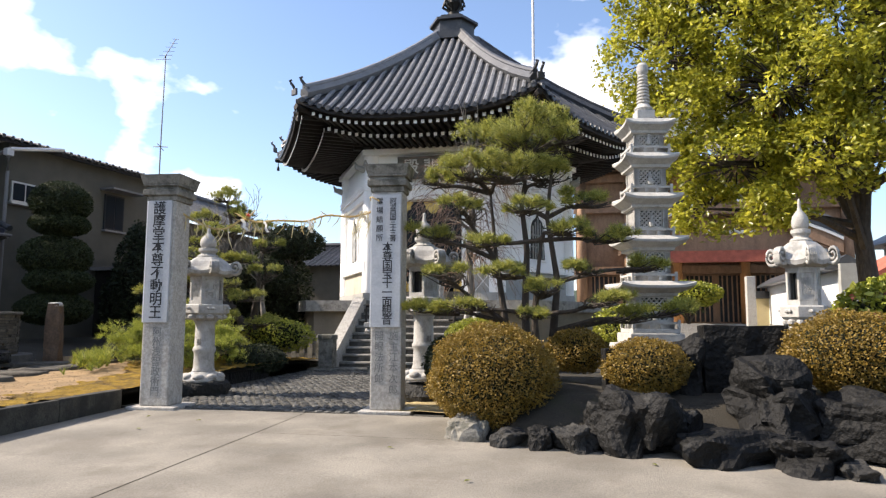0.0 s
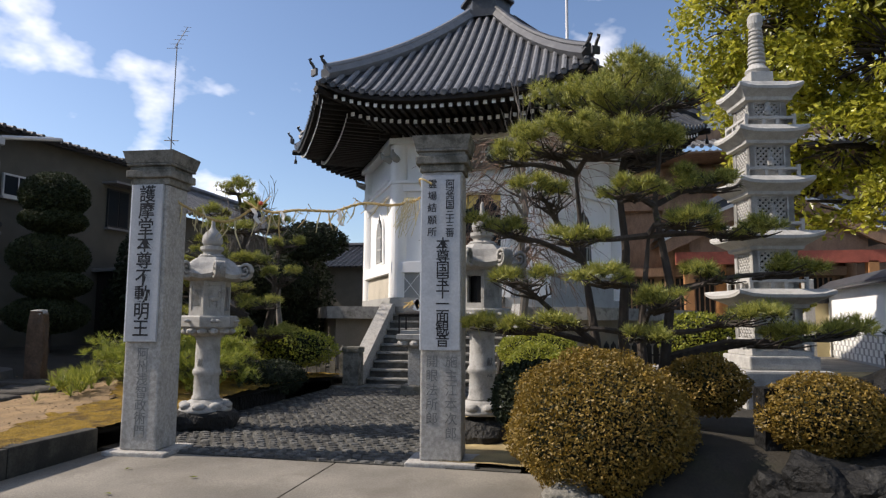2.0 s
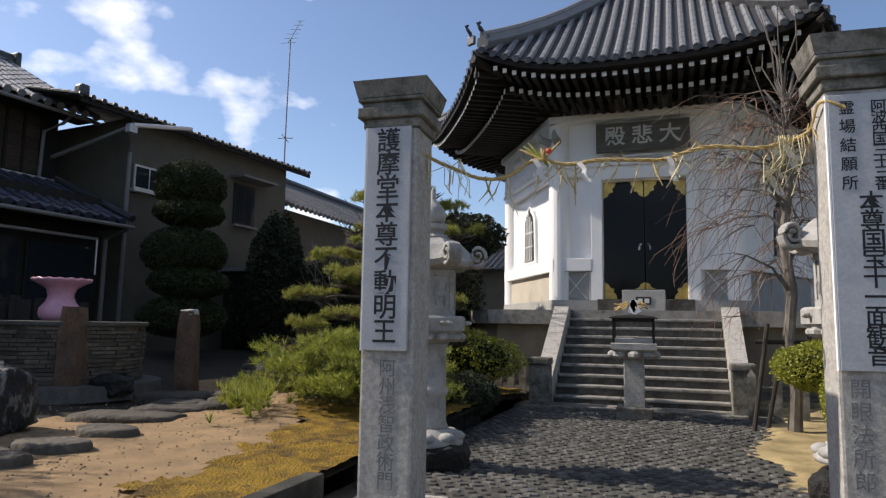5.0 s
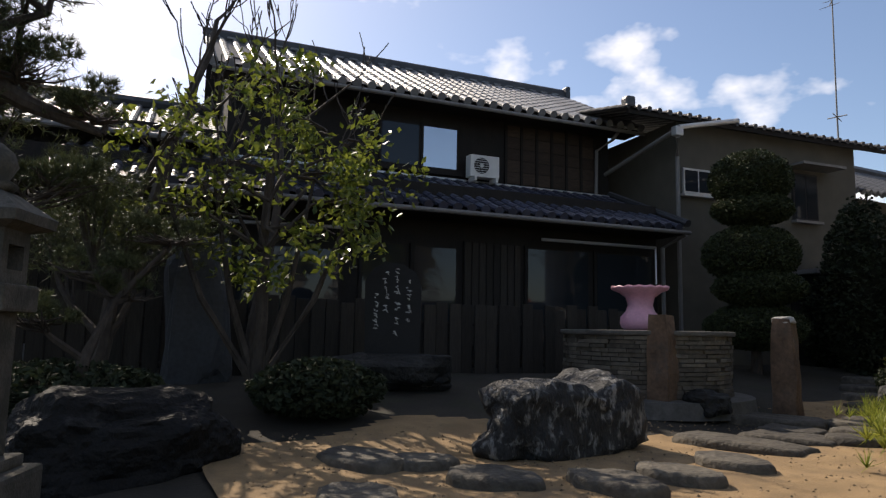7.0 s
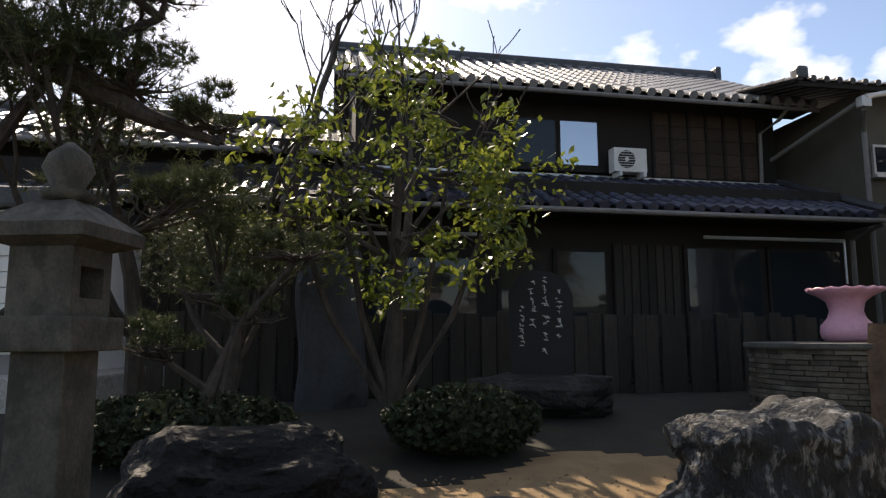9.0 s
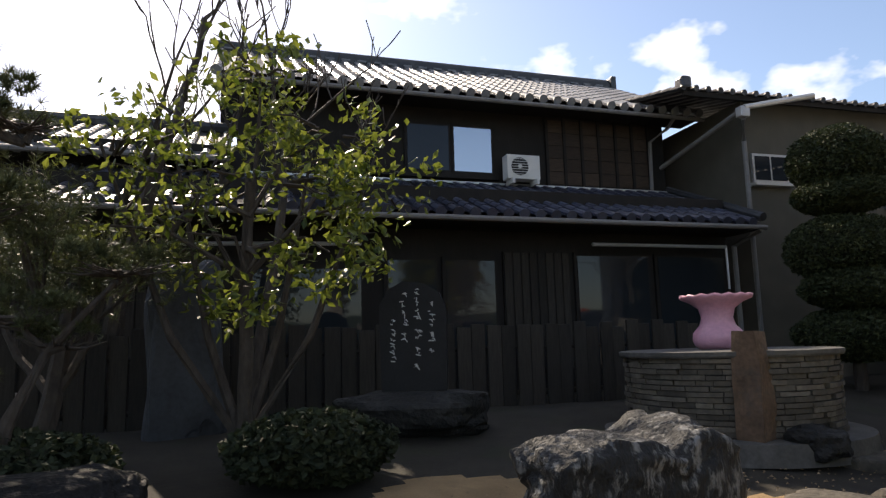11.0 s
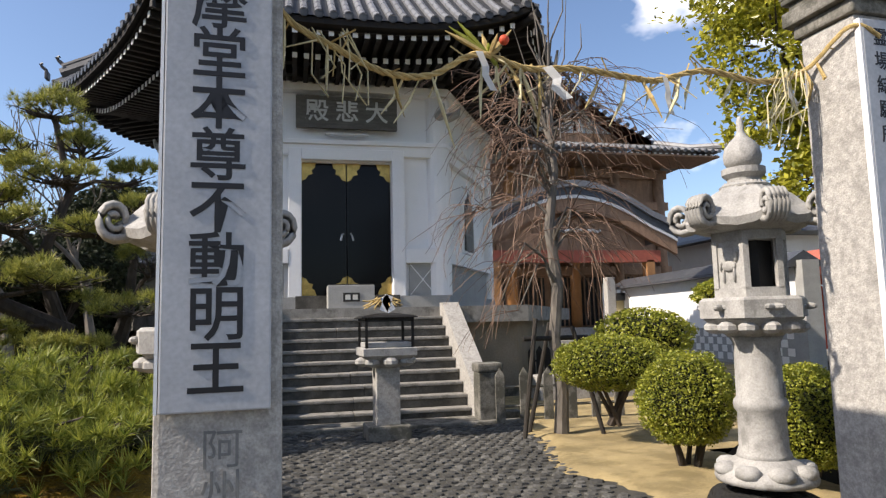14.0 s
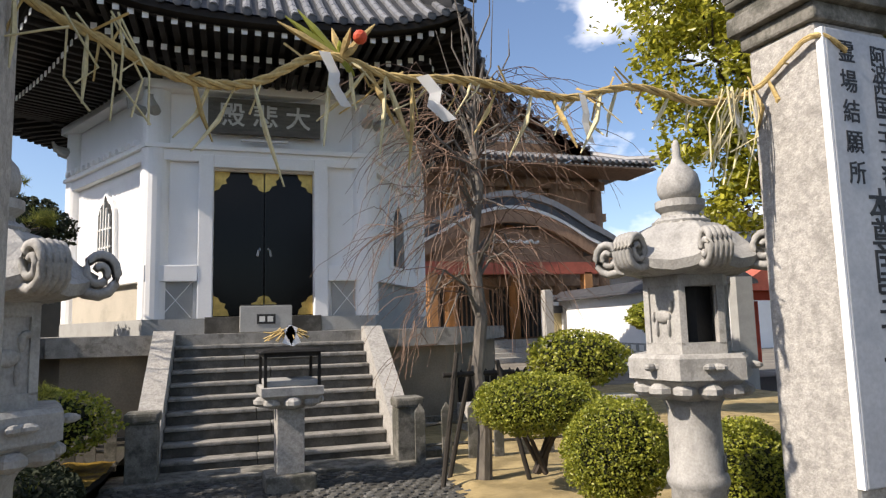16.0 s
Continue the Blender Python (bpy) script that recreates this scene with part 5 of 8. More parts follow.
for i, (x, y, z, sx, sy, sz, sd, m_, rg) in enumerate((
        (0.28, 7.5, 0.02, 0.2, 0.16, 0.16, 9.2, GRANITE_OLD, 0.3), (0.72, 7.28, 0.0, 0.17, 0.13, 0.11, 1.1, ROCK, 0.25), (1.02, 7.2, 0.02, 0.15, 0.12, 0.12, 2.1, ROCK_BLACK, 0.25), (1.32, 7.18, 0.03, 0.2, 0.14, 0.15, 3.1, ROCK, 0.3),
        (1.86, 7.22, 0.16, 0.34, 0.26, 0.33, 3.4, ROCK_BLACK, 0.45), (1.62, 7.38, 0.12, 0.2, 0.2, 0.22, 14.7, ROCK_BLACK, 0.35), (2.18, 7.4, 0.12, 0.24, 0.24, 0.28, 4.2, ROCK_BLACK, 0.4),
        (2.65, 6.98, 0.04, 0.42, 0.26, 0.17, 5.2, ROCK_BLACK, 0.35), (3.2, 6.9, 0.02, 0.38, 0.26, 0.16, 6.2, ROCK_BLACK, 0.35), (3.45, 6.62, -0.02, 0.2, 0.12, 0.08, 11.2, ROCK, 0.3),
        (3.15, 7.55, 0.36, 0.4, 0.32, 0.28, 7.2, ROCK_BLACK, 0.5), (3.75, 7.3, 0.26, 0.42, 0.32, 0.26, 8.2, ROCK_BLACK, 0.4), (4.3, 7.1, 0.2, 0.5, 0.4, 0.32, 12.2, ROCK_BLACK, 0.35), (4.9, 7.3, 0.25, 0.55, 0.5, 0.36, 15.3, ROCK_BLACK, 0.35), (2.42, 8.25, 0.55, 0.24, 0.26, 0.36, 13.2, ROCK_BLACK, 0.35))):
    rock("rockery_boulder", (x, y, z), (sx, sy, sz), sd, m_, "pale rough stone at the foot of the bush" if m_ is GRANITE_OLD else "rough grey-patched rockery boulder at the forecourt edge" if m_ is ROCK else "black rockery boulder at the forecourt edge", sd * 40, rg, 4, group=RK)


def slab_stone(name, at, w, d, h, turn, seed, material, label, cat, group="", top_tilt=0.0):
    """An upright or lying slab with chipped edges."""
    b = bmesh.new()
    box(b, -w / 2, w / 2, -d / 2, d / 2, 0, h)
    bmesh.ops.subdivide_edges(b, edges=b.edges[:], cuts=5, use_grid_fill=True)
    for v in b.verts:
        k = Vector((v.co.x / w, v.co.y / d, v.co.z / h))
        e = noise.noise(v.co * 3.5 + Vector((seed, seed * 2, 0)))
        v.co += Vector((e * 0.05 * w, noise.noise(v.co * 4 + Vector((0, seed, 3))) * 0.08 * d, noise.noise(v.co * 3 + Vector((seed, 0, 7))) * 0.03 * h + top_tilt * k.x * h * (k.z > 0.9)))
    b.transform(pose(*at, 0, 0, turn))
    return tagged(obj(name, b, material), label, cat, group)


slab_stone("black_stone_slab", (3.05, 8.35, 0.35), 0.82, 0.35, 0.74, 2, 4.0, ROCK_BLACK, "upright black stone slab in the rockery", "stone slab")
slab_stone("stone_stump", (1.75, 8.1, 0.38), 0.24, 0.2, 0.46, 10, 9.0, ROCK_BLACK, "small dark upright stone among the bushes", "stone")


# inscribed stele behind the garden
def stele():
    s = tagged(new("poem_stele"), "dark polished poem stele with white carved writing", "stele")
    T = pose(-11.2, 8.1, 0, 0, 0, 66)
    b = bmesh.new()
    pts = [(-0.34, 0.9), (0.34, 0.9), (0.35, 1.75), (0.28, 1.92), (0.12, 2.02), (-0.1, 2.05), (-0.26, 1.96), (-0.36, 1.8)]
    a = [b.verts.new((x, -0.07, z)) for x, z in pts]
    c = [b.verts.new((x * 1.02, 0.09, z)) for x, z in pts]
    for i in range(8):
        b.faces.new((a[i], c[i], c[(i + 1) % 8], a[(i + 1) % 8]))
    b.faces.new(a)
    b.faces.new(c[::-1])
    b.transform(T)
    bmesh.ops.recalc_face_normals(b, faces=b.faces)
    part("slab", b, mat("polished_black_stone", (0.016, 0.016, 0.017), 0.5, 0.25, 5, 0.05, 40, spec=0.2), s)
    rng = random.Random(6)
    for x, z0, n in ((0.2, 1.8, 6), (0.05, 1.93, 9), (-0.09, 1.9, 6), (-0.21, 1.62, 5)):
        for i in range(n):
            z = z0 - i * 0.095
            if z < 1.05:
                break
            q = bmesh.new()
            for j in range(3):
                x1, z1 = x + rng.uniform(-.022, .022), z + rng.uniform(-.03, .03)
                sweep(q, [(x1 - rng.uniform(.005, .032), -0.072, z1), (x1, -0.072, z1 - rng.uniform(-.012, .012)), (x1 + rng.uniform(-.01, .03), -0.072, z1 - rng.uniform(-.01, .045))], [0.0035, 0.0065, 0.003], 4)
            q.transform(T)
            part("writing_mark", q, SIGN_INK, s)
    rock("stele_base", (-11.2, 8.1, 0.68), (0.4, 0.75, 0.26), 21.0, ROCK, "broad grey base stone under the stele", -20, 0.2, 4, 0.8)


stele()
rock("standing_stone", (-12.0, 5.85, 1.2), (0.2, 0.38, 1.1), 14.0, mat("blue_stone", (0.05, 0.055, 0.062), 0.6, 0.3, 3, 0.4, 20), "tall bluish natural standing stone before the fence", 0, 0.2, 4)


# ---- well with urn ----
def well():
    w = tagged(new("garden_well"), "round garden well faced with stacked slate courses", "well")
    c, r = (-10.02, 11.2), 1.05
    part("core", lt([(r - 0.05, 0.2), (r - 0.05, 1.18)], 40, c), DARK_AND_SHADE, w)
    rng = random.Random(9)
    n = 0
    for row in range(16):
        z = 0.36 + row * 0.0515
        a = rng.uniform(0, 0.3)
        while a < 2 * math.pi + 0.0:
            da = rng.uniform(0.14, 0.34)
            mid = a + da / 2
            facing = math.cos(mid - math.radians(-45))
            if facing > -0.2 and n < 420:
                rr = r + rng.uniform(-0.02, 0.022)
                hh = 0.045 + rng.uniform(-0.006, 0.003)
                q = bmesh.new()
                seg = 3
                lo = []
                for k in range(seg + 1):
                    t = a + da * 0.97 * k / seg
                    lo.append([(c[0] + q_ * math.cos(t), c[1] + q_ * math.sin(t)) for q_ in (rr, r - 0.1)])
                vs = [[q.verts.new((*p, zz)) for p in (o, i)] for zz in (z, z + hh) for o, i in lo]
                m_ = seg + 1
                for k in range(seg):
                    q.faces.new((vs[k][0], vs[k + 1][0], vs[m_ + k + 1][0], vs[m_ + k][0]))
                    q.faces.new((vs[m_ + k][0], vs[m_ + k + 1][0], vs[m_ + k + 1][1], vs[m_ + k][1]))
                q.faces.new((vs[0][1], vs[0][0], vs[m_][0], vs[m_][1]))
                q.faces.new((vs[seg][0], vs[seg][1], vs[m_ + seg][1], vs[m_ + seg][0]))
                part("slate_course", q, WELL_SLATE, w)
                n += 1
            a += da
    part("rim", lt([(r + 0.04, 1.18), (r + 0.05, 1.2), (r + 0.05, 1.235), (r + 0.02, 1.24)], 48, c), SLATE, w, "thin dark slate rim")
    part("foot", lt([(r + 0.28, 0.25), (r + 0.25, 0.44), (r + 0.1, 0.45)], 40, c), SLATE, w)


WELL_SLATE = mat("stacked_slate", (0.125, 0.108, 0.084), 0.8, 0.35, 8, 0.4, 30, rand=0.4)
well()
u = tagged(obj("pink_urn", lt([(0.2, 1.24), (0.25, 1.28), (0.27, 1.34), (0.26, 1.42), (0.19, 1.5), (0.165, 1.58), (0.19, 1.68), (0.28, 1.75), (0.38, 1.8), (0.385, 1.825), (0.36, 1.83), (0.2, 1.78)], 32, (-10.2, 11.3)), PINK, smooth=True), "pink glazed flaring urn standing on the well", "urn")
for v in u.data.vertices:           # crimped rim
    if v.co.z > 1.74:
        a = math.atan2(v.co.y - 11.3, v.co.x + 10.2)
        v.co.z += 0.009 * math.cos(16 * a) * clamp((v.co.z - 1.74) / 0.06)
for i in range(14):
    a = -2.4 + i * 0.24
    part("moulded_curl", sw([(-10.2 + 0.25 * math.cos(a + t * 0.3), 11.3 + 0.25 * math.sin(a + t * 0.3), 1.36 + 0.05 * math.sin(i * 2 + t * 2.2)) for t in (0, .3, .6, .9)], 0.014, 5), PINK, u)


def garden_post(at, top, seed, label):
    b = bmesh.new()
    box(b, -0.13, 0.13, -0.12, 0.12, 0, top - at[2])
    bmesh.ops.subdivide_edges(b, edges=b.edges[:], cuts=4, use_grid_fill=True)
    for v in b.verts:
        f = 1 - 0.12 * (v.co.z / (top - at[2])) ** 3
        v.co.x, v.co.y = v.co.x * f, v.co.y * f
        v.co += Vector((noise.noise(v.co * 5 + Vector((seed, 0, 0))), noise.noise(v.co * 5 + Vector((0, seed, 0))), 0.6 * noise.noise(v.co * 4 + Vector((0, 0, seed))))) * 0.035
    b.transform(pose(*at, 0, 0, 20))
    tagged(obj("garden_post", b, POST_STONE), label, "post", "garden posts")


POST_STONE = mat("rusty_stone", (0.15, 0.095, 0.06), 0.85, 0.4, 4, 0.5, 25, stain=0.7, stain_col=(0.07, 0.06, 0.05), stain_scale=3)
garden_post((-9.15, 10.62, 0.3), 1.42, 1.0, "rough rust-stained stone post beside the well")
garden_post((-8.72, 12.2, 0.25), 1.4, 5.0, "rough stone post with pale broken top beside the path")
rock("post_cap_stone", (-8.72, 12.2, 1.385), (0.12, 0.11, 0.05), 3.0, LANTERN_STONE, "pale broken cap stone on the post", 0, 0.2, 3)


# ---- stepping stones ----
def stepping(x, y, sx, sy, turn, seed, square=False):
    """A thick natural stone let into the gravel, its rim worn round and its top uneven."""
    b = bmesh.new()
    n = 16
    rng = random.Random(seed)
    rings = []
    wob = [rng.uniform(0.9, 1.08) for _ in range(n)]
    for f, z in ((1.0, -0.1), (1.0, 0.02), (0.965, 0.052), (0.88, 0.066), (0.5, 0.062)):
        ring = []
        for i in range(n):
            a = 2 * math.pi * i / n
            c, d = math.cos(a), math.sin(a)
            q = wob[i] * f
            if square:
                q *= 1.0 / max(abs(c), abs(d)) ** 0.85
            ring.append(b.verts.new((sx * q * c, sy * q * d, z + (rng.uniform(-.008, .008) if f < 1 else 0))))
        rings.append(ring)
    for p, r in zip(rings, rings[1:]):
        for i in range(n):
            b.faces.new((p[i], p[(i + 1) % n], r[(i + 1) % n], r[i]))
    b.faces.new(rings[-1])
    b.transform(pose(x, y, garden_z(x, y) + 0.005, 0, 0, turn))
    tagged(obj("stepping_stone", b, STEP_STONE, smooth=True), "flat grey rectangular paving slab in the gravel" if square else "rough brown-grey stepping stone in the gravel", "stepping stone", "stepping stones")


STEP_STONE = mat("stepping_stone", (0.1, 0.088, 0.068), 0.85, 0.4, 6, 0.8, 22, rand=0.35, stain=0.7, stain_col=(0.035, 0.03, 0.024), stain_scale=4, stain_at=0.5, bdist=0.03)


for i, (x, y, sx, sy, a, sq) in enumerate(((-6.85, 7.85, .36, .22, 15, 0), (-6.9, 8.5, .34, .2, 20, 0), (-7.0, 9.15, .33, .2, 10, 0), (-7.6, 10.0, .62, .22, 15, 1), (-7.55, 10.62, .42, .24, 20, 1), (-8.5, 11.55, .62, .26, 25, 1), (-7.9, 11.1, .3, .22, 15, 1),
                                           (-7.1, 10.9, .3, .2, 30, 0), (-7.45, 11.6, .3, .2, 40, 0), (-7.8, 12.15, .34, .22, 35, 1), (-8.1, 12.8, .3, .2, 40, 0), (-8.4, 13.4, .3, .2, 45, 0), (-8.8, 14.0, .32, .2, 50, 0), (-9.3, 14.8, .34, .22, 50, 0), (-9.9, 15.7, .36, .24, 55, 0), (-10.5, 16.8, .4, .26, 50, 0), (-7.3, 7.2, .36, .24, 30, 0), (-8.2, 6.6, .4, .26, 20, 0), (-8.0, 7.0, .3, .2, 70, 0), (-7.15, 6.2, .3, .24, 0, 0))):
    stepping(x, y, sx, sy, a, i + 40, sq)


def gravel_litter():
    rng = random.Random(19)
    vs, fs = [], []
    while len(vs) < 4 * 2600:
        x, y = rng.uniform(-9.2, -5.0), rng.uniform(5.6, 14.5)
        if x > moss_edge(y) + 0.05:
            continue
        r, z, a = rng.uniform(0.006, 0.02), garden_z(x, y), rng.uniform(0, 6.28)
        o = len(vs)
        vs += [(x + r * math.cos(a + k * 2.09), y + r * math.sin(a + k * 2.09), z - 0.002) for k in range(3)] + [(x, y, z + r * rng.uniform(0.4, 0.9))]
        fs += [(o, o + 1, o + 3), (o + 1, o + 2, o + 3), (o + 2, o, o + 3)]
    m = mat("pebble", (0.24, 0.17, 0.1), 0.95, 0.3, 9, 0.2, 60, island=0.6)
    tagged(from_lists("gravel_litter", vs, fs, m), "small pebbles and litter on the gravel", "gravel", kind="stuff")


gravel_litter()


# square-posted lantern in the garden
def square_lantern():
    L = thing("stone_lantern", "plain square-shafted stone lantern standing in shade", "stone lantern", (-7.2, 4.3, 0), -20, group="stone lanterns")
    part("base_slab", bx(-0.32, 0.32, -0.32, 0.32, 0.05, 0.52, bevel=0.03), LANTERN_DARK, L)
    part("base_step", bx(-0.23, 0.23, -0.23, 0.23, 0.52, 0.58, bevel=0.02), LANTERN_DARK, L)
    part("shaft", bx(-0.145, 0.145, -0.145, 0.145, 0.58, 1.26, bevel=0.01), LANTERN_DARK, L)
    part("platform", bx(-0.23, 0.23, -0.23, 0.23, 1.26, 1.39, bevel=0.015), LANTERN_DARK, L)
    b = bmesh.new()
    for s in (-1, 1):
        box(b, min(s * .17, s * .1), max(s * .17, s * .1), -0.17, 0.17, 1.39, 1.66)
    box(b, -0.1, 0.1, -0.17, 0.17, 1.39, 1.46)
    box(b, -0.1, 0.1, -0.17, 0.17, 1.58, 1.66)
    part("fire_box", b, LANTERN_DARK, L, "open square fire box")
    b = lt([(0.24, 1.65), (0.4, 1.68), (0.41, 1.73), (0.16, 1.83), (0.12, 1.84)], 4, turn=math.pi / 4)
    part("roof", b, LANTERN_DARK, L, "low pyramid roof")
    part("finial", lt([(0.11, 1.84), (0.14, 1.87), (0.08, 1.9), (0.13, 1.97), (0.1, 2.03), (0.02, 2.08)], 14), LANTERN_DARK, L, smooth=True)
    L.scale = (0.74, 0.74, 1)


square_lantern()


# ---- plants ----
def limb(bm, p, d, length, r, rng, depth, tips, bend=0.25, split=3, up=0.1, shrink=0.68, rmin=0.006):
    """A limb that bends and splits; collects the ends of its twigs."""
    n = 4
    pts, rad = [p.copy()], [r]
    for i in range(n):
        d = (d + Vector((rng.uniform(-1, 1), rng.uniform(-1, 1), rng.uniform(-1, 1))) * bend + Vector((0, 0, up))).normalized()
        p = p + d * length / n
        pts.append(p.copy())
        rad.append(max(rmin, r * (1 - 0.45 * (i + 1) / n)))
    sweep(bm, pts, rad, 6 if r > 0.03 else 4)
    if depth == 0:
        tips.append((pts[-1], d.copy()))
        tips.append((pts[2], d.copy()))
        return
    for i in range(split):
        a = Vector((rng.uniform(-1, 1), rng.uniform(-1, 1), rng.uniform(-0.5, 0.8)))
        limb(bm, pts[rng.choice((2, 3, 4))], (d + a * 0.8).normalized(), length * shrink * rng.uniform(0.8, 1.15), rad[-1] * 0.8, rng, depth - 1, tips, bend, split, up, shrink, rmin)


def pad_points(c, rx, ry, h, n, rng):
    """Points and directions over the top of a flat cloud-pruned pad."""
    pts, ups = [], []
    for _ in range(n):
        a, q = rng.uniform(0, 2 * math.pi), math.sqrt(rng.uniform(0, 1))
        wob = 0.8 + 0.25 * noise.noise(Vector((math.cos(a) * 1.5 + c[0] * 3, math.sin(a) * 1.5 + c[1] * 3, c[2])))
        x, y = q * math.cos(a) * wob, q * math.sin(a) * wob
        z = h * math.sqrt(max(0.0, 1 - (x * x + y * y))) * rng.uniform(0.2, 1.2) - h * 0.2
        pts.append((c[0] + x * rx, c[1] + y * ry, c[2] + z))
        u = Vector((x * 0.8, y * 0.8, 1.0)).normalized()
        ups.append((u.x, u.y, u.z))
    return pts, ups


def pine(name, base, trunk_pts, trunk_r, pads, label, seed, material, tufts=260, length=0.085, per=15, inner=NEEDLE_DARK):
    """A cloud-pruned pine: bent trunks, branches to each pad, pads of needle tufts, bare twigs under them."""
    rng = random.Random(seed)
    nr = np.random.default_rng(seed)
    t = tagged(new(name), label, "pine tree")
    for k, pts in enumerate(trunk_pts):
        part("trunk", sw(pts, [trunk_r * (1 - 0.75 * i / (len(pts) - 1)) for i in range(len(pts))], 9), BARK, t, "dark bent trunk")
    allp = [Vector(p) for pts in trunk_pts for p in pts]
    for (x, y, z, rx, ry, h) in pads:
        c = Vector((x, y, z))
        lower = [p for p in allp if p.z < z + 0.05] or [allp[0]]
        a = min(lower, key=lambda p: (p - c).length + 0.4 * abs(p.z - z))
        mid = a.lerp(c, 0.5) + Vector((rng.uniform(-.08, .08), rng.uniform(-.08, .08), rng.uniform(-.05, .06)))
        br = bmesh.new()
        sweep(br, [a, mid, c - Vector((0, 0, h * 0.3))], [0.035, 0.026, 0.014], 6)
        for _ in range(int(14 + 26 * rx)):
            ang, q = rng.uniform(0, 6.28), rng.uniform(0.3, 0.95)
            e = c + Vector((rx * q * math.cos(ang), ry * q * math.sin(ang), -h * 0.1 + rng.uniform(-.05, .05)))
            s0 = c.lerp(a, rng.uniform(0, 0.35)) - Vector((0, 0, h * 0.25))
            m2 = s0.lerp(e, 0.5) + Vector((rng.uniform(-.06, .06), rng.uniform(-.06, .06), -0.03))
            sweep(br, [s0, m2, e], [0.013, 0.009, 0.004], 4)
        part("branch", br, BARK, t)
        n = max(16, int(tufts * 0.24 * rx * ry / 0.16))
        pts, ups = [], []
        clumps = max(5, int(13 * rx))
        for c_ in range(clumps):
            a_, q_ = rng.uniform(0, 6.283), math.sqrt(rng.uniform(0.02, 1)) * 0.8
            k_ = rng.uniform(0.24, 0.42)
            p_, u_ = pad_points((x + rx * q_ * math.cos(a_), y + ry * q_ * math.sin(a_), z + h * rng.uniform(-0.45, 0.5)), rx * k_, ry * k_, h * 0.7, max(5, n * 2 // clumps), rng)
            pts += p_
            ups += u_
        o = needle_cloud("needle_pad", pts, ups, length, material, t, nr, per + 14, 0.0036, 1.15)
        o["label"] = "flat pad of green needles"
        # darker needles low in the pad paint the shade between tufts
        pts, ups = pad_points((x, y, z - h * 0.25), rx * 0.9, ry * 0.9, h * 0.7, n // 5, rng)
        needle_cloud("shade_needles", pts, [(u[0], u[1], u[2] * 0.2) for u in ups], length * 0.8, inner, t, nr, per)
    return t


# large pine beside the far gate pillar
pine("garden_pine", (0.85, 9.3), [[(0.78, 9.35, 0.35), (0.72, 9.3, 1.2), (0.76, 9.2, 2.0), (0.7, 9.15, 2.6), (0.85, 9.1, 3.4)], [(0.5, 9.4, 0.35), (0.47, 9.35, 1.1), (0.36, 9.3, 1.9), (0.3, 9.2, 2.75)], [(1.02, 9.2, 0.4), (1.08, 9.1, 1.0), (1.14, 9.0, 1.6), (1.02, 9.1, 2.4), (1.1, 9.05, 3.1)], [(0.9, 9.0, 0.4), (0.86, 8.95, 1.2), (0.95, 8.95, 2.1)]], 0.062,
     [(0.72, 9.15, 3.62, 0.62, 0.6, 0.34), (0.25, 9.1, 3.42, 0.42, 0.45, 0.3), (1.2, 9.15, 3.42, 0.45, 0.45, 0.3), (0.75, 8.85, 3.3, 0.6, 0.45, 0.28), (0.75, 9.45, 3.4, 0.6, 0.4, 0.3), (0.05, 9.0, 2.98, 0.52, 0.45, 0.2), (0.6, 8.8, 2.92, 0.55, 0.45, 0.2), (1.0, 9.2, 2.95, 0.4, 0.4, 0.16), (-0.38, 8.9, 2.88, 0.26, 0.26, 0.12),
      (1.5, 9.1, 2.6, 0.38, 0.35, 0.12), (0.0, 8.8, 2.5, 0.36, 0.34, 0.11), (0.75, 8.65, 2.45, 0.34, 0.32, 0.1), (-0.4, 8.95, 2.2, 0.34, 0.3, 0.11), (1.75, 9.0, 2.12, 0.36, 0.32, 0.1), (1.2, 8.7, 2.2, 0.32, 0.3, 0.1), (0.3, 8.6, 2.05, 0.3, 0.28, 0.09), (2.2, 9.1, 1.8, 0.34, 0.3, 0.1), (-0.2, 8.75, 1.7, 0.3, 0.28, 0.1),
      (0.55, 8.55, 1.68, 0.32, 0.3, 0.09), (1.5, 8.8, 1.72, 0.3, 0.28, 0.09), (1.0, 8.5, 1.5, 0.28, 0.26, 0.08), (-0.35, 8.9, 1.28, 0.42, 0.32, 0.12), (0.15, 8.6, 1.3, 0.34, 0.28, 0.1), (1.65, 8.7, 1.36, 0.34, 0.3, 0.1), (2.5, 8.9, 1.26, 0.38, 0.3, 0.11), (2.05, 8.75, 1.2, 0.34, 0.28, 0.1), (0.85, 8.5, 1.2, 0.26, 0.24, 0.08)],
     "tall cloud-pruned pine with a domed crown and bare twiggy tiers", 21, NEEDLE, 320, 0.098, 13)
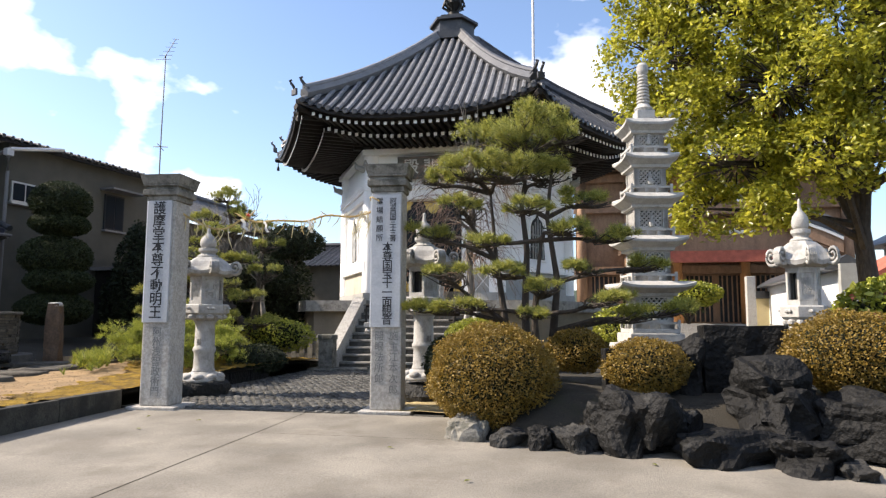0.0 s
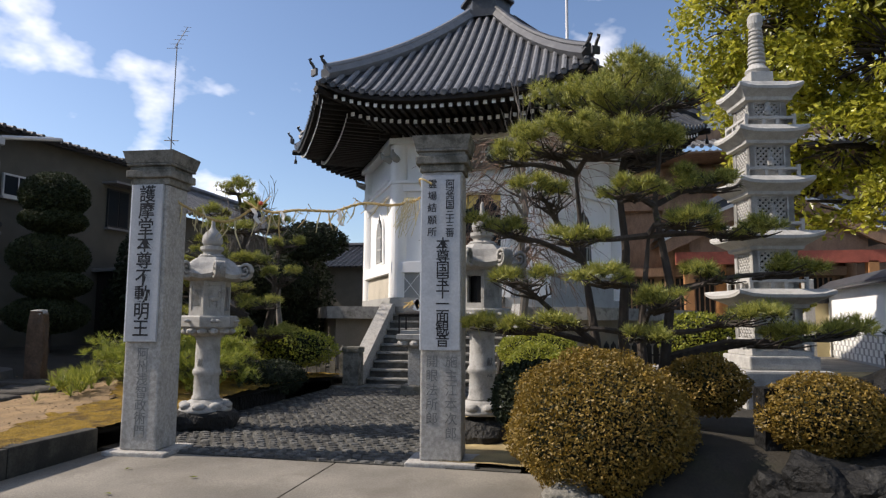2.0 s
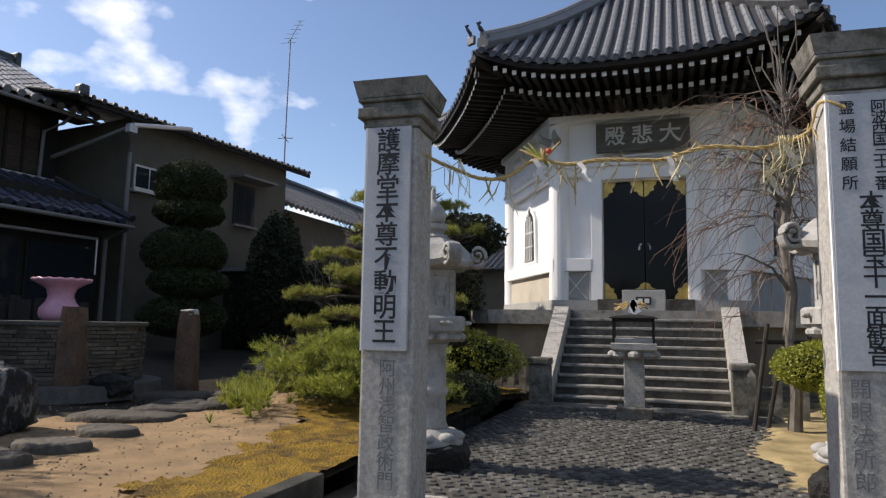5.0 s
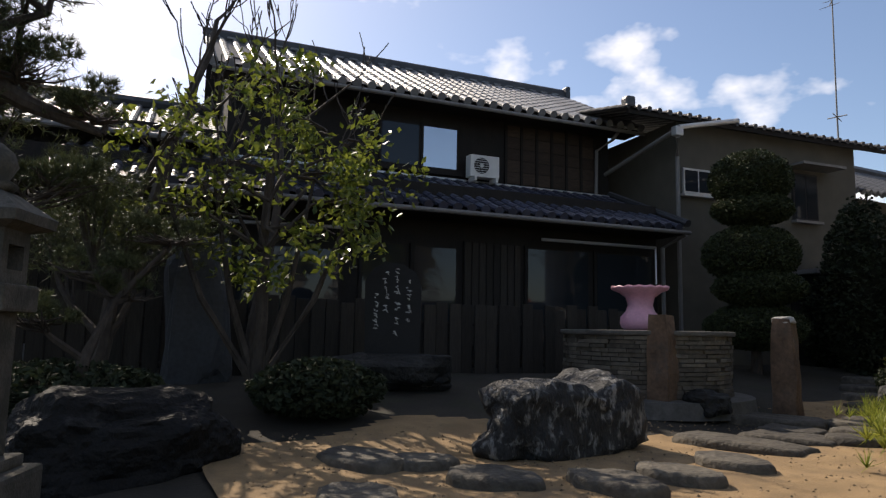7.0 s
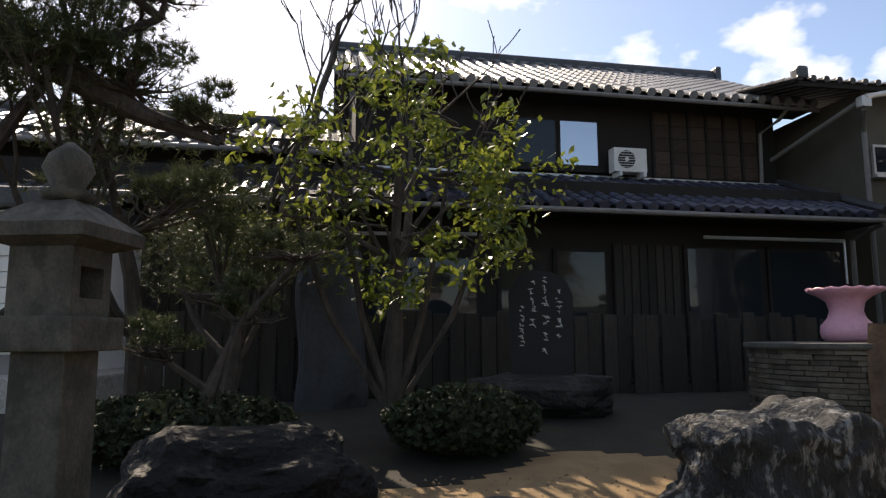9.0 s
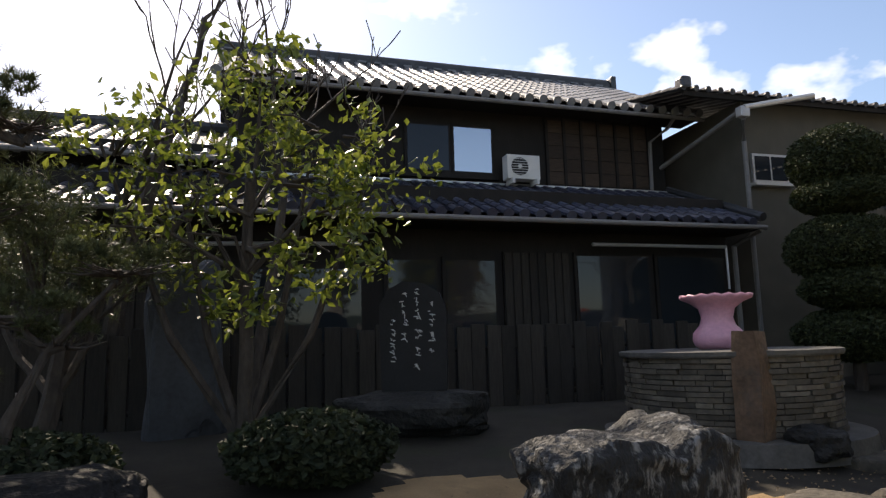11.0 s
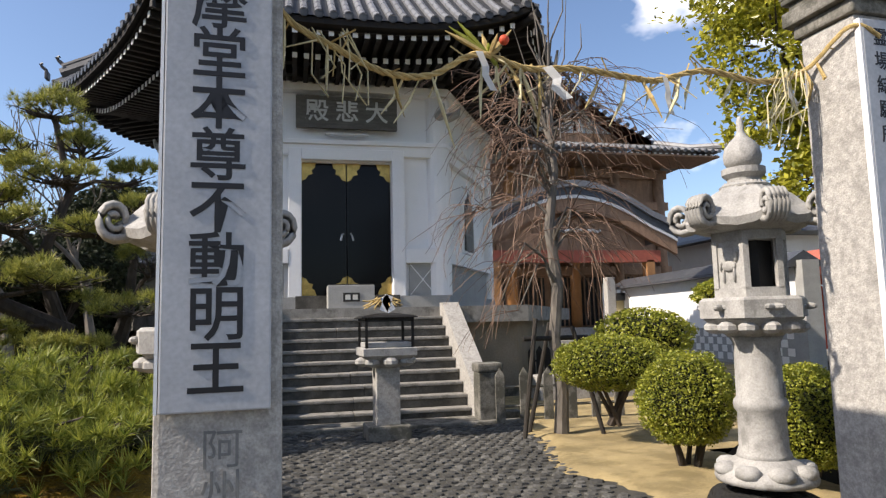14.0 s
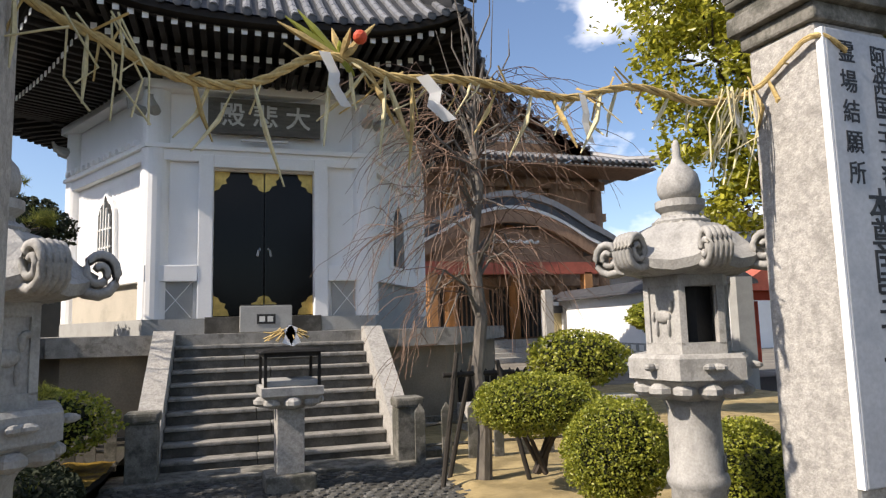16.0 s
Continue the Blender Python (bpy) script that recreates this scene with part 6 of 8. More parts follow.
# pine before the hall
pine("garden_pine", (-6.0, 14.3), [[(-5.6, 14.5, 0.25), (-5.75, 14.5, 0.8), (-6.2, 14.4, 1.4), (-6.4, 14.3, 2.1), (-6.15, 14.4, 2.9), (-6.3, 14.3, 3.7)], [(-5.75, 14.5, 0.8), (-5.5, 14.3, 1.5), (-5.4, 14.2, 2.3)], [(-6.1, 14.4, 1.3), (-6.8, 14.1, 1.7), (-7.3, 14.0, 2.0)]], 0.12,
     [(-6.35, 14.3, 3.82, 0.5, 0.45, 0.26), (-6.05, 14.5, 3.5, 0.5, 0.45, 0.2), (-6.75, 14.3, 3.4, 0.45, 0.4, 0.2), (-5.6, 14.6, 3.1, 0.45, 0.45, 0.18), (-6.2, 14.0, 3.0, 0.6, 0.45, 0.2), (-6.95, 14.2, 2.85, 0.5, 0.45, 0.2), (-5.3, 14.2, 2.72, 0.42, 0.4, 0.16), (-6.6, 13.8, 2.5, 0.6, 0.45, 0.2), (-5.8, 13.8, 2.4, 0.55, 0.45, 0.18), (-7.4, 14.0, 2.3, 0.5, 0.45, 0.18), (-5.1, 13.9, 2.1, 0.42, 0.4, 0.16),
      (-6.9, 13.7, 1.95, 0.7, 0.5, 0.2), (-6.0, 13.6, 1.85, 0.62, 0.45, 0.18), (-7.65, 13.8, 1.7, 0.5, 0.4, 0.18), (-5.3, 13.6, 1.55, 0.5, 0.4, 0.16), (-6.7, 13.5, 1.4, 0.6, 0.42, 0.16), (-7.5, 13.7, 1.2, 0.5, 0.4, 0.16), (-5.9, 13.4, 1.15, 0.55, 0.4, 0.15), (-5.1, 13.7, 1.05, 0.4, 0.35, 0.14)],
     "dense cloud-pruned garden pine beside the white hall", 22, NEEDLE, 230, 0.1, 13)


# low spreading pine over the moss
def low_pine():
    t = tagged(new("dwarf_pine"), "low spreading bright green dwarf pine over moss", "shrub")
    rng = random.Random(31)
    nr = np.random.default_rng(31)
    br = bmesh.new()
    pts, ups = [], []
    low, low_ups = [], []
    for i in range(150):
        a, q = rng.uniform(0, 6.283), math.sqrt(rng.uniform(0, 1))
        x, y = q * math.cos(a), q * math.sin(a)
        X, Y = -5.95 + 1.5 * x - 0.35 * y, 12.0 + 1.85 * y + 0.1 * x
        n1 = noise.noise(Vector((X * 1.6, Y * 1.6, 0)))
        if q > 0.85 + 0.35 * n1:
            continue
        top = 0.08 + max(0.08, 0.6 * max(0, 1 - q ** 2.6) + 0.4 * n1) * rng.uniform(0.55, 1.05)
        lean = Vector((x * 0.8 + rng.uniform(-.35, .35), y * 0.8 - 0.1 + rng.uniform(-.35, .35), 1)).normalized()
        for _ in range(26):
            f = rng.uniform(0, 1)
            p = Vector((X, Y, garden_z(X, Y) + top)) + lean * (0.2 * f - 0.16) + Vector((rng.gauss(0, .1), rng.gauss(0, .1), rng.gauss(0, .025)))
            u = (lean + Vector((rng.uniform(-.5, .5), rng.uniform(-.5, .5), 0))).normalized()
            if f < 0.3:
                low.append(tuple(p))
                low_ups.append((u.x, u.y, u.z * 0.4))
            else:
                pts.append(tuple(p))
                ups.append((u.x, u.y, u.z))
    o = needle_cloud("needles", pts, ups, 0.125, NEEDLE_BRIGHT, t, nr, 22, 0.0045, 1.1)
    # lower needles coloured dark to stand for shade inside the clumps
    needle_cloud("shade_needles", low, low_ups, 0.12, NEEDLE_DARK, t, nr, 18, 0.0045, 1.3)
    for i in range(70):
        p = pts[rng.randrange(len(pts))]
        s0 = Vector((-6.0 + rng.uniform(-.4, .4), 12.0 + rng.uniform(-.5, .5), garden_z(-6, 12) + 0.05))
        e = Vector(p)
        sweep(br, [s0, s0.lerp(e, 0.5) - Vector((0, 0, 0.06)), e], [0.028, 0.018, 0.007], 5)
    part("limb_structure", br, BARK, t)
    # sprawling outer shoots
    pts, ups = [], []
    for (x, y) in ((-6.6, 10.7), (-6.3, 10.3), (-7.6, 12.2), (-7.5, 12.9), (-4.9, 11.0), (-4.85, 12.2)):
        for _ in range(34):
            X, Y = x + rng.gauss(0, .17), y + rng.gauss(0, .17)
            pts.append((X, Y, garden_z(X, Y) + rng.uniform(0.03, 0.24)))
            ups.append((rng.uniform(-.4, .4), rng.uniform(-.5, .2), 1))
    needle_cloud("outer_needles", pts, ups, 0.17, NEEDLE_BRIGHT, t, nr, 20, 0.0055, 0.8)


low_pine()


def clipped(name, c, r, label, seed, material, n=5200, leaf=0.028, stem=True, inner=LEAF_DARK, cat="shrub", group=""):
    """A clipped round shrub: a dense, slightly uneven skin of small leaves over twigs."""
    rng = random.Random(seed)
    nr = np.random.default_rng(seed)
    t = tagged(new(name), label, cat, group)
    d = nr.normal(0, 1, (n, 3))
    d /= np.linalg.norm(d, axis=1)[:, None]
    wob = np.array([1 + 0.1 * noise.noise(Vector(v) * 2.2 + Vector((seed, 0, 0))) + 0.05 * noise.noise(Vector(v) * 7) for v in d])
    q = wob * nr.uniform(0.86, 1.03, n)
    p = d * q[:, None] * np.array(r) + np.array(c)
    p = p[p[:, 2] > c[2] - r[2] * 0.92]
    leaf_cloud("leaves", p, leaf, material, t, nr, 1, 0.004, 1.5)
    # dark leaves further in: shade of the interior put into colour
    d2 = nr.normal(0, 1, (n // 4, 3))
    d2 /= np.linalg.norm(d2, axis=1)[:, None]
    leaf_cloud("shade_leaves", d2 * np.array(r) * nr.uniform(0.55, 0.85, (n // 4, 1)) + np.array(c), leaf * 1.5, inner, t, nr, 1, 0.0, 1.5)
    # added near-black ball standing for the shaded inside of the shrub
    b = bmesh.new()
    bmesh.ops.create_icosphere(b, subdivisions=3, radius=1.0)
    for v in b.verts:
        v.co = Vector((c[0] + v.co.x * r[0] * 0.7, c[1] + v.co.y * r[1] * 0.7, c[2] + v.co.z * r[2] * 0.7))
    part("inner_shade", b, INNER_SHADE, t)
    if stem:
        z0 = c[2] - r[2] - 0.35
        for i in range(7):
            a = rng.uniform(0, 6.28)
            e = Vector((c[0] + r[0] * 0.6 * math.cos(a), c[1] + r[1] * 0.6 * math.sin(a), c[2] - r[2] * 0.2))
            s0 = Vector((c[0] + rng.uniform(-.05, .05), c[1] + rng.uniform(-.05, .05), z0))
            part("stem", sw([s0, s0.lerp(e, 0.5) + Vector((0, 0, 0.08)), e], [0.028, 0.02, 0.01], 5), BARK, t)
    return t


# near-black filling that paints the shade inside shrubs
INNER_SHADE = mat("shrub_inner_shade", (0.02, 0.022, 0.01), 0.95, 0.4, 9, 0.6, 30)
G = "clipped bushes in the rockery"
clipped("clipped_bush", (0.48, 7.95, 0.53), (0.68, 0.66, 0.57), "large clipped ball bush with bronzed orange-green leaves", 41, LEAF_BROWN, 34000, 0.017, False, group=G)
clipped("clipped_bush", (2.05, 8.05, 0.66), (0.44, 0.4, 0.3), "low clipped bush with bronzed leaves", 42, LEAF_BROWN, 12000, 0.018, False, group=G)
clipped("clipped_bush", (1.35, 8.75, 0.78), (0.36, 0.34, 0.26), "small clipped bush with bronzed leaves", 43, LEAF_BROWN, 8000, 0.018, False, group=G)
clipped("clipped_bush", (4.02, 8.0, 0.82), (0.68, 0.6, 0.42), "broad clipped bush with bronzed orange leaves", 44, LEAF_BROWN, 22000, 0.018, False, group=G)
# the bush behind the pillar has its shade put into darker leaves
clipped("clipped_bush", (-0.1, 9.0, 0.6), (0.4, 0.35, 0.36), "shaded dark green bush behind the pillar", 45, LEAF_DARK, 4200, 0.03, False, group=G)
G = "clipped shrubs beside the approach"
clipped("clipped_shrub", (-0.38, 12.9, 0.86), (0.62, 0.55, 0.3), "umbrella-clipped shrub on bare stems", 46, LEAF_BOX, 13000, 0.02, True, group=G)
clipped("clipped_shrub", (-0.3, 11.65, 0.62), (0.42, 0.42, 0.42), "round clipped green shrub", 47, LEAF_BOX, 15000, 0.017, True, group=G)
clipped("clipped_shrub", (0.12, 10.75, 0.55), (0.4, 0.4, 0.4), "round clipped green shrub beside the pale lantern", 48, LEAF_BOX, 15000, 0.017, True, group=G)
clipped("clipped_shrub", (2.6, 17.5, 1.0), (0.9, 0.8, 0.5), "low cloud-pruned green shrub before the white wall", 49, LEAF_BOX, 4500, 0.045, True, group=G)
clipped("clipped_shrub", (3.8, 16.5, 1.7), (0.7, 0.7, 0.3), "flat pruned green shrub near the white wall", 50, LEAF_BOX, 3500, 0.045, True, group=G)
clipped("low_hedge", (-4.75, 12.9, 0.32), (0.42, 0.95, 0.32), "low dark clipped hedge beside the approach", 51, LEAF_DARK, 6500, 0.028, False, cat="hedge")
clipped("clipped_shrub", (-7.55, 13.2, 0.55), (0.42, 0.4, 0.36), "round bronzed shrub beside the garden path", 52, LEAF_BROWN, 4000, 0.026, False)
clipped("clipped_shrub", (-8.2, 14.1, 0.6), (0.5, 0.45, 0.4), "round dark shrub beside the garden path", 53, LEAF_DARK, 3600, 0.03, False)
clipped("clipped_shrub", (-5.2, 14.6, 0.75), (0.9, 0.5, 0.38), "low rounded green shrub before the hall", 54, LEAF_BOX, 4800, 0.032, False)
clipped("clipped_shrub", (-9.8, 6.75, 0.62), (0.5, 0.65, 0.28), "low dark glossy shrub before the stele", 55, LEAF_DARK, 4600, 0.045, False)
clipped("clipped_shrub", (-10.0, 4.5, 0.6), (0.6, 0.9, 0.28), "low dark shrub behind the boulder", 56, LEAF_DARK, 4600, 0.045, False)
rock("path_stone", (-8.0, 13.4, 0.4), (0.25, 0.22, 0.28), 33.0, ROCK, "mottled grey stone beside the garden path", 0, 0.3, 4)
# flowering camellia beside the rockery
cam_bush = clipped("camellia_bush", (5.0, 9.3, 1.1), (0.75, 0.7, 0.55), "dark glossy camellia with pink flowers", 57, LEAF_BOX, 3600, 0.06, False)
rngf = np.random.default_rng(5)
fl = rngf.normal(0, 1, (34, 3))
fl /= np.linalg.norm(fl, axis=1)[:, None]
leaf_cloud("flowers", fl * np.array((0.76, 0.71, 0.56)) + np.array((5.0, 9.3, 1.1)), 0.05, PETAL, cam_bush, rngf, 6, 0.018, 1.0)


# tiered topiary before the stucco house
def topiary():
    t = tagged(new("topiary_tree"), "dark tiered topiary conifer with round tiers", "topiary")
    nr = np.random.default_rng(61)
    part("trunk", sw([(-11.6, 15.4, 0.3), (-11.55, 15.4, 2.5), (-11.6, 15.4, 4.2)], [0.1, 0.08, 0.04], 8), BARK, t)
    for x, y, z, rx, rz, top in ((-11.6, 15.4, 4.05, 0.72, 0.56, 1), (-11.58, 15.4, 3.5, 0.7, 0.3, 0), (-11.66, 15.4, 2.68, 0.84, 0.54, 0), (-11.5, 15.4, 2.05, 0.78, 0.34, 0), (-11.6, 15.4, 1.35, 0.86, 0.42, 0)):
        n = 15000
        d = nr.normal(0, 1, (n, 3))
        d /= np.linalg.norm(d, axis=1)[:, None]
        w = np.array([1 + 0.06 * noise.noise(Vector(v) * 3 + Vector((z, 0, 0))) for v in d])
        p = d * (w * nr.uniform(0.85, 1.03, n))[:, None] * np.array((rx, rx, rz)) + np.array((x, y, z))
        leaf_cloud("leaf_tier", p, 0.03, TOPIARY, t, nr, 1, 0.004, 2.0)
        # added near-black ball painting the shade inside the tier
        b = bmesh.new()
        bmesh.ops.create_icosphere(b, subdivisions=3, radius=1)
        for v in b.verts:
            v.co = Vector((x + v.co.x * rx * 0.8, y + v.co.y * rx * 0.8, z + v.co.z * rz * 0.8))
        part("inner_shade", b, INNER_SHADE, t)


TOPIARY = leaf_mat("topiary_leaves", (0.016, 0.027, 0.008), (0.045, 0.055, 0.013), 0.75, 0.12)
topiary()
# the shade these evergreens stand in is put into their near-black leaves
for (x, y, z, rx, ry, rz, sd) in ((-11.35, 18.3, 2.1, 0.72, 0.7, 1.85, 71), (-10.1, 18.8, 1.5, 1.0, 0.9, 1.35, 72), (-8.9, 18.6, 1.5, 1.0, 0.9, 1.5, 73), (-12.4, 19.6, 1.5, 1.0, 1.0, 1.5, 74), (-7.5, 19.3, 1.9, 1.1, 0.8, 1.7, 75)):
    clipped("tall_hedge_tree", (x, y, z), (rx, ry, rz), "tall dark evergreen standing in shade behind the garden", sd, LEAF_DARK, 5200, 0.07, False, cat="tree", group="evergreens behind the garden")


# bare weeping tree at the stairs
def weeping():
    t = tagged(new("weeping_tree"), "bare weeping cherry with fine reddish twigs", "tree")
    rng = random.Random(81)
    base = Vector((-0.68, 13.62, 0.02))
    pts = [base, base + Vector((0.03, 0, 0.5)), base + Vector((-0.03, 0.02, 1.1)), base + Vector((0.03, 0, 1.7)), base + Vector((-0.04, 0.02, 2.4)), base + Vector((0.05, 0, 3.1)), base + Vector((0.0, 0, 3.8)), base + Vector((0.16, 0, 4.6))]
    part("trunk", sw(pts, [0.09, 0.075, 0.07, 0.068, 0.06, 0.05, 0.036, 0.016], 9), BARK_PALE, t, "pale knotted slender trunk")
    limbs = bmesh.new()
    twigs = bmesh.new()
    jit = lambda k: Vector((rng.uniform(-k, k), rng.uniform(-k, k), rng.uniform(-k, k)))
    for i in range(44):
        h = rng.uniform(1.4, 4.2)
        s0 = base + Vector((0, 0, h))
        a = rng.uniform(0, 6.283)
        rad = rng.uniform(0.45, 1.3) * (1.2 - 0.12 * h)
        out = Vector((math.cos(a), math.sin(a) * 0.8, 0))
        arch = [s0, s0 + out * rad * 0.3 + Vector((0, 0, rng.uniform(.1, .35))) + jit(.05), s0 + out * rad * 0.65 + Vector((0, 0, rng.uniform(.1, .4))) + jit(.07), s0 + out * rad + Vector((0, 0, rng.uniform(-.3, .25))) + jit(.08)]
        sweep(limbs, arch, [0.022, 0.016, 0.011, 0.006], 5)
        for j in range(8):
            q = arch[rng.choice((1, 2, 2, 3, 3))].copy()
            d = (out * rng.uniform(0.2, 1.0) + jit(0.7)).normalized()
            d.z = rng.uniform(-0.1, 0.5)
            step = rng.uniform(0.1, 0.2)
            path = [q]
            for m_ in range(7):
                d = (d + jit(0.3) + Vector((0, 0, -0.26))).normalized()
                q = q + d * step
                path.append(Vector((q.x, q.y, max(q.z, 0.2))))
            sweep(twigs, path, [0.0058, 0.0053, 0.0048, 0.0043, 0.0038, 0.0033, 0.0028, 0.002], 3, cap=False)
            if j % 2 == 0:
                e = path[3] + jit(0.16) - Vector((0, 0, 0.1))
                sweep(twigs, [path[2], path[2].lerp(e, 0.5) + jit(0.03), e, e + jit(0.1) - Vector((0, 0, 0.14))], [0.004, 0.0035, 0.003, 0.002], 3, cap=False)
    for i in range(12):
        s0 = base + Vector((0.03, 0, rng.uniform(3.0, 4.4)))
        d = Vector((rng.uniform(-.4, .4), rng.uniform(-.35, .35), 1.0))
        sweep(limbs, [s0, s0 + d * 0.35 + jit(.07), s0 + d * 0.75 + jit(.1), s0 + d * rng.uniform(1.0, 1.5)], [0.018, 0.013, 0.009, 0.003], 5)
    part("limb_structure", limbs, BARK_PALE, t)
    tagged(part("twig_curtain", twigs, TWIG_RED, t, "fine reddish hanging twigs"), kind="stuff")
    # timber support
    s = tagged(new("tree_support"), "weathered timber support lashed to the weeping tree", "tree support")
    for p, q in (((-1.15, 13.55, 0), (-0.95, 13.6, 1.35)), ((-0.95, 13.95, 0), (-0.72, 13.75, 1.3)), ((-0.25, 13.4, 0), (-0.5, 13.6, 1.25)), ((-1.1, 13.62, 1.12), (-0.3, 13.62, 1.12))):
        part("pole", sw([p, q], 0.028, 8), OLD_WOOD, s)


weeping()


# broad-leaved evergreen behind the rockery
def broad_tree(name, base, height, label, seed, material, crowns, leaf, count, bark=BARK, trunk_r=0.2, droop=0.2):
    t = tagged(new(name), label, "tree")
    rng = random.Random(seed)
    nr = np.random.default_rng(seed)
    b0 = Vector(base)
    top = b0 + Vector((0.2, 0, height * 0.55))
    part("trunk", sw([b0, b0.lerp(top, 0.35) + Vector((0.1, 0, 0)), b0.lerp(top, 0.7) - Vector((0.08, 0, 0)), top], [trunk_r, trunk_r * 0.85, trunk_r * 0.7, trunk_r * 0.5], 10), bark, t)
    br = bmesh.new()
    pts = []
    for (x, y, z, r, rz) in crowns:
        c = Vector((x, y, z))
        s0 = b0.lerp(top, rng.uniform(0.55, 1.0))
        m_ = s0.lerp(c, 0.5) + Vector((rng.uniform(-.2, .2), rng.uniform(-.2, .2), 0.15))
        sweep(br, [s0, m_, c], [trunk_r * 0.4, trunk_r * 0.25, trunk_r * 0.1], 6)
        k = int(count * (r / 1.0) ** 2)
        for _ in range(k):
            d = Vector((rng.gauss(0, 1), rng.gauss(0, 1), rng.gauss(0, 1))).normalized()
            q = rng.uniform(0.45, 1.0) ** 0.5
            w = 1 + 0.35 * noise.noise(d * 1.8 + c)
            p = c + Vector((d.x * r, d.y * r, d.z * rz)) * q * w
            if noise.noise(p * 1.7) < -0.04:
                continue
            pts.append(tuple(p))
            if rng.random() < 0.07:
                sweep(br, [c.lerp(p, 0.3), c.lerp(p, 0.65) + Vector((0, 0, 0.05)), p], [0.02, 0.012, 0.004], 4)
    part("limb_structure", br, bark, t)
    o = leaf_cloud("crown", pts, leaf, material, t, nr, 5, leaf * 1.3, 2.0, droop)
    o["label"] = "crown of many small leaves"
    return t


broad_tree("evergreen_tree", (6.7, 14.9, 0.0), 7.5, "large broad-leaved evergreen with yellow-green glossy crown", 91, LEAF,
           [(6.5, 14.8, 7.2, 2.0, 1.5), (4.4, 14.6, 7.0, 1.6, 1.3), (3.1, 14.6, 6.5, 1.2, 1.0), (3.4, 14.8, 8.0, 1.3, 1.1), (5.2, 14.0, 5.6, 1.5, 1.1), (3.3, 14.4, 5.3, 1.0, 0.9), (6.9, 13.8, 5.4, 1.5, 1.1), (8.4, 14.4, 6.4, 1.6, 1.3), (4.4, 14.2, 4.1, 1.1, 0.8), (5.9, 13.6, 4.1, 1.1, 0.7), (3.9, 14.5, 3.3, 0.75, 0.55), (7.9, 13.7, 4.4, 1.1, 0.8), (5.4, 14.8, 8.6, 1.5, 1.1), (8.0, 15.0, 8.3, 1.6, 1.2), (4.9, 13.9, 3.2, 0.7, 0.45), (9.2, 14.2, 4.9, 1.2, 1.0), (3.2, 14.8, 4.3, 0.6, 0.6)],
           0.062, 1100, trunk_r=0.22)
# leafy small tree before the old house
broad_tree("garden_tree", (-10.75, 6.33, 0.5), 4.3, "small multi-stemmed tree with bright yellow-green leaves", 92, LEAF_VAR,
           [(-10.6, 6.43, 3.9, 0.62, 0.4), (-10.5, 7.08, 3.4, 0.65, 0.45), (-10.8, 5.78, 3.5, 0.7, 0.45), (-10.5, 6.48, 2.9, 0.8, 0.5), (-10.3, 7.48, 2.75, 0.55, 0.4), (-10.7, 5.18, 3.0, 0.55, 0.35), (-10.6, 5.78, 2.4, 0.6, 0.4), (-10.2, 6.98, 2.2, 0.6, 0.35), (-10.9, 4.88, 2.5, 0.4, 0.3), (-10.5, 6.18, 1.8, 0.45, 0.25)],
           0.052, 330, trunk_r=0.075, droop=0.5)
gt = [o for o in bpy.data.objects if o.name.startswith("garden_tree") and o.parent is None][0]
for x, y in ((-10.7, 5.7), (-10.6, 6.9), (-10.5, 7.5), (-10.8, 5.1)):
    part("stem", sw([(-10.75, 6.33, 0.55), (-10.7, 6.33 + (y - 6.33) * 0.5, 1.5), (x, y, 3.2)], [0.05, 0.035, 0.012], 6), BARK, gt)


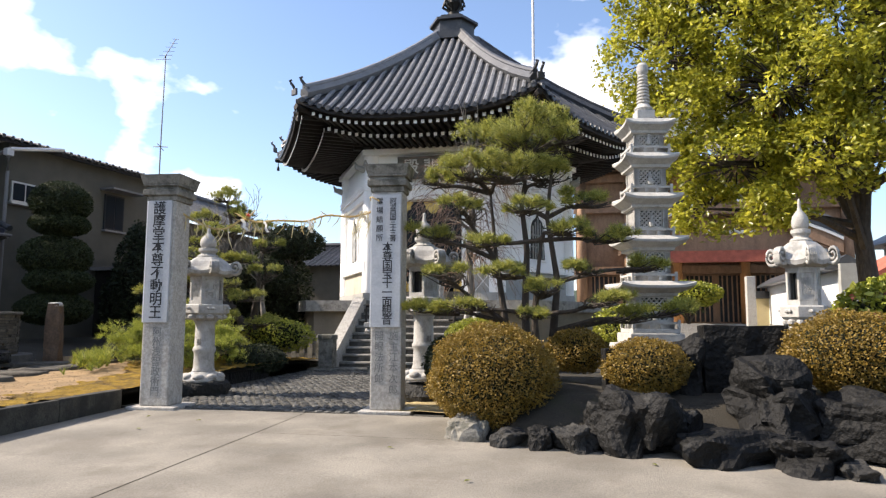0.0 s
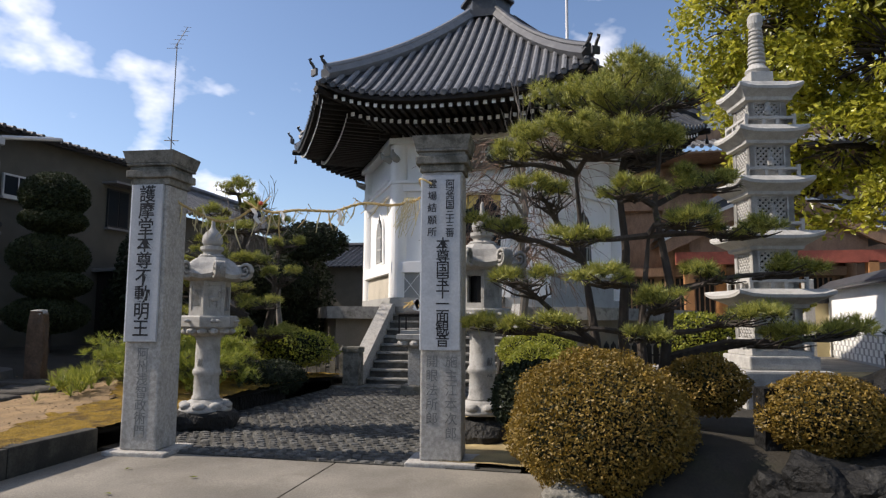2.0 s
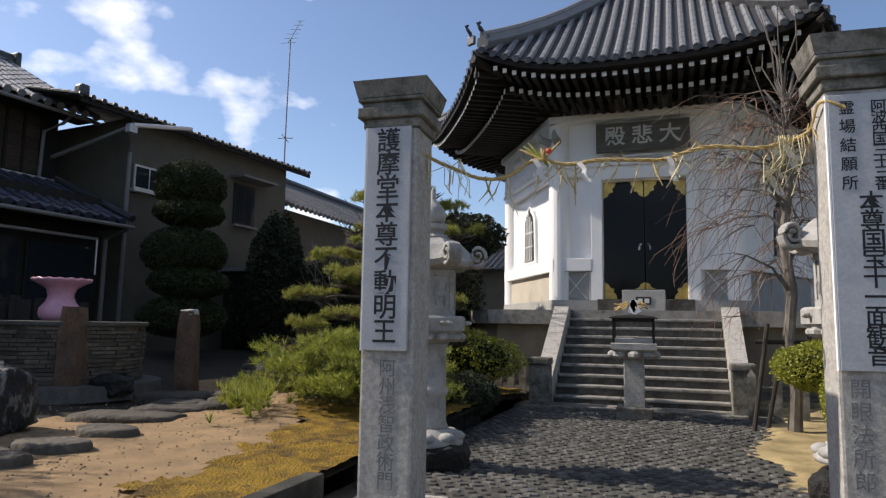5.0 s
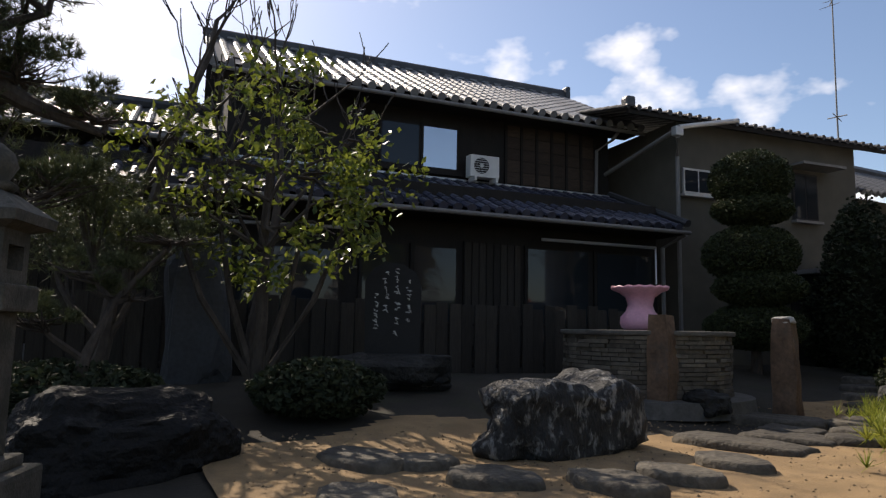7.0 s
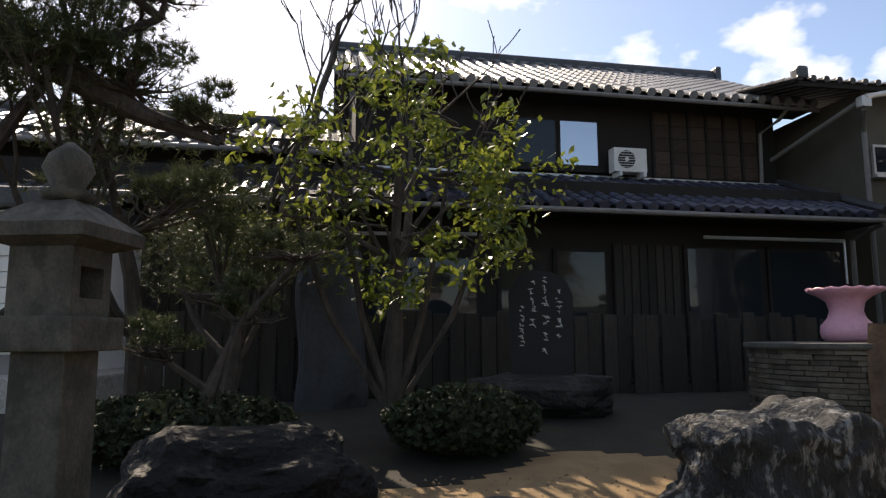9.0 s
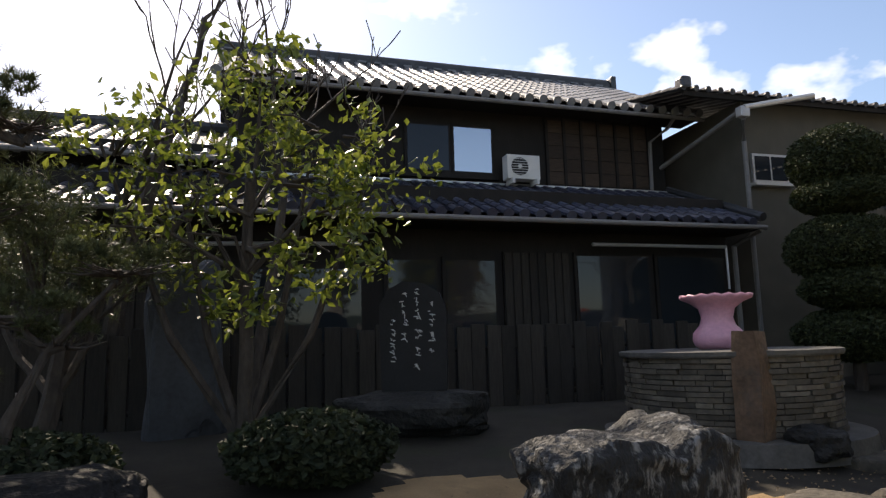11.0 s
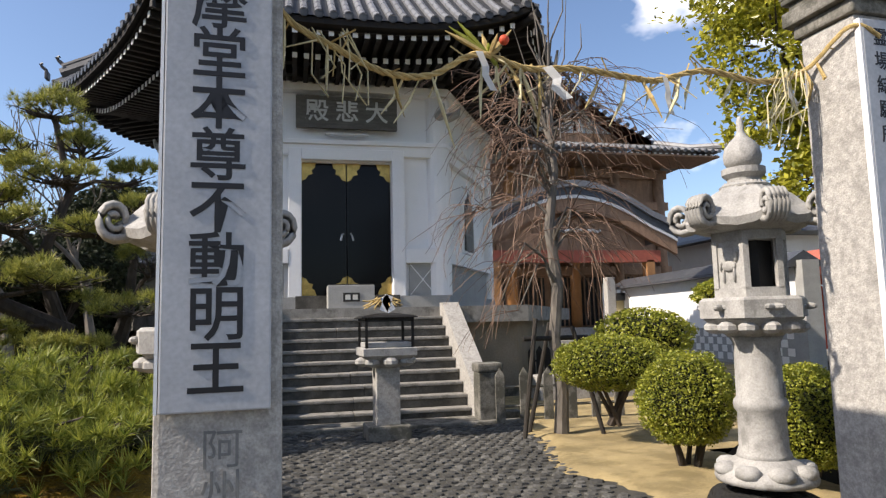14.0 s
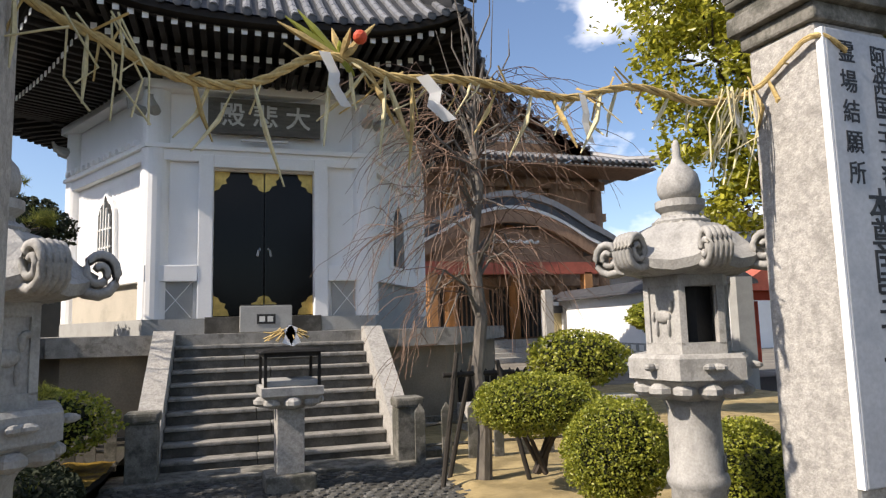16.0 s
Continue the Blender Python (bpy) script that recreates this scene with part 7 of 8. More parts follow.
# dark old pine and bare tree against the light
def dark_pine():
    t = tagged(new("old_pine"), "tall dark pine seen against the light", "pine tree")
    rng = random.Random(101)
    nr = np.random.default_rng(101)
    br = bmesh.new()
    tips = []
    for s, d, L in (((-10.4, 3.0, 0.2), (0.05, 0.1, 1), 2.6), ((-10.1, 3.6, 0.2), (-0.1, 0.25, 1), 2.3), ((-10.7, 4.1, 0.2), (0, -0.1, 1), 2.2), ((-10.6, 4.75, 0.2), (0.05, 0.1, 1), 1.7)):
        limb(br, Vector(s), Vector(d).normalized(), L, 0.1, rng, 3, tips, 0.2, 3, 0.12, 0.66)
    part("limb_structure", br, BARK, t)
    pts, ups = [], []
    for p, d in tips:
        for _ in range(25):
            q = p + Vector((rng.gauss(0, .17), rng.gauss(0, .17), rng.gauss(0, .13)))
            pts.append(tuple(q))
            ups.append((d.x + rng.uniform(-.5, .5), d.y + rng.uniform(-.5, .5), d.z * 0.4 + rng.uniform(-.5, .7)))
    needle_cloud("needles", pts, ups, 0.12, NEEDLE_DARK, t, nr, 12, 0.004, 1.2)
    # dark needles here carry the shade the leaning pine stands in
    pine("leaning_pine", (-10, 4.5), [[(-9.9, 4.6, 0.3), (-9.85, 4.7, 0.9), (-10.0, 4.9, 1.4), (-10.1, 5.3, 1.9)]], 0.07, [(-10.1, 5.35, 2.05, 0.45, 0.5, 0.16), (-10.0, 4.7, 1.7, 0.4, 0.4, 0.16), (-9.7, 4.3, 1.3, 0.45, 0.45, 0.18), (-10.1, 5.0, 1.5, 0.4, 0.35, 0.14)], "small leaning pine with shade put into its flat dark pads", 102, NEEDLE_DARK, 260, 0.07, 13)
    pine("spreading_pine", (-9.9, 3.2), [[(-10.2, 3.0, 0.2), (-10.0, 3.1, 1.4), (-9.9, 3.0, 2.6), (-9.95, 3.5, 3.5), (-9.9, 4.2, 3.9)], [(-9.9, 3.0, 2.6), (-9.7, 2.5, 3.3), (-9.6, 2.2, 4.0)], [(-9.95, 3.5, 3.4), (-10.0, 4.1, 3.1), (-9.95, 4.7, 2.9)]], 0.13,
         [(-9.7, 2.5, 4.3, 0.7, 0.7, 0.3), (-9.9, 3.3, 4.5, 0.7, 0.7, 0.3), (-9.9, 4.1, 4.2, 0.6, 0.6, 0.26), (-9.8, 3.2, 3.5, 0.7, 0.6, 0.26), (-9.9, 4.0, 3.4, 0.6, 0.55, 0.24), (-9.95, 4.65, 3.1, 0.45, 0.45, 0.2), (-9.9, 4.4, 2.45, 0.5, 0.45, 0.2), (-9.6, 1.8, 3.8, 0.6, 0.6, 0.26)],
         "dark spreading pine with drooping needle masses", 103, NEEDLE_DARK, 260, 0.1, 14)
    b = bmesh.new()
    tips = []
    limb(b, Vector((-13.4, 5.0, 0.4)), Vector((0.0, 0.1, 1)), 3.4, 0.14, rng, 4, tips, 0.22, 3, 0.12, 0.62, 0.008)
    bt = tagged(new("bare_tree"), "bare gnarled tree rising against the bright sky", "tree")
    part("main_stem", b, BARK, bt)
    b = bmesh.new()
    limb(b, Vector((-12.6, 6.6, 0.4)), Vector((0.0, 0.1, 1)), 3.0, 0.09, rng, 4, tips, 0.2, 3, 0.15, 0.55, 0.007)
    part("side_stem", b, BARK, bt)


dark_pine()
# grey twiggy plum behind the garden pine
pb = bmesh.new()
tp = []
rp = random.Random(111)
for s in ((-7.4, 16.2, 0.3), (-6.4, 16.6, 0.3)):
    limb(pb, Vector(s), Vector((rp.uniform(-.2, .2), 0, 1)), 1.7, 0.09, rp, 4, tp, 0.3, 3, 0.08, 0.72, 0.006)
part("limb_structure", pb, BARK_PALE, tagged(new("plum_tree"), "bare grey twiggy plum tree behind the pine", "tree"))
clipped("cloud_tree", (-6.4, 18.0, 3.2), (0.9, 0.8, 0.5), "dark rounded cloud-pruned tree beside the hall", 112, LEAF_DARK, 4600, 0.05, True, cat="tree")
clipped("cloud_tree", (-7.2, 17.6, 2.3), (1.0, 0.8, 0.55), "dark rounded cloud-pruned tree beside the hall", 113, LEAF_DARK, 4600, 0.05, True, cat="tree")


# ---- old two-storey house ----
HA = Vector((-15.61, 14.98, 0))                      # a point on the upper wall
HD = Vector((0.082, 0.98, 0)).normalized()           # along the wall
HT = pose(HA.x, HA.y, 0, 0, 0, math.degrees(math.atan2(HD.y, HD.x)))   # local x along the wall, -y towards the garden


def tile_slope(name, parent, T, x0, x1, eave, ridge, pitch, material, label, roll=0.06, seg=0.3, hang=0.05):
    """A slope of pantiles: bed, rows of rolls broken into single tiles. eave and ridge are (y, z)."""
    b = bmesh.new()
    q = [b.verts.new(p) for p in ((x0, eave[0], eave[1]), (x1, eave[0], eave[1]), (x1, ridge[0], ridge[1]), (x0, ridge[0], ridge[1]))]
    b.faces.new(q)
    bmesh.ops.solidify(b, geom=b.faces[:], thickness=0.07)
    b.transform(T)
    part(name + "_bed", b, material, parent, label)
    e, r = Vector((0, eave[0], eave[1])), Vector((0, ridge[0], ridge[1]))
    L = (r - e).length
    n = max(2, int(L / seg))
    cnt = int((x1 - x0) / pitch)
    proto = bmesh.new()
    up = Vector((0, -(r - e).z, (r - e).y)).normalized()
    if up.z < 0:
        up = -up
    for i in range(n):
        a, c = e.lerp(r, i / n), e.lerp(r, (i + 1) / n)
        lo = a - (r - e).normalized() * hang if i == 0 else a
        sweep(proto, [lo + up * 0.012, c + up * 0.002], [roll, roll * 0.93], 9, flat=0.85)
    out = (e - r).normalized()
    sweep(proto, [e + out * (hang - 0.01) + up * 0.004, e + out * (hang + 0.025) + up * 0.004], roll * 1.12, 10)
    me = bpy.data.meshes.new("tile_roll")
    proto.to_mesh(me)
    proto.free()
    me.materials.append(material)
    for i in range(cnt + 1):
        o = new("tile_roll", me)
        o.matrix_world = T @ Matrix.Translation((x0 + i * pitch, 0, 0))
        o.parent = parent


def old_house():
    h = tagged(new("old_house"), "dark weathered two-storey timber house with tiled roofs", "house")
    T = HT
    F = lambda bm: (bm.transform(T), bm)[1]
    # ground floor and upper floor bodies; local y: 0 at the upper wall, negative towards the garden
    part("wall_lower", F(bx(-16, 0.42, -1.75, 2.0, 0.3, 3.9)), DARK_WOOD, h, "dark timber ground-floor wall")
    part("wall_upper", F(bx(-8.3, 0.5, 0.0, 5.5, 3.6, 6.4)), DARK_WOOD, h, "dark timber upper wall")
    part("wall_low_wing", F(bx(-22, -8.3, 0.0, 5.0, 0.3, 4.9)), DARK_WOOD, h)
    # upper wall boards and posts
    for i in range(7):
        x = -2.3 + i * 0.4
        part("wall_post", F(bx(x - 0.03, x + 0.03, -0.05, 0.0, 4.4, 6.1)), DARK_WOOD, h)
    for r in range(5):
        for i in range(6):
            x = -2.3 + i * 0.4
            part("wall_board", F(bx(x + 0.035, x + 0.365, -0.022, -0.002, 4.5 + r * 0.27, 4.76 + r * 0.27)), BOARD_WOOD, h)
    # upper windows
    for x0, x1, paper in ((-5.28, -4.36, 0), (-4.35, -3.48, 1)):
        w = part("window", F(bx(x0, x1, -0.06, -0.01, 4.58, 5.6)), DARK_WOOD, h, "upper sliding window")
        part("pane", F(bx(x0 + 0.05, x1 - 0.05, -0.072, -0.062, 4.65, 5.53)), GLASS if not paper else PANE_PALE, w)
    part("window_rail", F(bx(-6.0, -3.4, -0.12, -0.02, 4.5, 4.6)), DARK_WOOD, h)
    # tall roof
    tile_slope("upper_roof", h, T, -8.65, 1.0, (-0.62, 6.03), (2.95, 7.95), 0.3, TILE_LIGHT, "silver-grey tiles", 0.082)
    part("roof_back", F(bx(-8.65, 1.0, 2.95, 3.0, 6.0, 7.9)), DARK_WOOD, h)
    b = bmesh.new()
    box(b, -8.75, 1.12, 2.8, 3.15, 7.85, 8.08, bevel=0.03)
    part("ridge_tiles", F(b), TILE, h, "stacked dark ridge tiles")
    part("ridge_roll", F(sw([(-8.78, 2.97, 8.11), (1.15, 2.97, 8.11)], 0.09, 10)), TILE, h)
    for i in range(26):
        x = -8.6 + i * 0.37
        part("ridge_stud", F(bx(x, x + 0.2, 2.76, 2.8, 7.93, 7.97)), TILE_LIGHT, h)
    part("ridge_end_tile", F(bx(1.1, 1.24, 2.72, 3.22, 7.8, 8.24, bevel=0.05)), TILE, h, "ridge end tile")
    part("eave_board", F(bx(-8.65, 1.0, -0.62, -0.56, 5.86, 5.96)), DARK_WOOD, h)
    part("soffit", F(bx(-8.65, 1.0, -0.56, 0.02, 5.9, 5.93)), DARK_WOOD, h)
    part("gutter", F(sw([(-8.65, -0.7, 5.9), (1.02, -0.7, 5.86)], 0.045, 8)), GUTTER, h, "grey rain gutter")
    part("downpipe", F(sw([(0.32, -0.7, 5.88), (0.3, -0.45, 5.7), (0.1, -0.1, 5.5), (0.08, -0.08, 4.4)], 0.04, 8)), GUTTER, h, "grey downpipe")
    # gable wall end towards the low wing
    b = bmesh.new()
    v = [b.verts.new(p) for p in ((-8.3, 0.0, 5.9), (-8.3, 5.5, 5.9), (-8.3, 2.95, 7.85))]
    b.faces.new(v)
    part("gable", F(b), DARK_WOOD, h)
    # pent roof
    tile_slope("pent_roof", h, T, -10.8, 0.5, (-2.55, 3.34), (-0.03, 4.4), 0.27, TILE_BLUE, "dark blue-grey tiles", 0.078)
    tile_slope("pent_roof", h, T, -22.0, -10.85, (-2.5, 3.2), (-0.03, 4.2), 0.25, TILE, "dark grey tiles", 0.052)
    part("pent_gutter", F(sw([(-22, -2.62, 3.25), (0.55, -2.62, 3.23)], 0.042, 8)), GUTTER, h, "grey rain gutter")
    part("pent_soffit", F(bx(-22, 0.5, -2.5, -1.7, 3.2, 3.24)), DARK_WOOD, h)
    part("flashing", F(bx(-8.3, 0.5, -0.12, -0.06, 4.4, 4.44)), ALU, h, "pale flashing along the wall")
    part("pent_verge", F(sw([(0.52, -2.6, 3.42), (0.5, -0.05, 4.48)], 0.08, 8)), TILE, h)
    part("corner_pipe", F(sw([(0.5, -2.55, 3.2), (0.5, -1.85, 3.0), (0.5, -1.85, 0.4)], 0.045, 8)), GUTTER, h)
    # low wing roof
    tile_slope("wing_roof", h, T, -22.0, -8.4, (-0.5, 4.55), (2.8, 6.0), 0.3, TILE_LIGHT, "silver-grey tiles", 0.082)
    part("wing_ridge", F(sw([(-22, 2.8, 6.1), (-8.4, 2.8, 6.1)], 0.14, 8)), TILE, h)
    part("wing_gutter", F(sw([(-22, -0.6, 4.5), (-8.4, -0.6, 4.5)], 0.05, 8)), GUTTER, h)
    # ground floor openings
    y = -1.75
    for x0, x1, z0, z1, kind in ((-6.1, -5.2, 1.2, 2.75, 0), (-5.15, -4.2, 1.2, 2.75, 1), (-4.1, -2.9, 0.9, 2.85, 2), (-2.8, -1.3, 0.9, 2.85, 0), (-1.2, 0.3, 0.9, 2.85, 0), (-8.2, -6.4, 1.4, 2.6, 0), (-11.5, -8.6, 1.2, 2.7, 2)):
        w = part("opening_frame", F(bx(x0, x1, y - 0.05, y, z0, z1)), DARK_WOOD, h, "ground-floor window")
        if kind == 2:
            n = int((x1 - x0) / 0.14)
            for i in range(n):
                xx = x0 + 0.02 + i * (x1 - x0) / n
                part("shutter_board", F(bx(xx, xx + 0.12, y - 0.07, y - 0.05, z0 + 0.02, z1 - 0.02)), OLD_WOOD, w)
        else:
            part("pane", F(bx(x0 + 0.06, x1 - 0.06, y - 0.062, y - 0.052, z0 + 0.06, z1 - 0.06)), GLASS, w)
    part("awning_rail", F(sw([(-2.6, y - 0.35, 2.95), (0.1, y - 0.35, 2.95)], 0.03, 8)), ALU, h, "pale awning rail")
    part("awning_arm", F(sw([(0.1, y - 0.35, 2.95), (0.1, y - 0.35, 2.2)], 0.02, 6)), ALU, h)
    part("awning_rail", F(sw([(-9.2, y - 0.3, 2.85), (-6.5, y - 0.3, 2.9)], 0.03, 8)), ALU, h)
    return h


# pale metallic pane, a bright sky reflection built into the material
PANE_PALE = bpy.data.materials.new("reflecting_pane")
PANE_PALE.use_nodes = True
_p = PANE_PALE.node_tree.nodes["Principled BSDF"]
_p.inputs["Base Color"].default_value = (0.5, 0.52, 0.55, 1)
_p.inputs["Metallic"].default_value = 0.7
_p.inputs["Roughness"].default_value = 0.03
old_house()


def air_unit():
    a = tagged(new("air_conditioner"), "white outdoor air-conditioning unit on the pent roof", "air conditioner")
    F = lambda bm: (bm.transform(HT @ pose(-3.02, -0.32, 4.46) @ Matrix.Scale(0.84, 4)), bm)[1]
    part("casing", F(bx(-0.41, 0.41, -0.15, 0.15, 0, 0.57, bevel=0.02)), PLASTIC, a)
    part("fan_ring", F((lambda b: (b.transform(pose(-0.1, -0.152, 0.29, 90, 0, 0)), b)[1])(lt([(0.21, -0.012), (0.21, 0.012), (0.19, 0.012)], 28))), DARK_AND_SHADE, a, "dark round fan grille")
    part("fan_hub", F((lambda b: (b.transform(pose(-0.1, -0.166, 0.29, 90, 0, 0)), b)[1])(lt([(0.05, -0.01), (0.05, 0.01)], 16))), PLASTIC, a)
    for i in range(7):
        z = 0.1 + i * 0.06
        part("grille_bar", F(bx(-0.3, 0.1, -0.172, -0.166, z, z + 0.012)), PLASTIC, a)
    for x in (-0.3, 0.3):
        part("foot", F(bx(x - 0.03, x + 0.03, -0.25, 0.15, -0.12, 0.0)), PLASTIC, a)


air_unit()


# ---- board fence before the house ----
def board_fence():
    f = tagged(new("board_fence"), "grey weathered upright board fence before the old house", "fence")
    rng = random.Random(14)
    n = 46
    for i in range(n):
        y = 3.9 + i * 0.215
        x = -12.55 + (y - 9.5) * 0.06
        b = bx(-0.02, 0.02, -0.095, 0.095, 0.35, 1.6 + rng.uniform(-.05, .05), bevel=0.006)
        b.transform(pose(x + (0.02 if i % 2 else -0.02), y, 0, 0, 0, -3.4 + rng.uniform(-1.5, 1.5)))
        part("board", b, OLD_WOOD, f)
    part("rail", sw([(-12.97, 3.8, 1.3), (-12.4, 13.7, 1.3)], 0.035, 6), OLD_WOOD, f)
    part("rail", sw([(-12.97, 3.8, 0.7), (-12.4, 13.7, 0.7)], 0.035, 6), OLD_WOOD, f)


board_fence()


# ---- stucco house ----
def stucco_house():
    h = tagged(new("stucco_house"), "grey-beige stucco two-storey house in shade", "house")
    part("wall_front", bx(-19.5, -13.9, 16.0, 21.6, 0.2, 5.95), STUCCO_HOUSE, h, "grey-beige stucco wall")
    T = pose(-13.9, 18.8, 0, 0, 0, 90)
    tile_slope("roof", h, T, -4.35, 3.6, (-0.3, 5.98), (3.2, 6.75), 0.27, TILE, "dark grey tiles", 0.055)
    part("eave_board", bx(-13.66, -13.6, 14.5, 22.4, 5.84, 5.93), DARK_WOOD, h)
    part("gutter", sw([(-13.36, 15.6, 5.6), (-13.4, 17.3, 5.98)], 0.055, 8), ALU, h, "pale gutter")
    part("gutter_hopper", bx(-13.48, -13.32, 15.5, 15.7, 5.42, 5.62, bevel=0.02), ALU, h)
    part("gutter", sw([(-13.36, 15.6, 5.58), (-15.6, 15.2, 4.95)], 0.05, 8), GUTTER, h)
    part("downpipe", sw([(-13.4, 15.6, 5.4), (-13.82, 15.94, 5.1), (-13.84, 15.95, 0.5)], 0.045, 8), GUTTER, h, "grey downpipe")
    part("ridge_end_tile", bx(-13.75, -13.5, 14.4, 14.62, 5.95, 6.2, bevel=0.06), TILE, h)
    for y0, y1, z0, z1 in ((16.12, 16.95, 4.3, 4.88), (19.4, 20.2, 3.95, 5.1)):
        w = part("window_frame", bx(-13.9, -13.84, y0, y1, z0, z1), ALU if y0 < 18 else DARK_AND_SHADE, h, "pale aluminium window frame" if y0 < 18 else "dark window frame under a hood")
        ym = (y0 + y1) / 2
        for a, b in ((y0 + 0.04, ym - 0.02), (ym + 0.02, y1 - 0.04)):
            part("pane", bx(-13.838, -13.83, a, b, z0 + 0.05, z1 - 0.05), GLASS, w)
        part("sill", bx(-13.9, -13.74, y0 - 0.05, y1 + 0.05, z0 - 0.07, z0 - 0.01), ALU if y0 < 18 else GUTTER, w)
    part("hood", bx(-13.9, -13.35, 19.2, 20.6, 5.2, 5.26), GUTTER, h, "thin window hood")
    part("lean_to", bx(-13.88, -13.3, 19.2, 24.0, 0.2, 2.6), DARK_WOOD, h)
    part("lean_roof", bx(-13.9, -13.0, 19.0, 24.2, 2.6, 2.7), GUTTER, h)
    h.matrix_world = pose(-13.9, 16.05, 0, 0, 0, -6.0) @ pose(13.9, -16.05, 0)


stucco_house()


def far_house():
    h = tagged(new("far_house"), "low far house with blue-grey tiled roof", "house")
    part("wall", bx(-20, -14.4, 21.7, 34.0, 0, 5.05), STUCCO_HOUSE, h)
    T = pose(-14.0, 28.0, 0, 0, 0, 90)
    tile_slope("roof", h, T, -6.4, 7.5, (-0.1, 5.1), (3.4, 7.0), 0.3, TILE_GREY, "grey tiles", 0.08)
    part("ridge", sw([(-17.4, 21.6, 7.12), (-17.4, 35.5, 7.12)], 0.16, 8), TILE, h)
    part("verge", sw([(-13.9, 21.6, 5.2), (-17.4, 21.6, 7.1)], 0.09, 8), TILE_LIGHT, h)
    for i, (x, y, z) in enumerate(((-11.0, 37.0, 5.6), (-6.5, 40.0, 5.0))):
        g = tagged(new("far_house"), "distant house with grey tiled roof", "house")
        part("wall", bx(x - 4, x + 4, y, y + 7, 0, z - 1.4), STUCCO_HOUSE, g)
        tile_slope("roof", g, pose(x, y, 0), -4.5, 4.5, (-0.6, z - 1.5), (3.4, z), 0.32, TILE_LIGHT if i else TILE, "grey tiles", 0.06)
        part("ridge", sw([(x - 4.5, y + 3.4, z + 0.1), (x + 4.5, y + 3.4, z + 0.1)], 0.15, 8), TILE, g)


far_house()


def aerial():
    a = tagged(new("television_aerial"), "tall thin television aerial mast with cross bars", "aerial")
    x, y = -17.55, 27.86
    part("mast", sw([(x, y, 6.0), (x, y, 9.2), (x + 0.05, y, 13.45)], [0.035, 0.028, 0.022], 6), GUTTER, a)
    p, q = Vector((x + 0.0, y - 0.1, 13.2)), Vector((x + 0.3, y + 0.35, 14.35))
    part("boom", sw([p, q], 0.018, 5), GUTTER, a)
    for i in range(6):
        c, w = p.lerp(q, i / 5), 0.34 - 0.04 * i
        part("element", sw([c - Vector((w, 0.06, 0)), c + Vector((w, 0.06, 0))], 0.01, 4), GUTTER, a)
    part("cross_bar", sw([(x - 0.36, y, 9.05), (x + 0.36, y, 9.0)], 0.022, 5), GUTTER, a)
    part("cross_bar", sw([(x, y - 0.25, 9.12), (x, y + 0.25, 8.9)], 0.016, 5), GUTTER, a)


aerial()
fp = tagged(obj("flag_pole", lt([(0.09, 0), (0.08, 9), (0.06, 17)], 10, (-0.53, 31.8)), ALU, smooth=True), "tall plain metal pole behind the hall", "pole")


# ---- white-boarded outbuilding by the forecourt ----
def outbuilding():
    h = tagged(new("white_outbuilding"), "white weatherboarded outbuilding on a stone base", "building")
    T = pose(-12.7, 2.85, 0, 0, 0, 75)
    F = lambda bm: (bm.transform(T), bm)[1]
    part("wall_core", F(bx(-5, 0.0, 0.05, 4, 0.3, 2.75)), WHITE_PAINT, h)
    for i in range(9):
        b = F(bx(-5, 0.02, -0.0, 0.06, 1.15 + i * 0.18, 1.32 + i * 0.18, bevel=0.01))
        part("weatherboard", b, WHITE_PAINT, h)
    part("skirting", F(bx(-5, 0.03, -0.03, 0.06, 0.9, 1.12)), GUTTER, h)
    part("stone_base", F(bx(-5.4, 0.6, -0.5, 4.2, 0.0, 0.9, bevel=0.03)), GRANITE, h)
    part("parapet", F(bx(-5.1, 0.15, -0.15, 4.1, 2.78, 3.0, bevel=0.03)), TILE, h)


outbuilding()


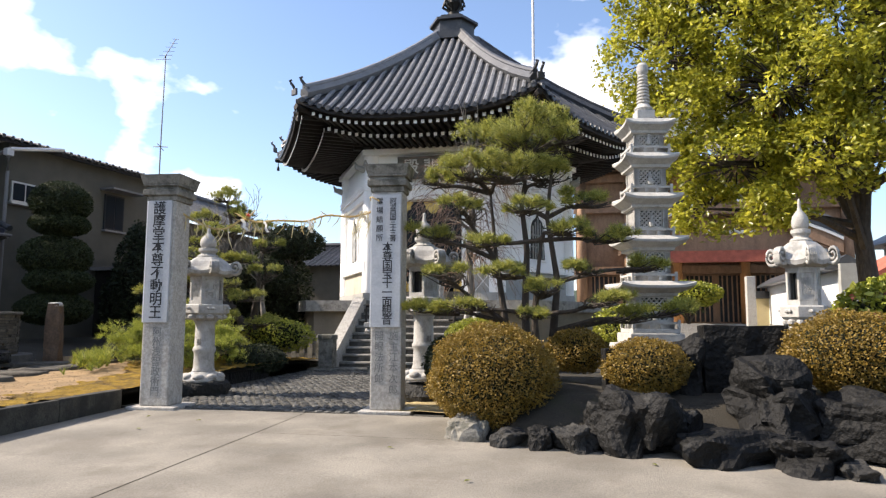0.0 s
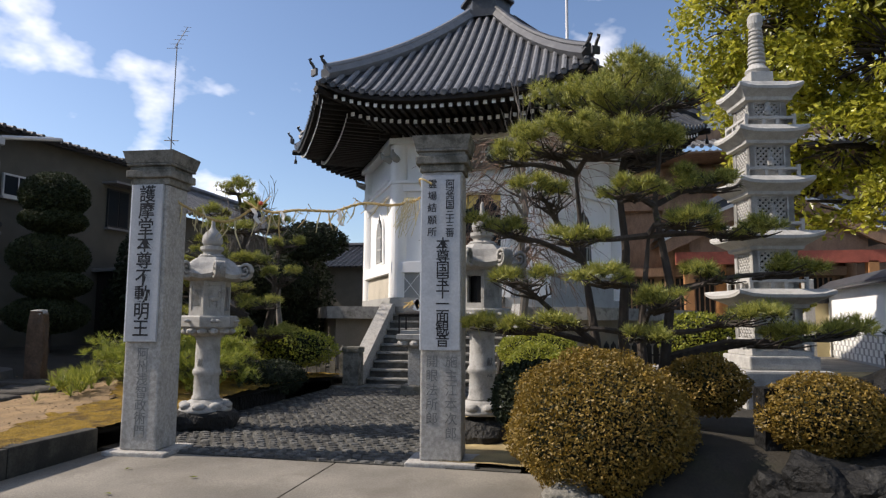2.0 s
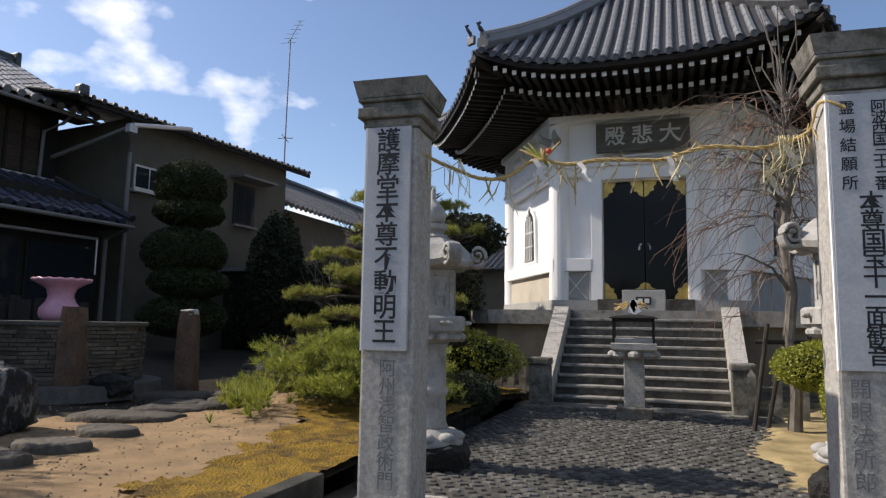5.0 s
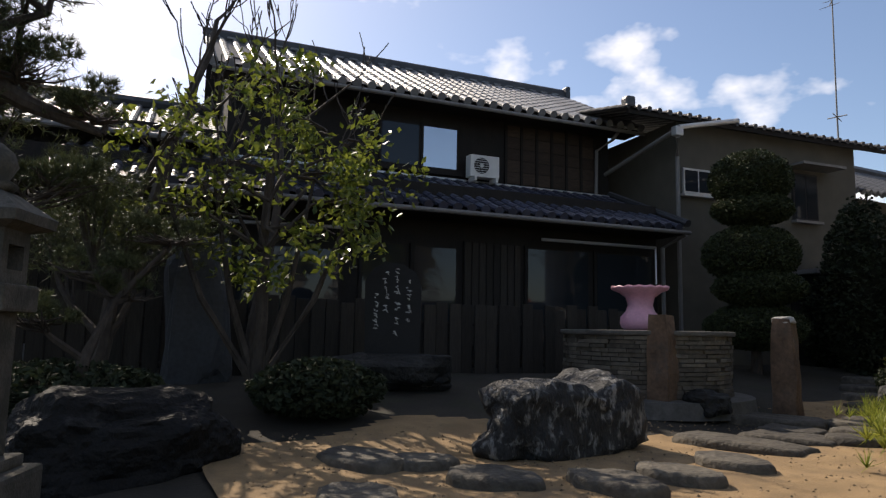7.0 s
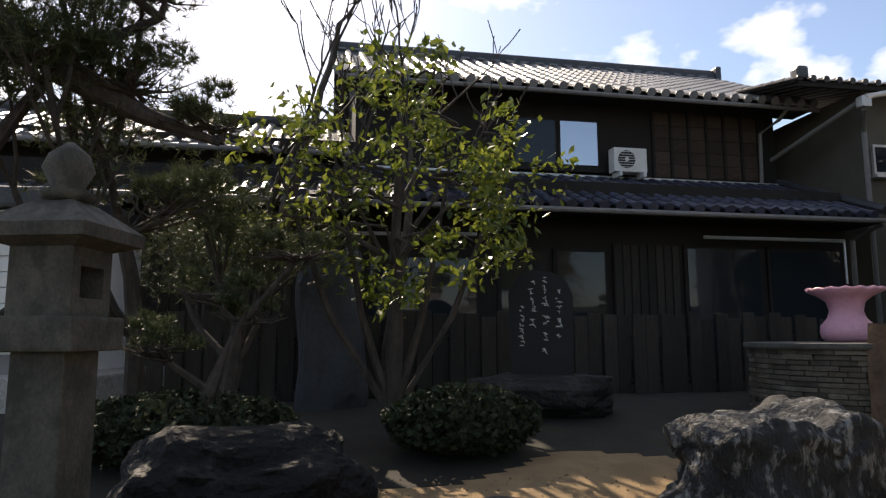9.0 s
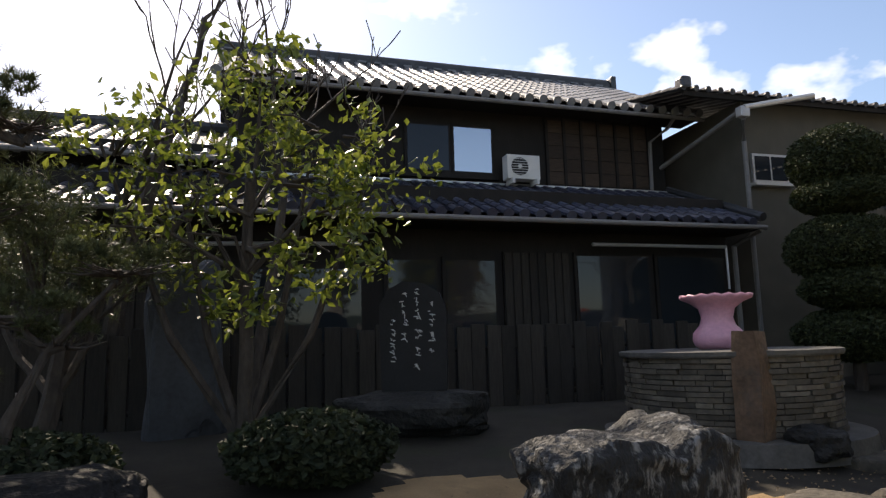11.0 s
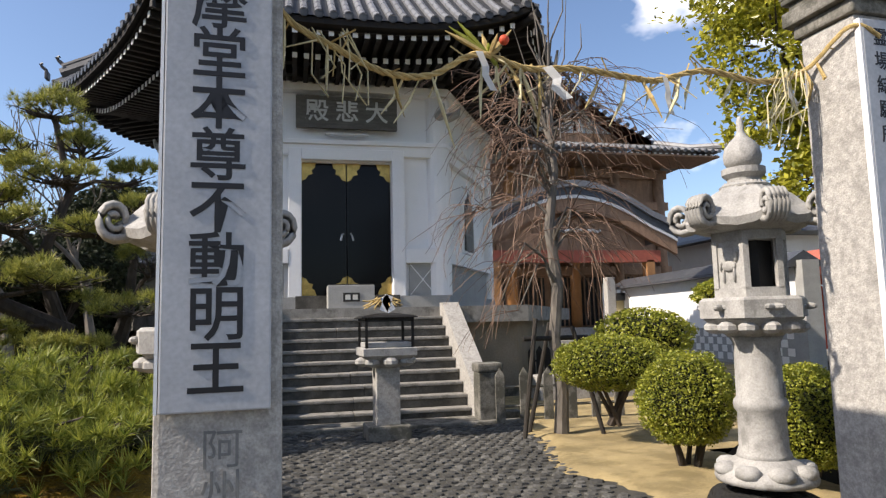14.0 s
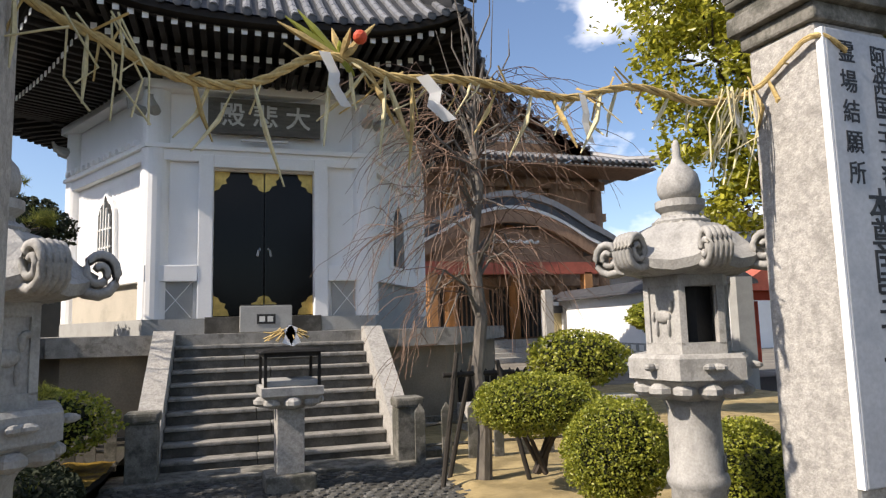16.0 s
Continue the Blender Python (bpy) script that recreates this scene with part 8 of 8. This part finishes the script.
# ---- main temple beyond ----
def main_temple():
    t = tagged(new("main_temple"), "large timber main temple with curved porch gable and tiled roof", "temple")
    cx, yp = 7.9, 32.0
    part("body", bx(cx - 6.6, cx + 6.6, 36.2, 48, 0, 9.3), BROWN_WOOD, t, "brown timber body")
    part("floor_base", bx(cx - 8, cx + 8, 34.8, 49, 0, 0.9), GRANITE, t)
    for x in (-6.3, -3.9, -1.6, 1.6, 3.9, 6.3):
        part("column", lt([(0.26, 0.9), (0.25, 8.6)], 16, (cx + x, 36.0)), BROWN_WOOD if abs(x) > 2 else ORANGE_WOOD, t, smooth=True)
    for z in (3.4, 6.6, 8.2):
        part("tie_beam", bx(cx - 6.7, cx + 6.7, 35.85, 36.15, z, z + 0.4), BROWN_WOOD, t)
    for i in range(8):
        x = cx - 5.8 + i * 1.55
        w = part("lattice_door", bx(x, x + 1.2, 36.1, 36.18, 1.0, 3.3), DARK_AND_SHADE, t)
        for j in range(5):
            part("bar", bx(x + 0.1 + j * 0.23, x + 0.16 + j * 0.23, 36.04, 36.1, 1.0, 3.3), BROWN_WOOD, w)
    # skirt roof
    T = pose(cx, 0, 0)
    tile_slope("skirt_roof", t, T, -8.4, 8.4, (33.6, 9.1), (37.3, 10.3), 0.36, TILE_LIGHT, "silver-grey tiles", 0.085, 0.6)
    for s in (-1, 1):
        b = bmesh.new()
        q = [b.verts.new(p) for p in ((cx + s * 8.4, 33.6, 9.1), (cx + s * 8.4, 49, 9.1), (cx + s * 6.2, 49, 10.3), (cx + s * 6.2, 37.3, 10.3))]
        b.faces.new(q)
        part("side_roof", b, TILE_LIGHT, t)
        part("corner_ridge", sw([(cx + s * 6.3, 37.3, 10.45), (cx + s * 7.6, 35.0, 9.6), (cx + s * 8.5, 33.5, 9.35), (cx + s * 8.75, 33.1, 9.6)], [0.2, 0.18, 0.16, 0.1], 8), TILE_LIGHT, t)
        part("corner_tile", bx(cx + s * 8.6 - 0.12, cx + s * 8.6 + 0.12, 33.1, 33.5, 9.4, 9.95, bevel=0.08), TILE, t)
    part("soffit", bx(cx - 8.3, cx + 8.3, 33.75, 36.2, 8.82, 8.9), BROWN_WOOD, t)
    for i in range(56):
        x = cx - 8.2 + i * 0.298
        part("rafter", (lambda b: (box(b, x - 0.062, x + 0.062, 33.78, 33.8, 8.84, 8.97, mi=1), b)[1])(bx(x - 0.06, x + 0.06, 33.8, 36, 8.85, 8.96)), [BROWN_WOOD, WHITE_PAINT], t)
    # front gable
    b = bmesh.new()
    v = [b.verts.new(p) for p in ((cx - 6.0, 37.6, 10.2), (cx + 6.0, 37.6, 10.2), (cx, 37.6, 14.0))]
    b.faces.new(v)
    part("gable_field", b, PLASTER, t, "white gable field")
    for i in range(22):
        x = -4.6 + i * 0.42
        part("gable_lattice", bx(cx + x - 0.07, cx + x + 0.07, 37.45, 37.58, 10.4, 13.6 - abs(x) * 0.62), WHITE_PAINT, t)
    part("gable_beam", bx(cx - 5.2, cx + 5.2, 37.2, 37.6, 10.3, 10.8), BROWN_WOOD, t)
    for s in (-1, 1):
        b = bmesh.new()
        prof = [(0.0, 14.3), (2.0, 12.75), (4.0, 11.35), (6.3, 10.25)]
        a = [b.verts.new((cx + s * x, 36.4, z + 0.05)) for x, z in prof]
        c = [b.verts.new((cx + s * x, 36.4, z - 0.72)) for x, z in prof]
        for i in range(3):
            b.faces.new((a[i], a[i + 1], c[i + 1], c[i]) if s > 0 else (c[i], c[i + 1], a[i + 1], a[i]))
        bmesh.ops.solidify(b, geom=b.faces[:], thickness=0.16)
        part("barge_board", b, RED_WOOD, t, "red barge board")
        b = bmesh.new()
        a = [b.verts.new((cx + s * x, 36.7, z + 0.12)) for x, z in prof]
        c = [b.verts.new((cx + s * x, 48.0, z + 0.12)) for x, z in prof]
        for i in range(3):
            b.faces.new((a[i], c[i], c[i + 1], a[i + 1]))
        bmesh.ops.solidify(b, geom=b.faces[:], thickness=0.25)
        part("upper_roof", b, TILE_LIGHT, t, "silver-grey tiled slope")
        for i in range(18):
            f = i / 17 * 3
            k = min(2, int(f))
            x = prof[k][0] + (prof[k + 1][0] - prof[k][0]) * (f - k)
            z = prof[k][1] + (prof[k + 1][1] - prof[k][1]) * (f - k)
            part("verge_tile", sw([(cx + s * x, 36.5, z + 0.3), (cx + s * x, 37.6, z + 0.3)], 0.12, 7), TILE, t)
    part("main_ridge", bx(cx - 0.35, cx + 0.35, 36.5, 48, 14.2, 15.0, bevel=0.1), TILE, t)
    # porch with a curved gable
    prof = []
    for i in range(25):
        u = -1 + i / 12
        z = 6.6 - 2.3 * (abs(u) ** 1.9) + 0.45 * max(0, abs(u) - 0.72) / 0.28 * 1.0
        prof.append((cx + u * 4.7, z))
    def band(y0, y1, dz0, dz1, material, name, label=""):
        b = bmesh.new()
        rows = [[b.verts.new((x, y, z + d)) for x, z in prof] for y, d in ((y0, dz1), (y0, dz0), (y1, dz0), (y1, dz1))]
        for k in range(4):
            r0, r1 = rows[k], rows[(k + 1) % 4]
            for i in range(24):
                b.faces.new((r0[i], r0[i + 1], r1[i + 1], r1[i]))
        bmesh.ops.recalc_face_normals(b, faces=b.faces)
        part(name, b, material, t, label, smooth=False)
    band(yp, 36.5, -0.05, 0.28, TILE, "porch_roof", "dark curved porch roof")
    band(yp - 0.12, yp + 0.5, 0.28, 0.55, TILE_LIGHT, "porch_ridge", "pale curved porch ridge tiles")
    band(yp + 0.1, yp + 0.35, -0.75, -0.05, BROWN_WOOD, "porch_barge", "curved timber barge")
    band(yp + 0.02, yp + 0.12, -0.2, -0.06, WHITE_PAINT, "porch_trim")
    part("porch_field", bx(cx - 3.4, cx + 3.4, yp + 0.5, yp + 0.7, 4.2, 5.6), BROWN_WOOD, t)
    part("porch_beam", bx(cx - 4.0, cx + 4.0, yp + 0.3, yp + 0.7, 3.7, 4.2), RED_WOOD, t, "reddish carved porch beam")
    for i, x in enumerate((-0.8, -0.3, 0.2, 0.7)):
        part("cloud_carving", sw([(cx + x, yp + 0.45, 5.0), (cx + x + 0.2, yp + 0.42, 5.12), (cx + x + 0.4, yp + 0.42, 5.0), (cx + x + 0.55, yp + 0.42, 5.08)], 0.07, 6), WHITE_PAINT, t)
    for s in (-1, 1):
        part("porch_column", bx(cx + s * 3.5 - 0.2, cx + s * 3.5 + 0.2, yp + 0.3, yp + 0.7, 0.3, 3.8, bevel=0.03), ORANGE_WOOD, t, "orange-brown timber column")
        part("column_base", bx(cx + s * 3.5 - 0.35, cx + s * 3.5 + 0.35, yp + 0.15, yp + 0.85, 0, 0.35, bevel=0.04), GRANITE, t)
    for i in range(5):
        part("porch_step", bx(cx - 3.2, cx + 3.2, yp + 1.2 + i * 0.5, 36.2, 0.0, 0.2 + i * 0.18), GRANITE, t)
    part("notice_panel", bx(cx + 2.3, cx + 3.2, 34.6, 34.66, 0.9, 2.9), PAPER, t)
    part("notice_band", bx(cx + 2.35, cx + 3.15, 34.58, 34.6, 1.3, 2.1), VERMILION, t)


main_temple()


# ---- white precinct wall ----
def precinct_wall():
    w = tagged(new("precinct_wall"), "white plastered precinct wall with tiled coping and chequered foot", "wall", kind="structure")
    a, e = Vector((9.3, 30.8, 0)), Vector((8.3, 20.0, 0))
    d = (e - a).normalized()
    T = pose(a.x, a.y, 0, 0, 0, math.degrees(math.atan2(d.y, d.x)))
    F = lambda bm: (bm.transform(T), bm)[1]
    L = (e - a).length
    part("plaster", F(bx(0, L, -0.15, 0.15, 0.95, 2.45)), PLASTER, w, "white plaster")
    part("foot_wall", F(bx(0, L, -0.16, 0.16, -0.1, 0.95)), PLASTER_GREY, w)
    for r in range(4):
        for i in range(int(L / 0.5)):
            x = 0.05 + i * 0.5 + (0.25 if r % 2 else 0)
            part("foot_tile", F(bx(x, x + 0.26, -0.172, -0.16, 0.08 + r * 0.21, 0.27 + r * 0.21)), WHITE_PAINT, w)
    b = bmesh.new()
    pr = [(-0.55, 2.45), (0.55, 2.45), (0.52, 2.53), (0.0, 2.85), (-0.52, 2.53)]
    p0 = [b.verts.new((-0.1, y, z)) for y, z in pr]
    p1 = [b.verts.new((L + 0.1, y, z)) for y, z in pr]
    for i in range(5):
        b.faces.new((p0[i], p0[(i + 1) % 5], p1[(i + 1) % 5], p1[i]))
    b.faces.new(p0[::-1])
    b.faces.new(p1)
    part("coping", F(b), TILE, w, "dark tiled coping")
    part("end_post", F(bx(L, L + 0.3, -0.22, 0.22, -0.1, 2.6)), PLASTER_GREY, w)
    g = tagged(new("gate_post"), "pale stone gate post before the temple court", "post")
    part("shaft", bx(8.15, 8.5, 30.0, 30.35, 0, 2.9, bevel=0.03), GRANITE, g)
    y = tagged(new("yellow_wall"), "short yellow plastered wall with dark coping", "wall")
    part("plaster", bx(8.6, 9.3, 30.6, 30.8, 0.0, 2.0), mat("yellow_plaster", (0.6, 0.5, 0.28), 0.85, 0.1, 3, 0.1, 40), y)
    part("coping", bx(8.55, 9.35, 30.45, 30.95, 2.0, 2.3, bevel=0.05), TILE, y)


precinct_wall()


def picket(name, p, q, n, h, label, material):
    f = tagged(new(name), label, "fence")
    a, b = Vector(p), Vector(q)
    for i in range(n):
        c = a.lerp(b, i / (n - 1))
        o = bmesh.new()
        prism(o, [(-0.06, -0.02), (0.06, -0.02), (0.06, 0.02), (-0.06, 0.02)], 0, h)
        top = [v for v in o.verts if v.co.z > h - 0.01]
        cc = o.verts.new((0, 0, h + 0.1))
        for i0, i1 in ((0, 1), (1, 2), (2, 3), (3, 0)):
            o.faces.new((top[i0], top[i1], cc))
        ang = math.degrees(math.atan2((b - a).y, (b - a).x))
        o.transform(pose(c.x, c.y, c.z, 0, 0, ang))
        part("picket", o, material, f)
    for z in (h * 0.35, h * 0.75):
        part("rail", sw([a + Vector((0, 0.03, z)), b + Vector((0, 0.03, z))], 0.02, 5), material, f)


picket("picket_fence", (-6.6, 15.6, 0.3), (-4.5, 15.4, 0.1), 11, 0.6, "short grey pointed stone-like picket fence", GRANITE_OLD)
picket("picket_fence", (-1.05, 14.75, 0.0), (0.9, 14.6, 0.0), 7, 0.62, "short grey pointed picket fence beside the stairs", GRANITE_OLD)
picket("low_iron_fence", (-0.2, 18.4, 0.0), (3.0, 18.2, 0.0), 22, 0.75, "low dark iron fence beside the hall", IRON)
tagged(obj("stone_bench", bx(0.2, 3.2, 16.6, 17.1, 0.0, 0.42, bevel=0.02), GRANITE), "low grey stone kerb bench beside the hall", "bench")


def red_shrine():
    s = tagged(new("red_shrine"), "small vermilion shrine with dark roof behind shrubs", "shrine")
    for x, y in ((10.0, 21.8), (11.4, 21.8), (10.0, 23.2), (11.4, 23.2)):
        part("post", bx(x - 0.12, x + 0.12, y - 0.12, y + 0.12, 0, 2.2), VERMILION, s)
    part("panel", bx(10.1, 11.3, 22.6, 22.7, 0.3, 2.1), VERMILION, s)
    part("beam", bx(9.7, 11.7, 21.7, 21.95, 2.1, 2.35), VERMILION, s)
    b = bmesh.new()
    pr = [(9.3, 2.35), (12.1, 2.35), (10.7, 3.1)]
    a = [b.verts.new((x, 21.3, z)) for x, z in pr]
    c = [b.verts.new((x, 23.7, z)) for x, z in pr]
    for i in range(3):
        b.faces.new((a[i], a[(i + 1) % 3], c[(i + 1) % 3], c[i]))
    b.faces.new(a[::-1])
    b.faces.new(c)
    part("roof", b, RED_WOOD, s)


red_shrine()
gh = tagged(new("grey_roofed_house"), "distant building with dark hipped tile roof", "house")
part("wall", bx(19, 29, 36, 44, 0, 5.4), PLASTER, gh)
part("roof", lt([(8.2, 5.4), (7.9, 5.6), (1.5, 8.2), (0.6, 8.3)], 4, (24, 40), math.pi / 4), TILE, gh)
# wooded hills far off
def hills():
    b = bmesh.new()
    rings = []
    for i in range(181):
        a = 2 * math.pi * i / 180
        r = 520
        hgt = 12 + 22 * (0.5 + 0.5 * noise.noise(Vector((math.cos(a) * 2.5, math.sin(a) * 2.5, 0)))) + 5 * noise.noise(Vector((math.cos(a) * 14, math.sin(a) * 14, 4)))
        rings.append((b.verts.new((r * math.cos(a), r * math.sin(a), -2)), b.verts.new((r * 1.05 * math.cos(a), r * 1.05 * math.sin(a), hgt))))
    for p, q in zip(rings, rings[1:]):
        b.faces.new((p[0], q[0], q[1], p[1]))
    tagged(obj("backdrop", b, mat("far_woods", (0.06, 0.085, 0.06), 0.95, 0.4, 0.03, 0, 0.2)), "far low wooded hills", "hills", kind="structure")


hills()


# ---- fallen leaves on the forecourt ----
rl = random.Random(77)
for i in range(16):
    x, y = rl.uniform(-3.8, 4.0), rl.uniform(2.2, 8.2)
    b = bmesh.new()
    v = [b.verts.new(p) for p in ((-0.04, 0, 0), (0, -0.017, 0.008), (0.04, 0, 0.002), (0, 0.017, 0.008))]
    b.faces.new(v)
    bmesh.ops.solidify(b, geom=b.faces[:], thickness=0.002)
    b.transform(pose(x, y, plaza_z(x, y) + 0.012, 0, 0, rl.uniform(0, 360)))
    tagged(obj("fallen_leaf", b, LEAF_BOX), "yellow-green fallen leaf lying on the concrete", "leaf", "fallen leaves")
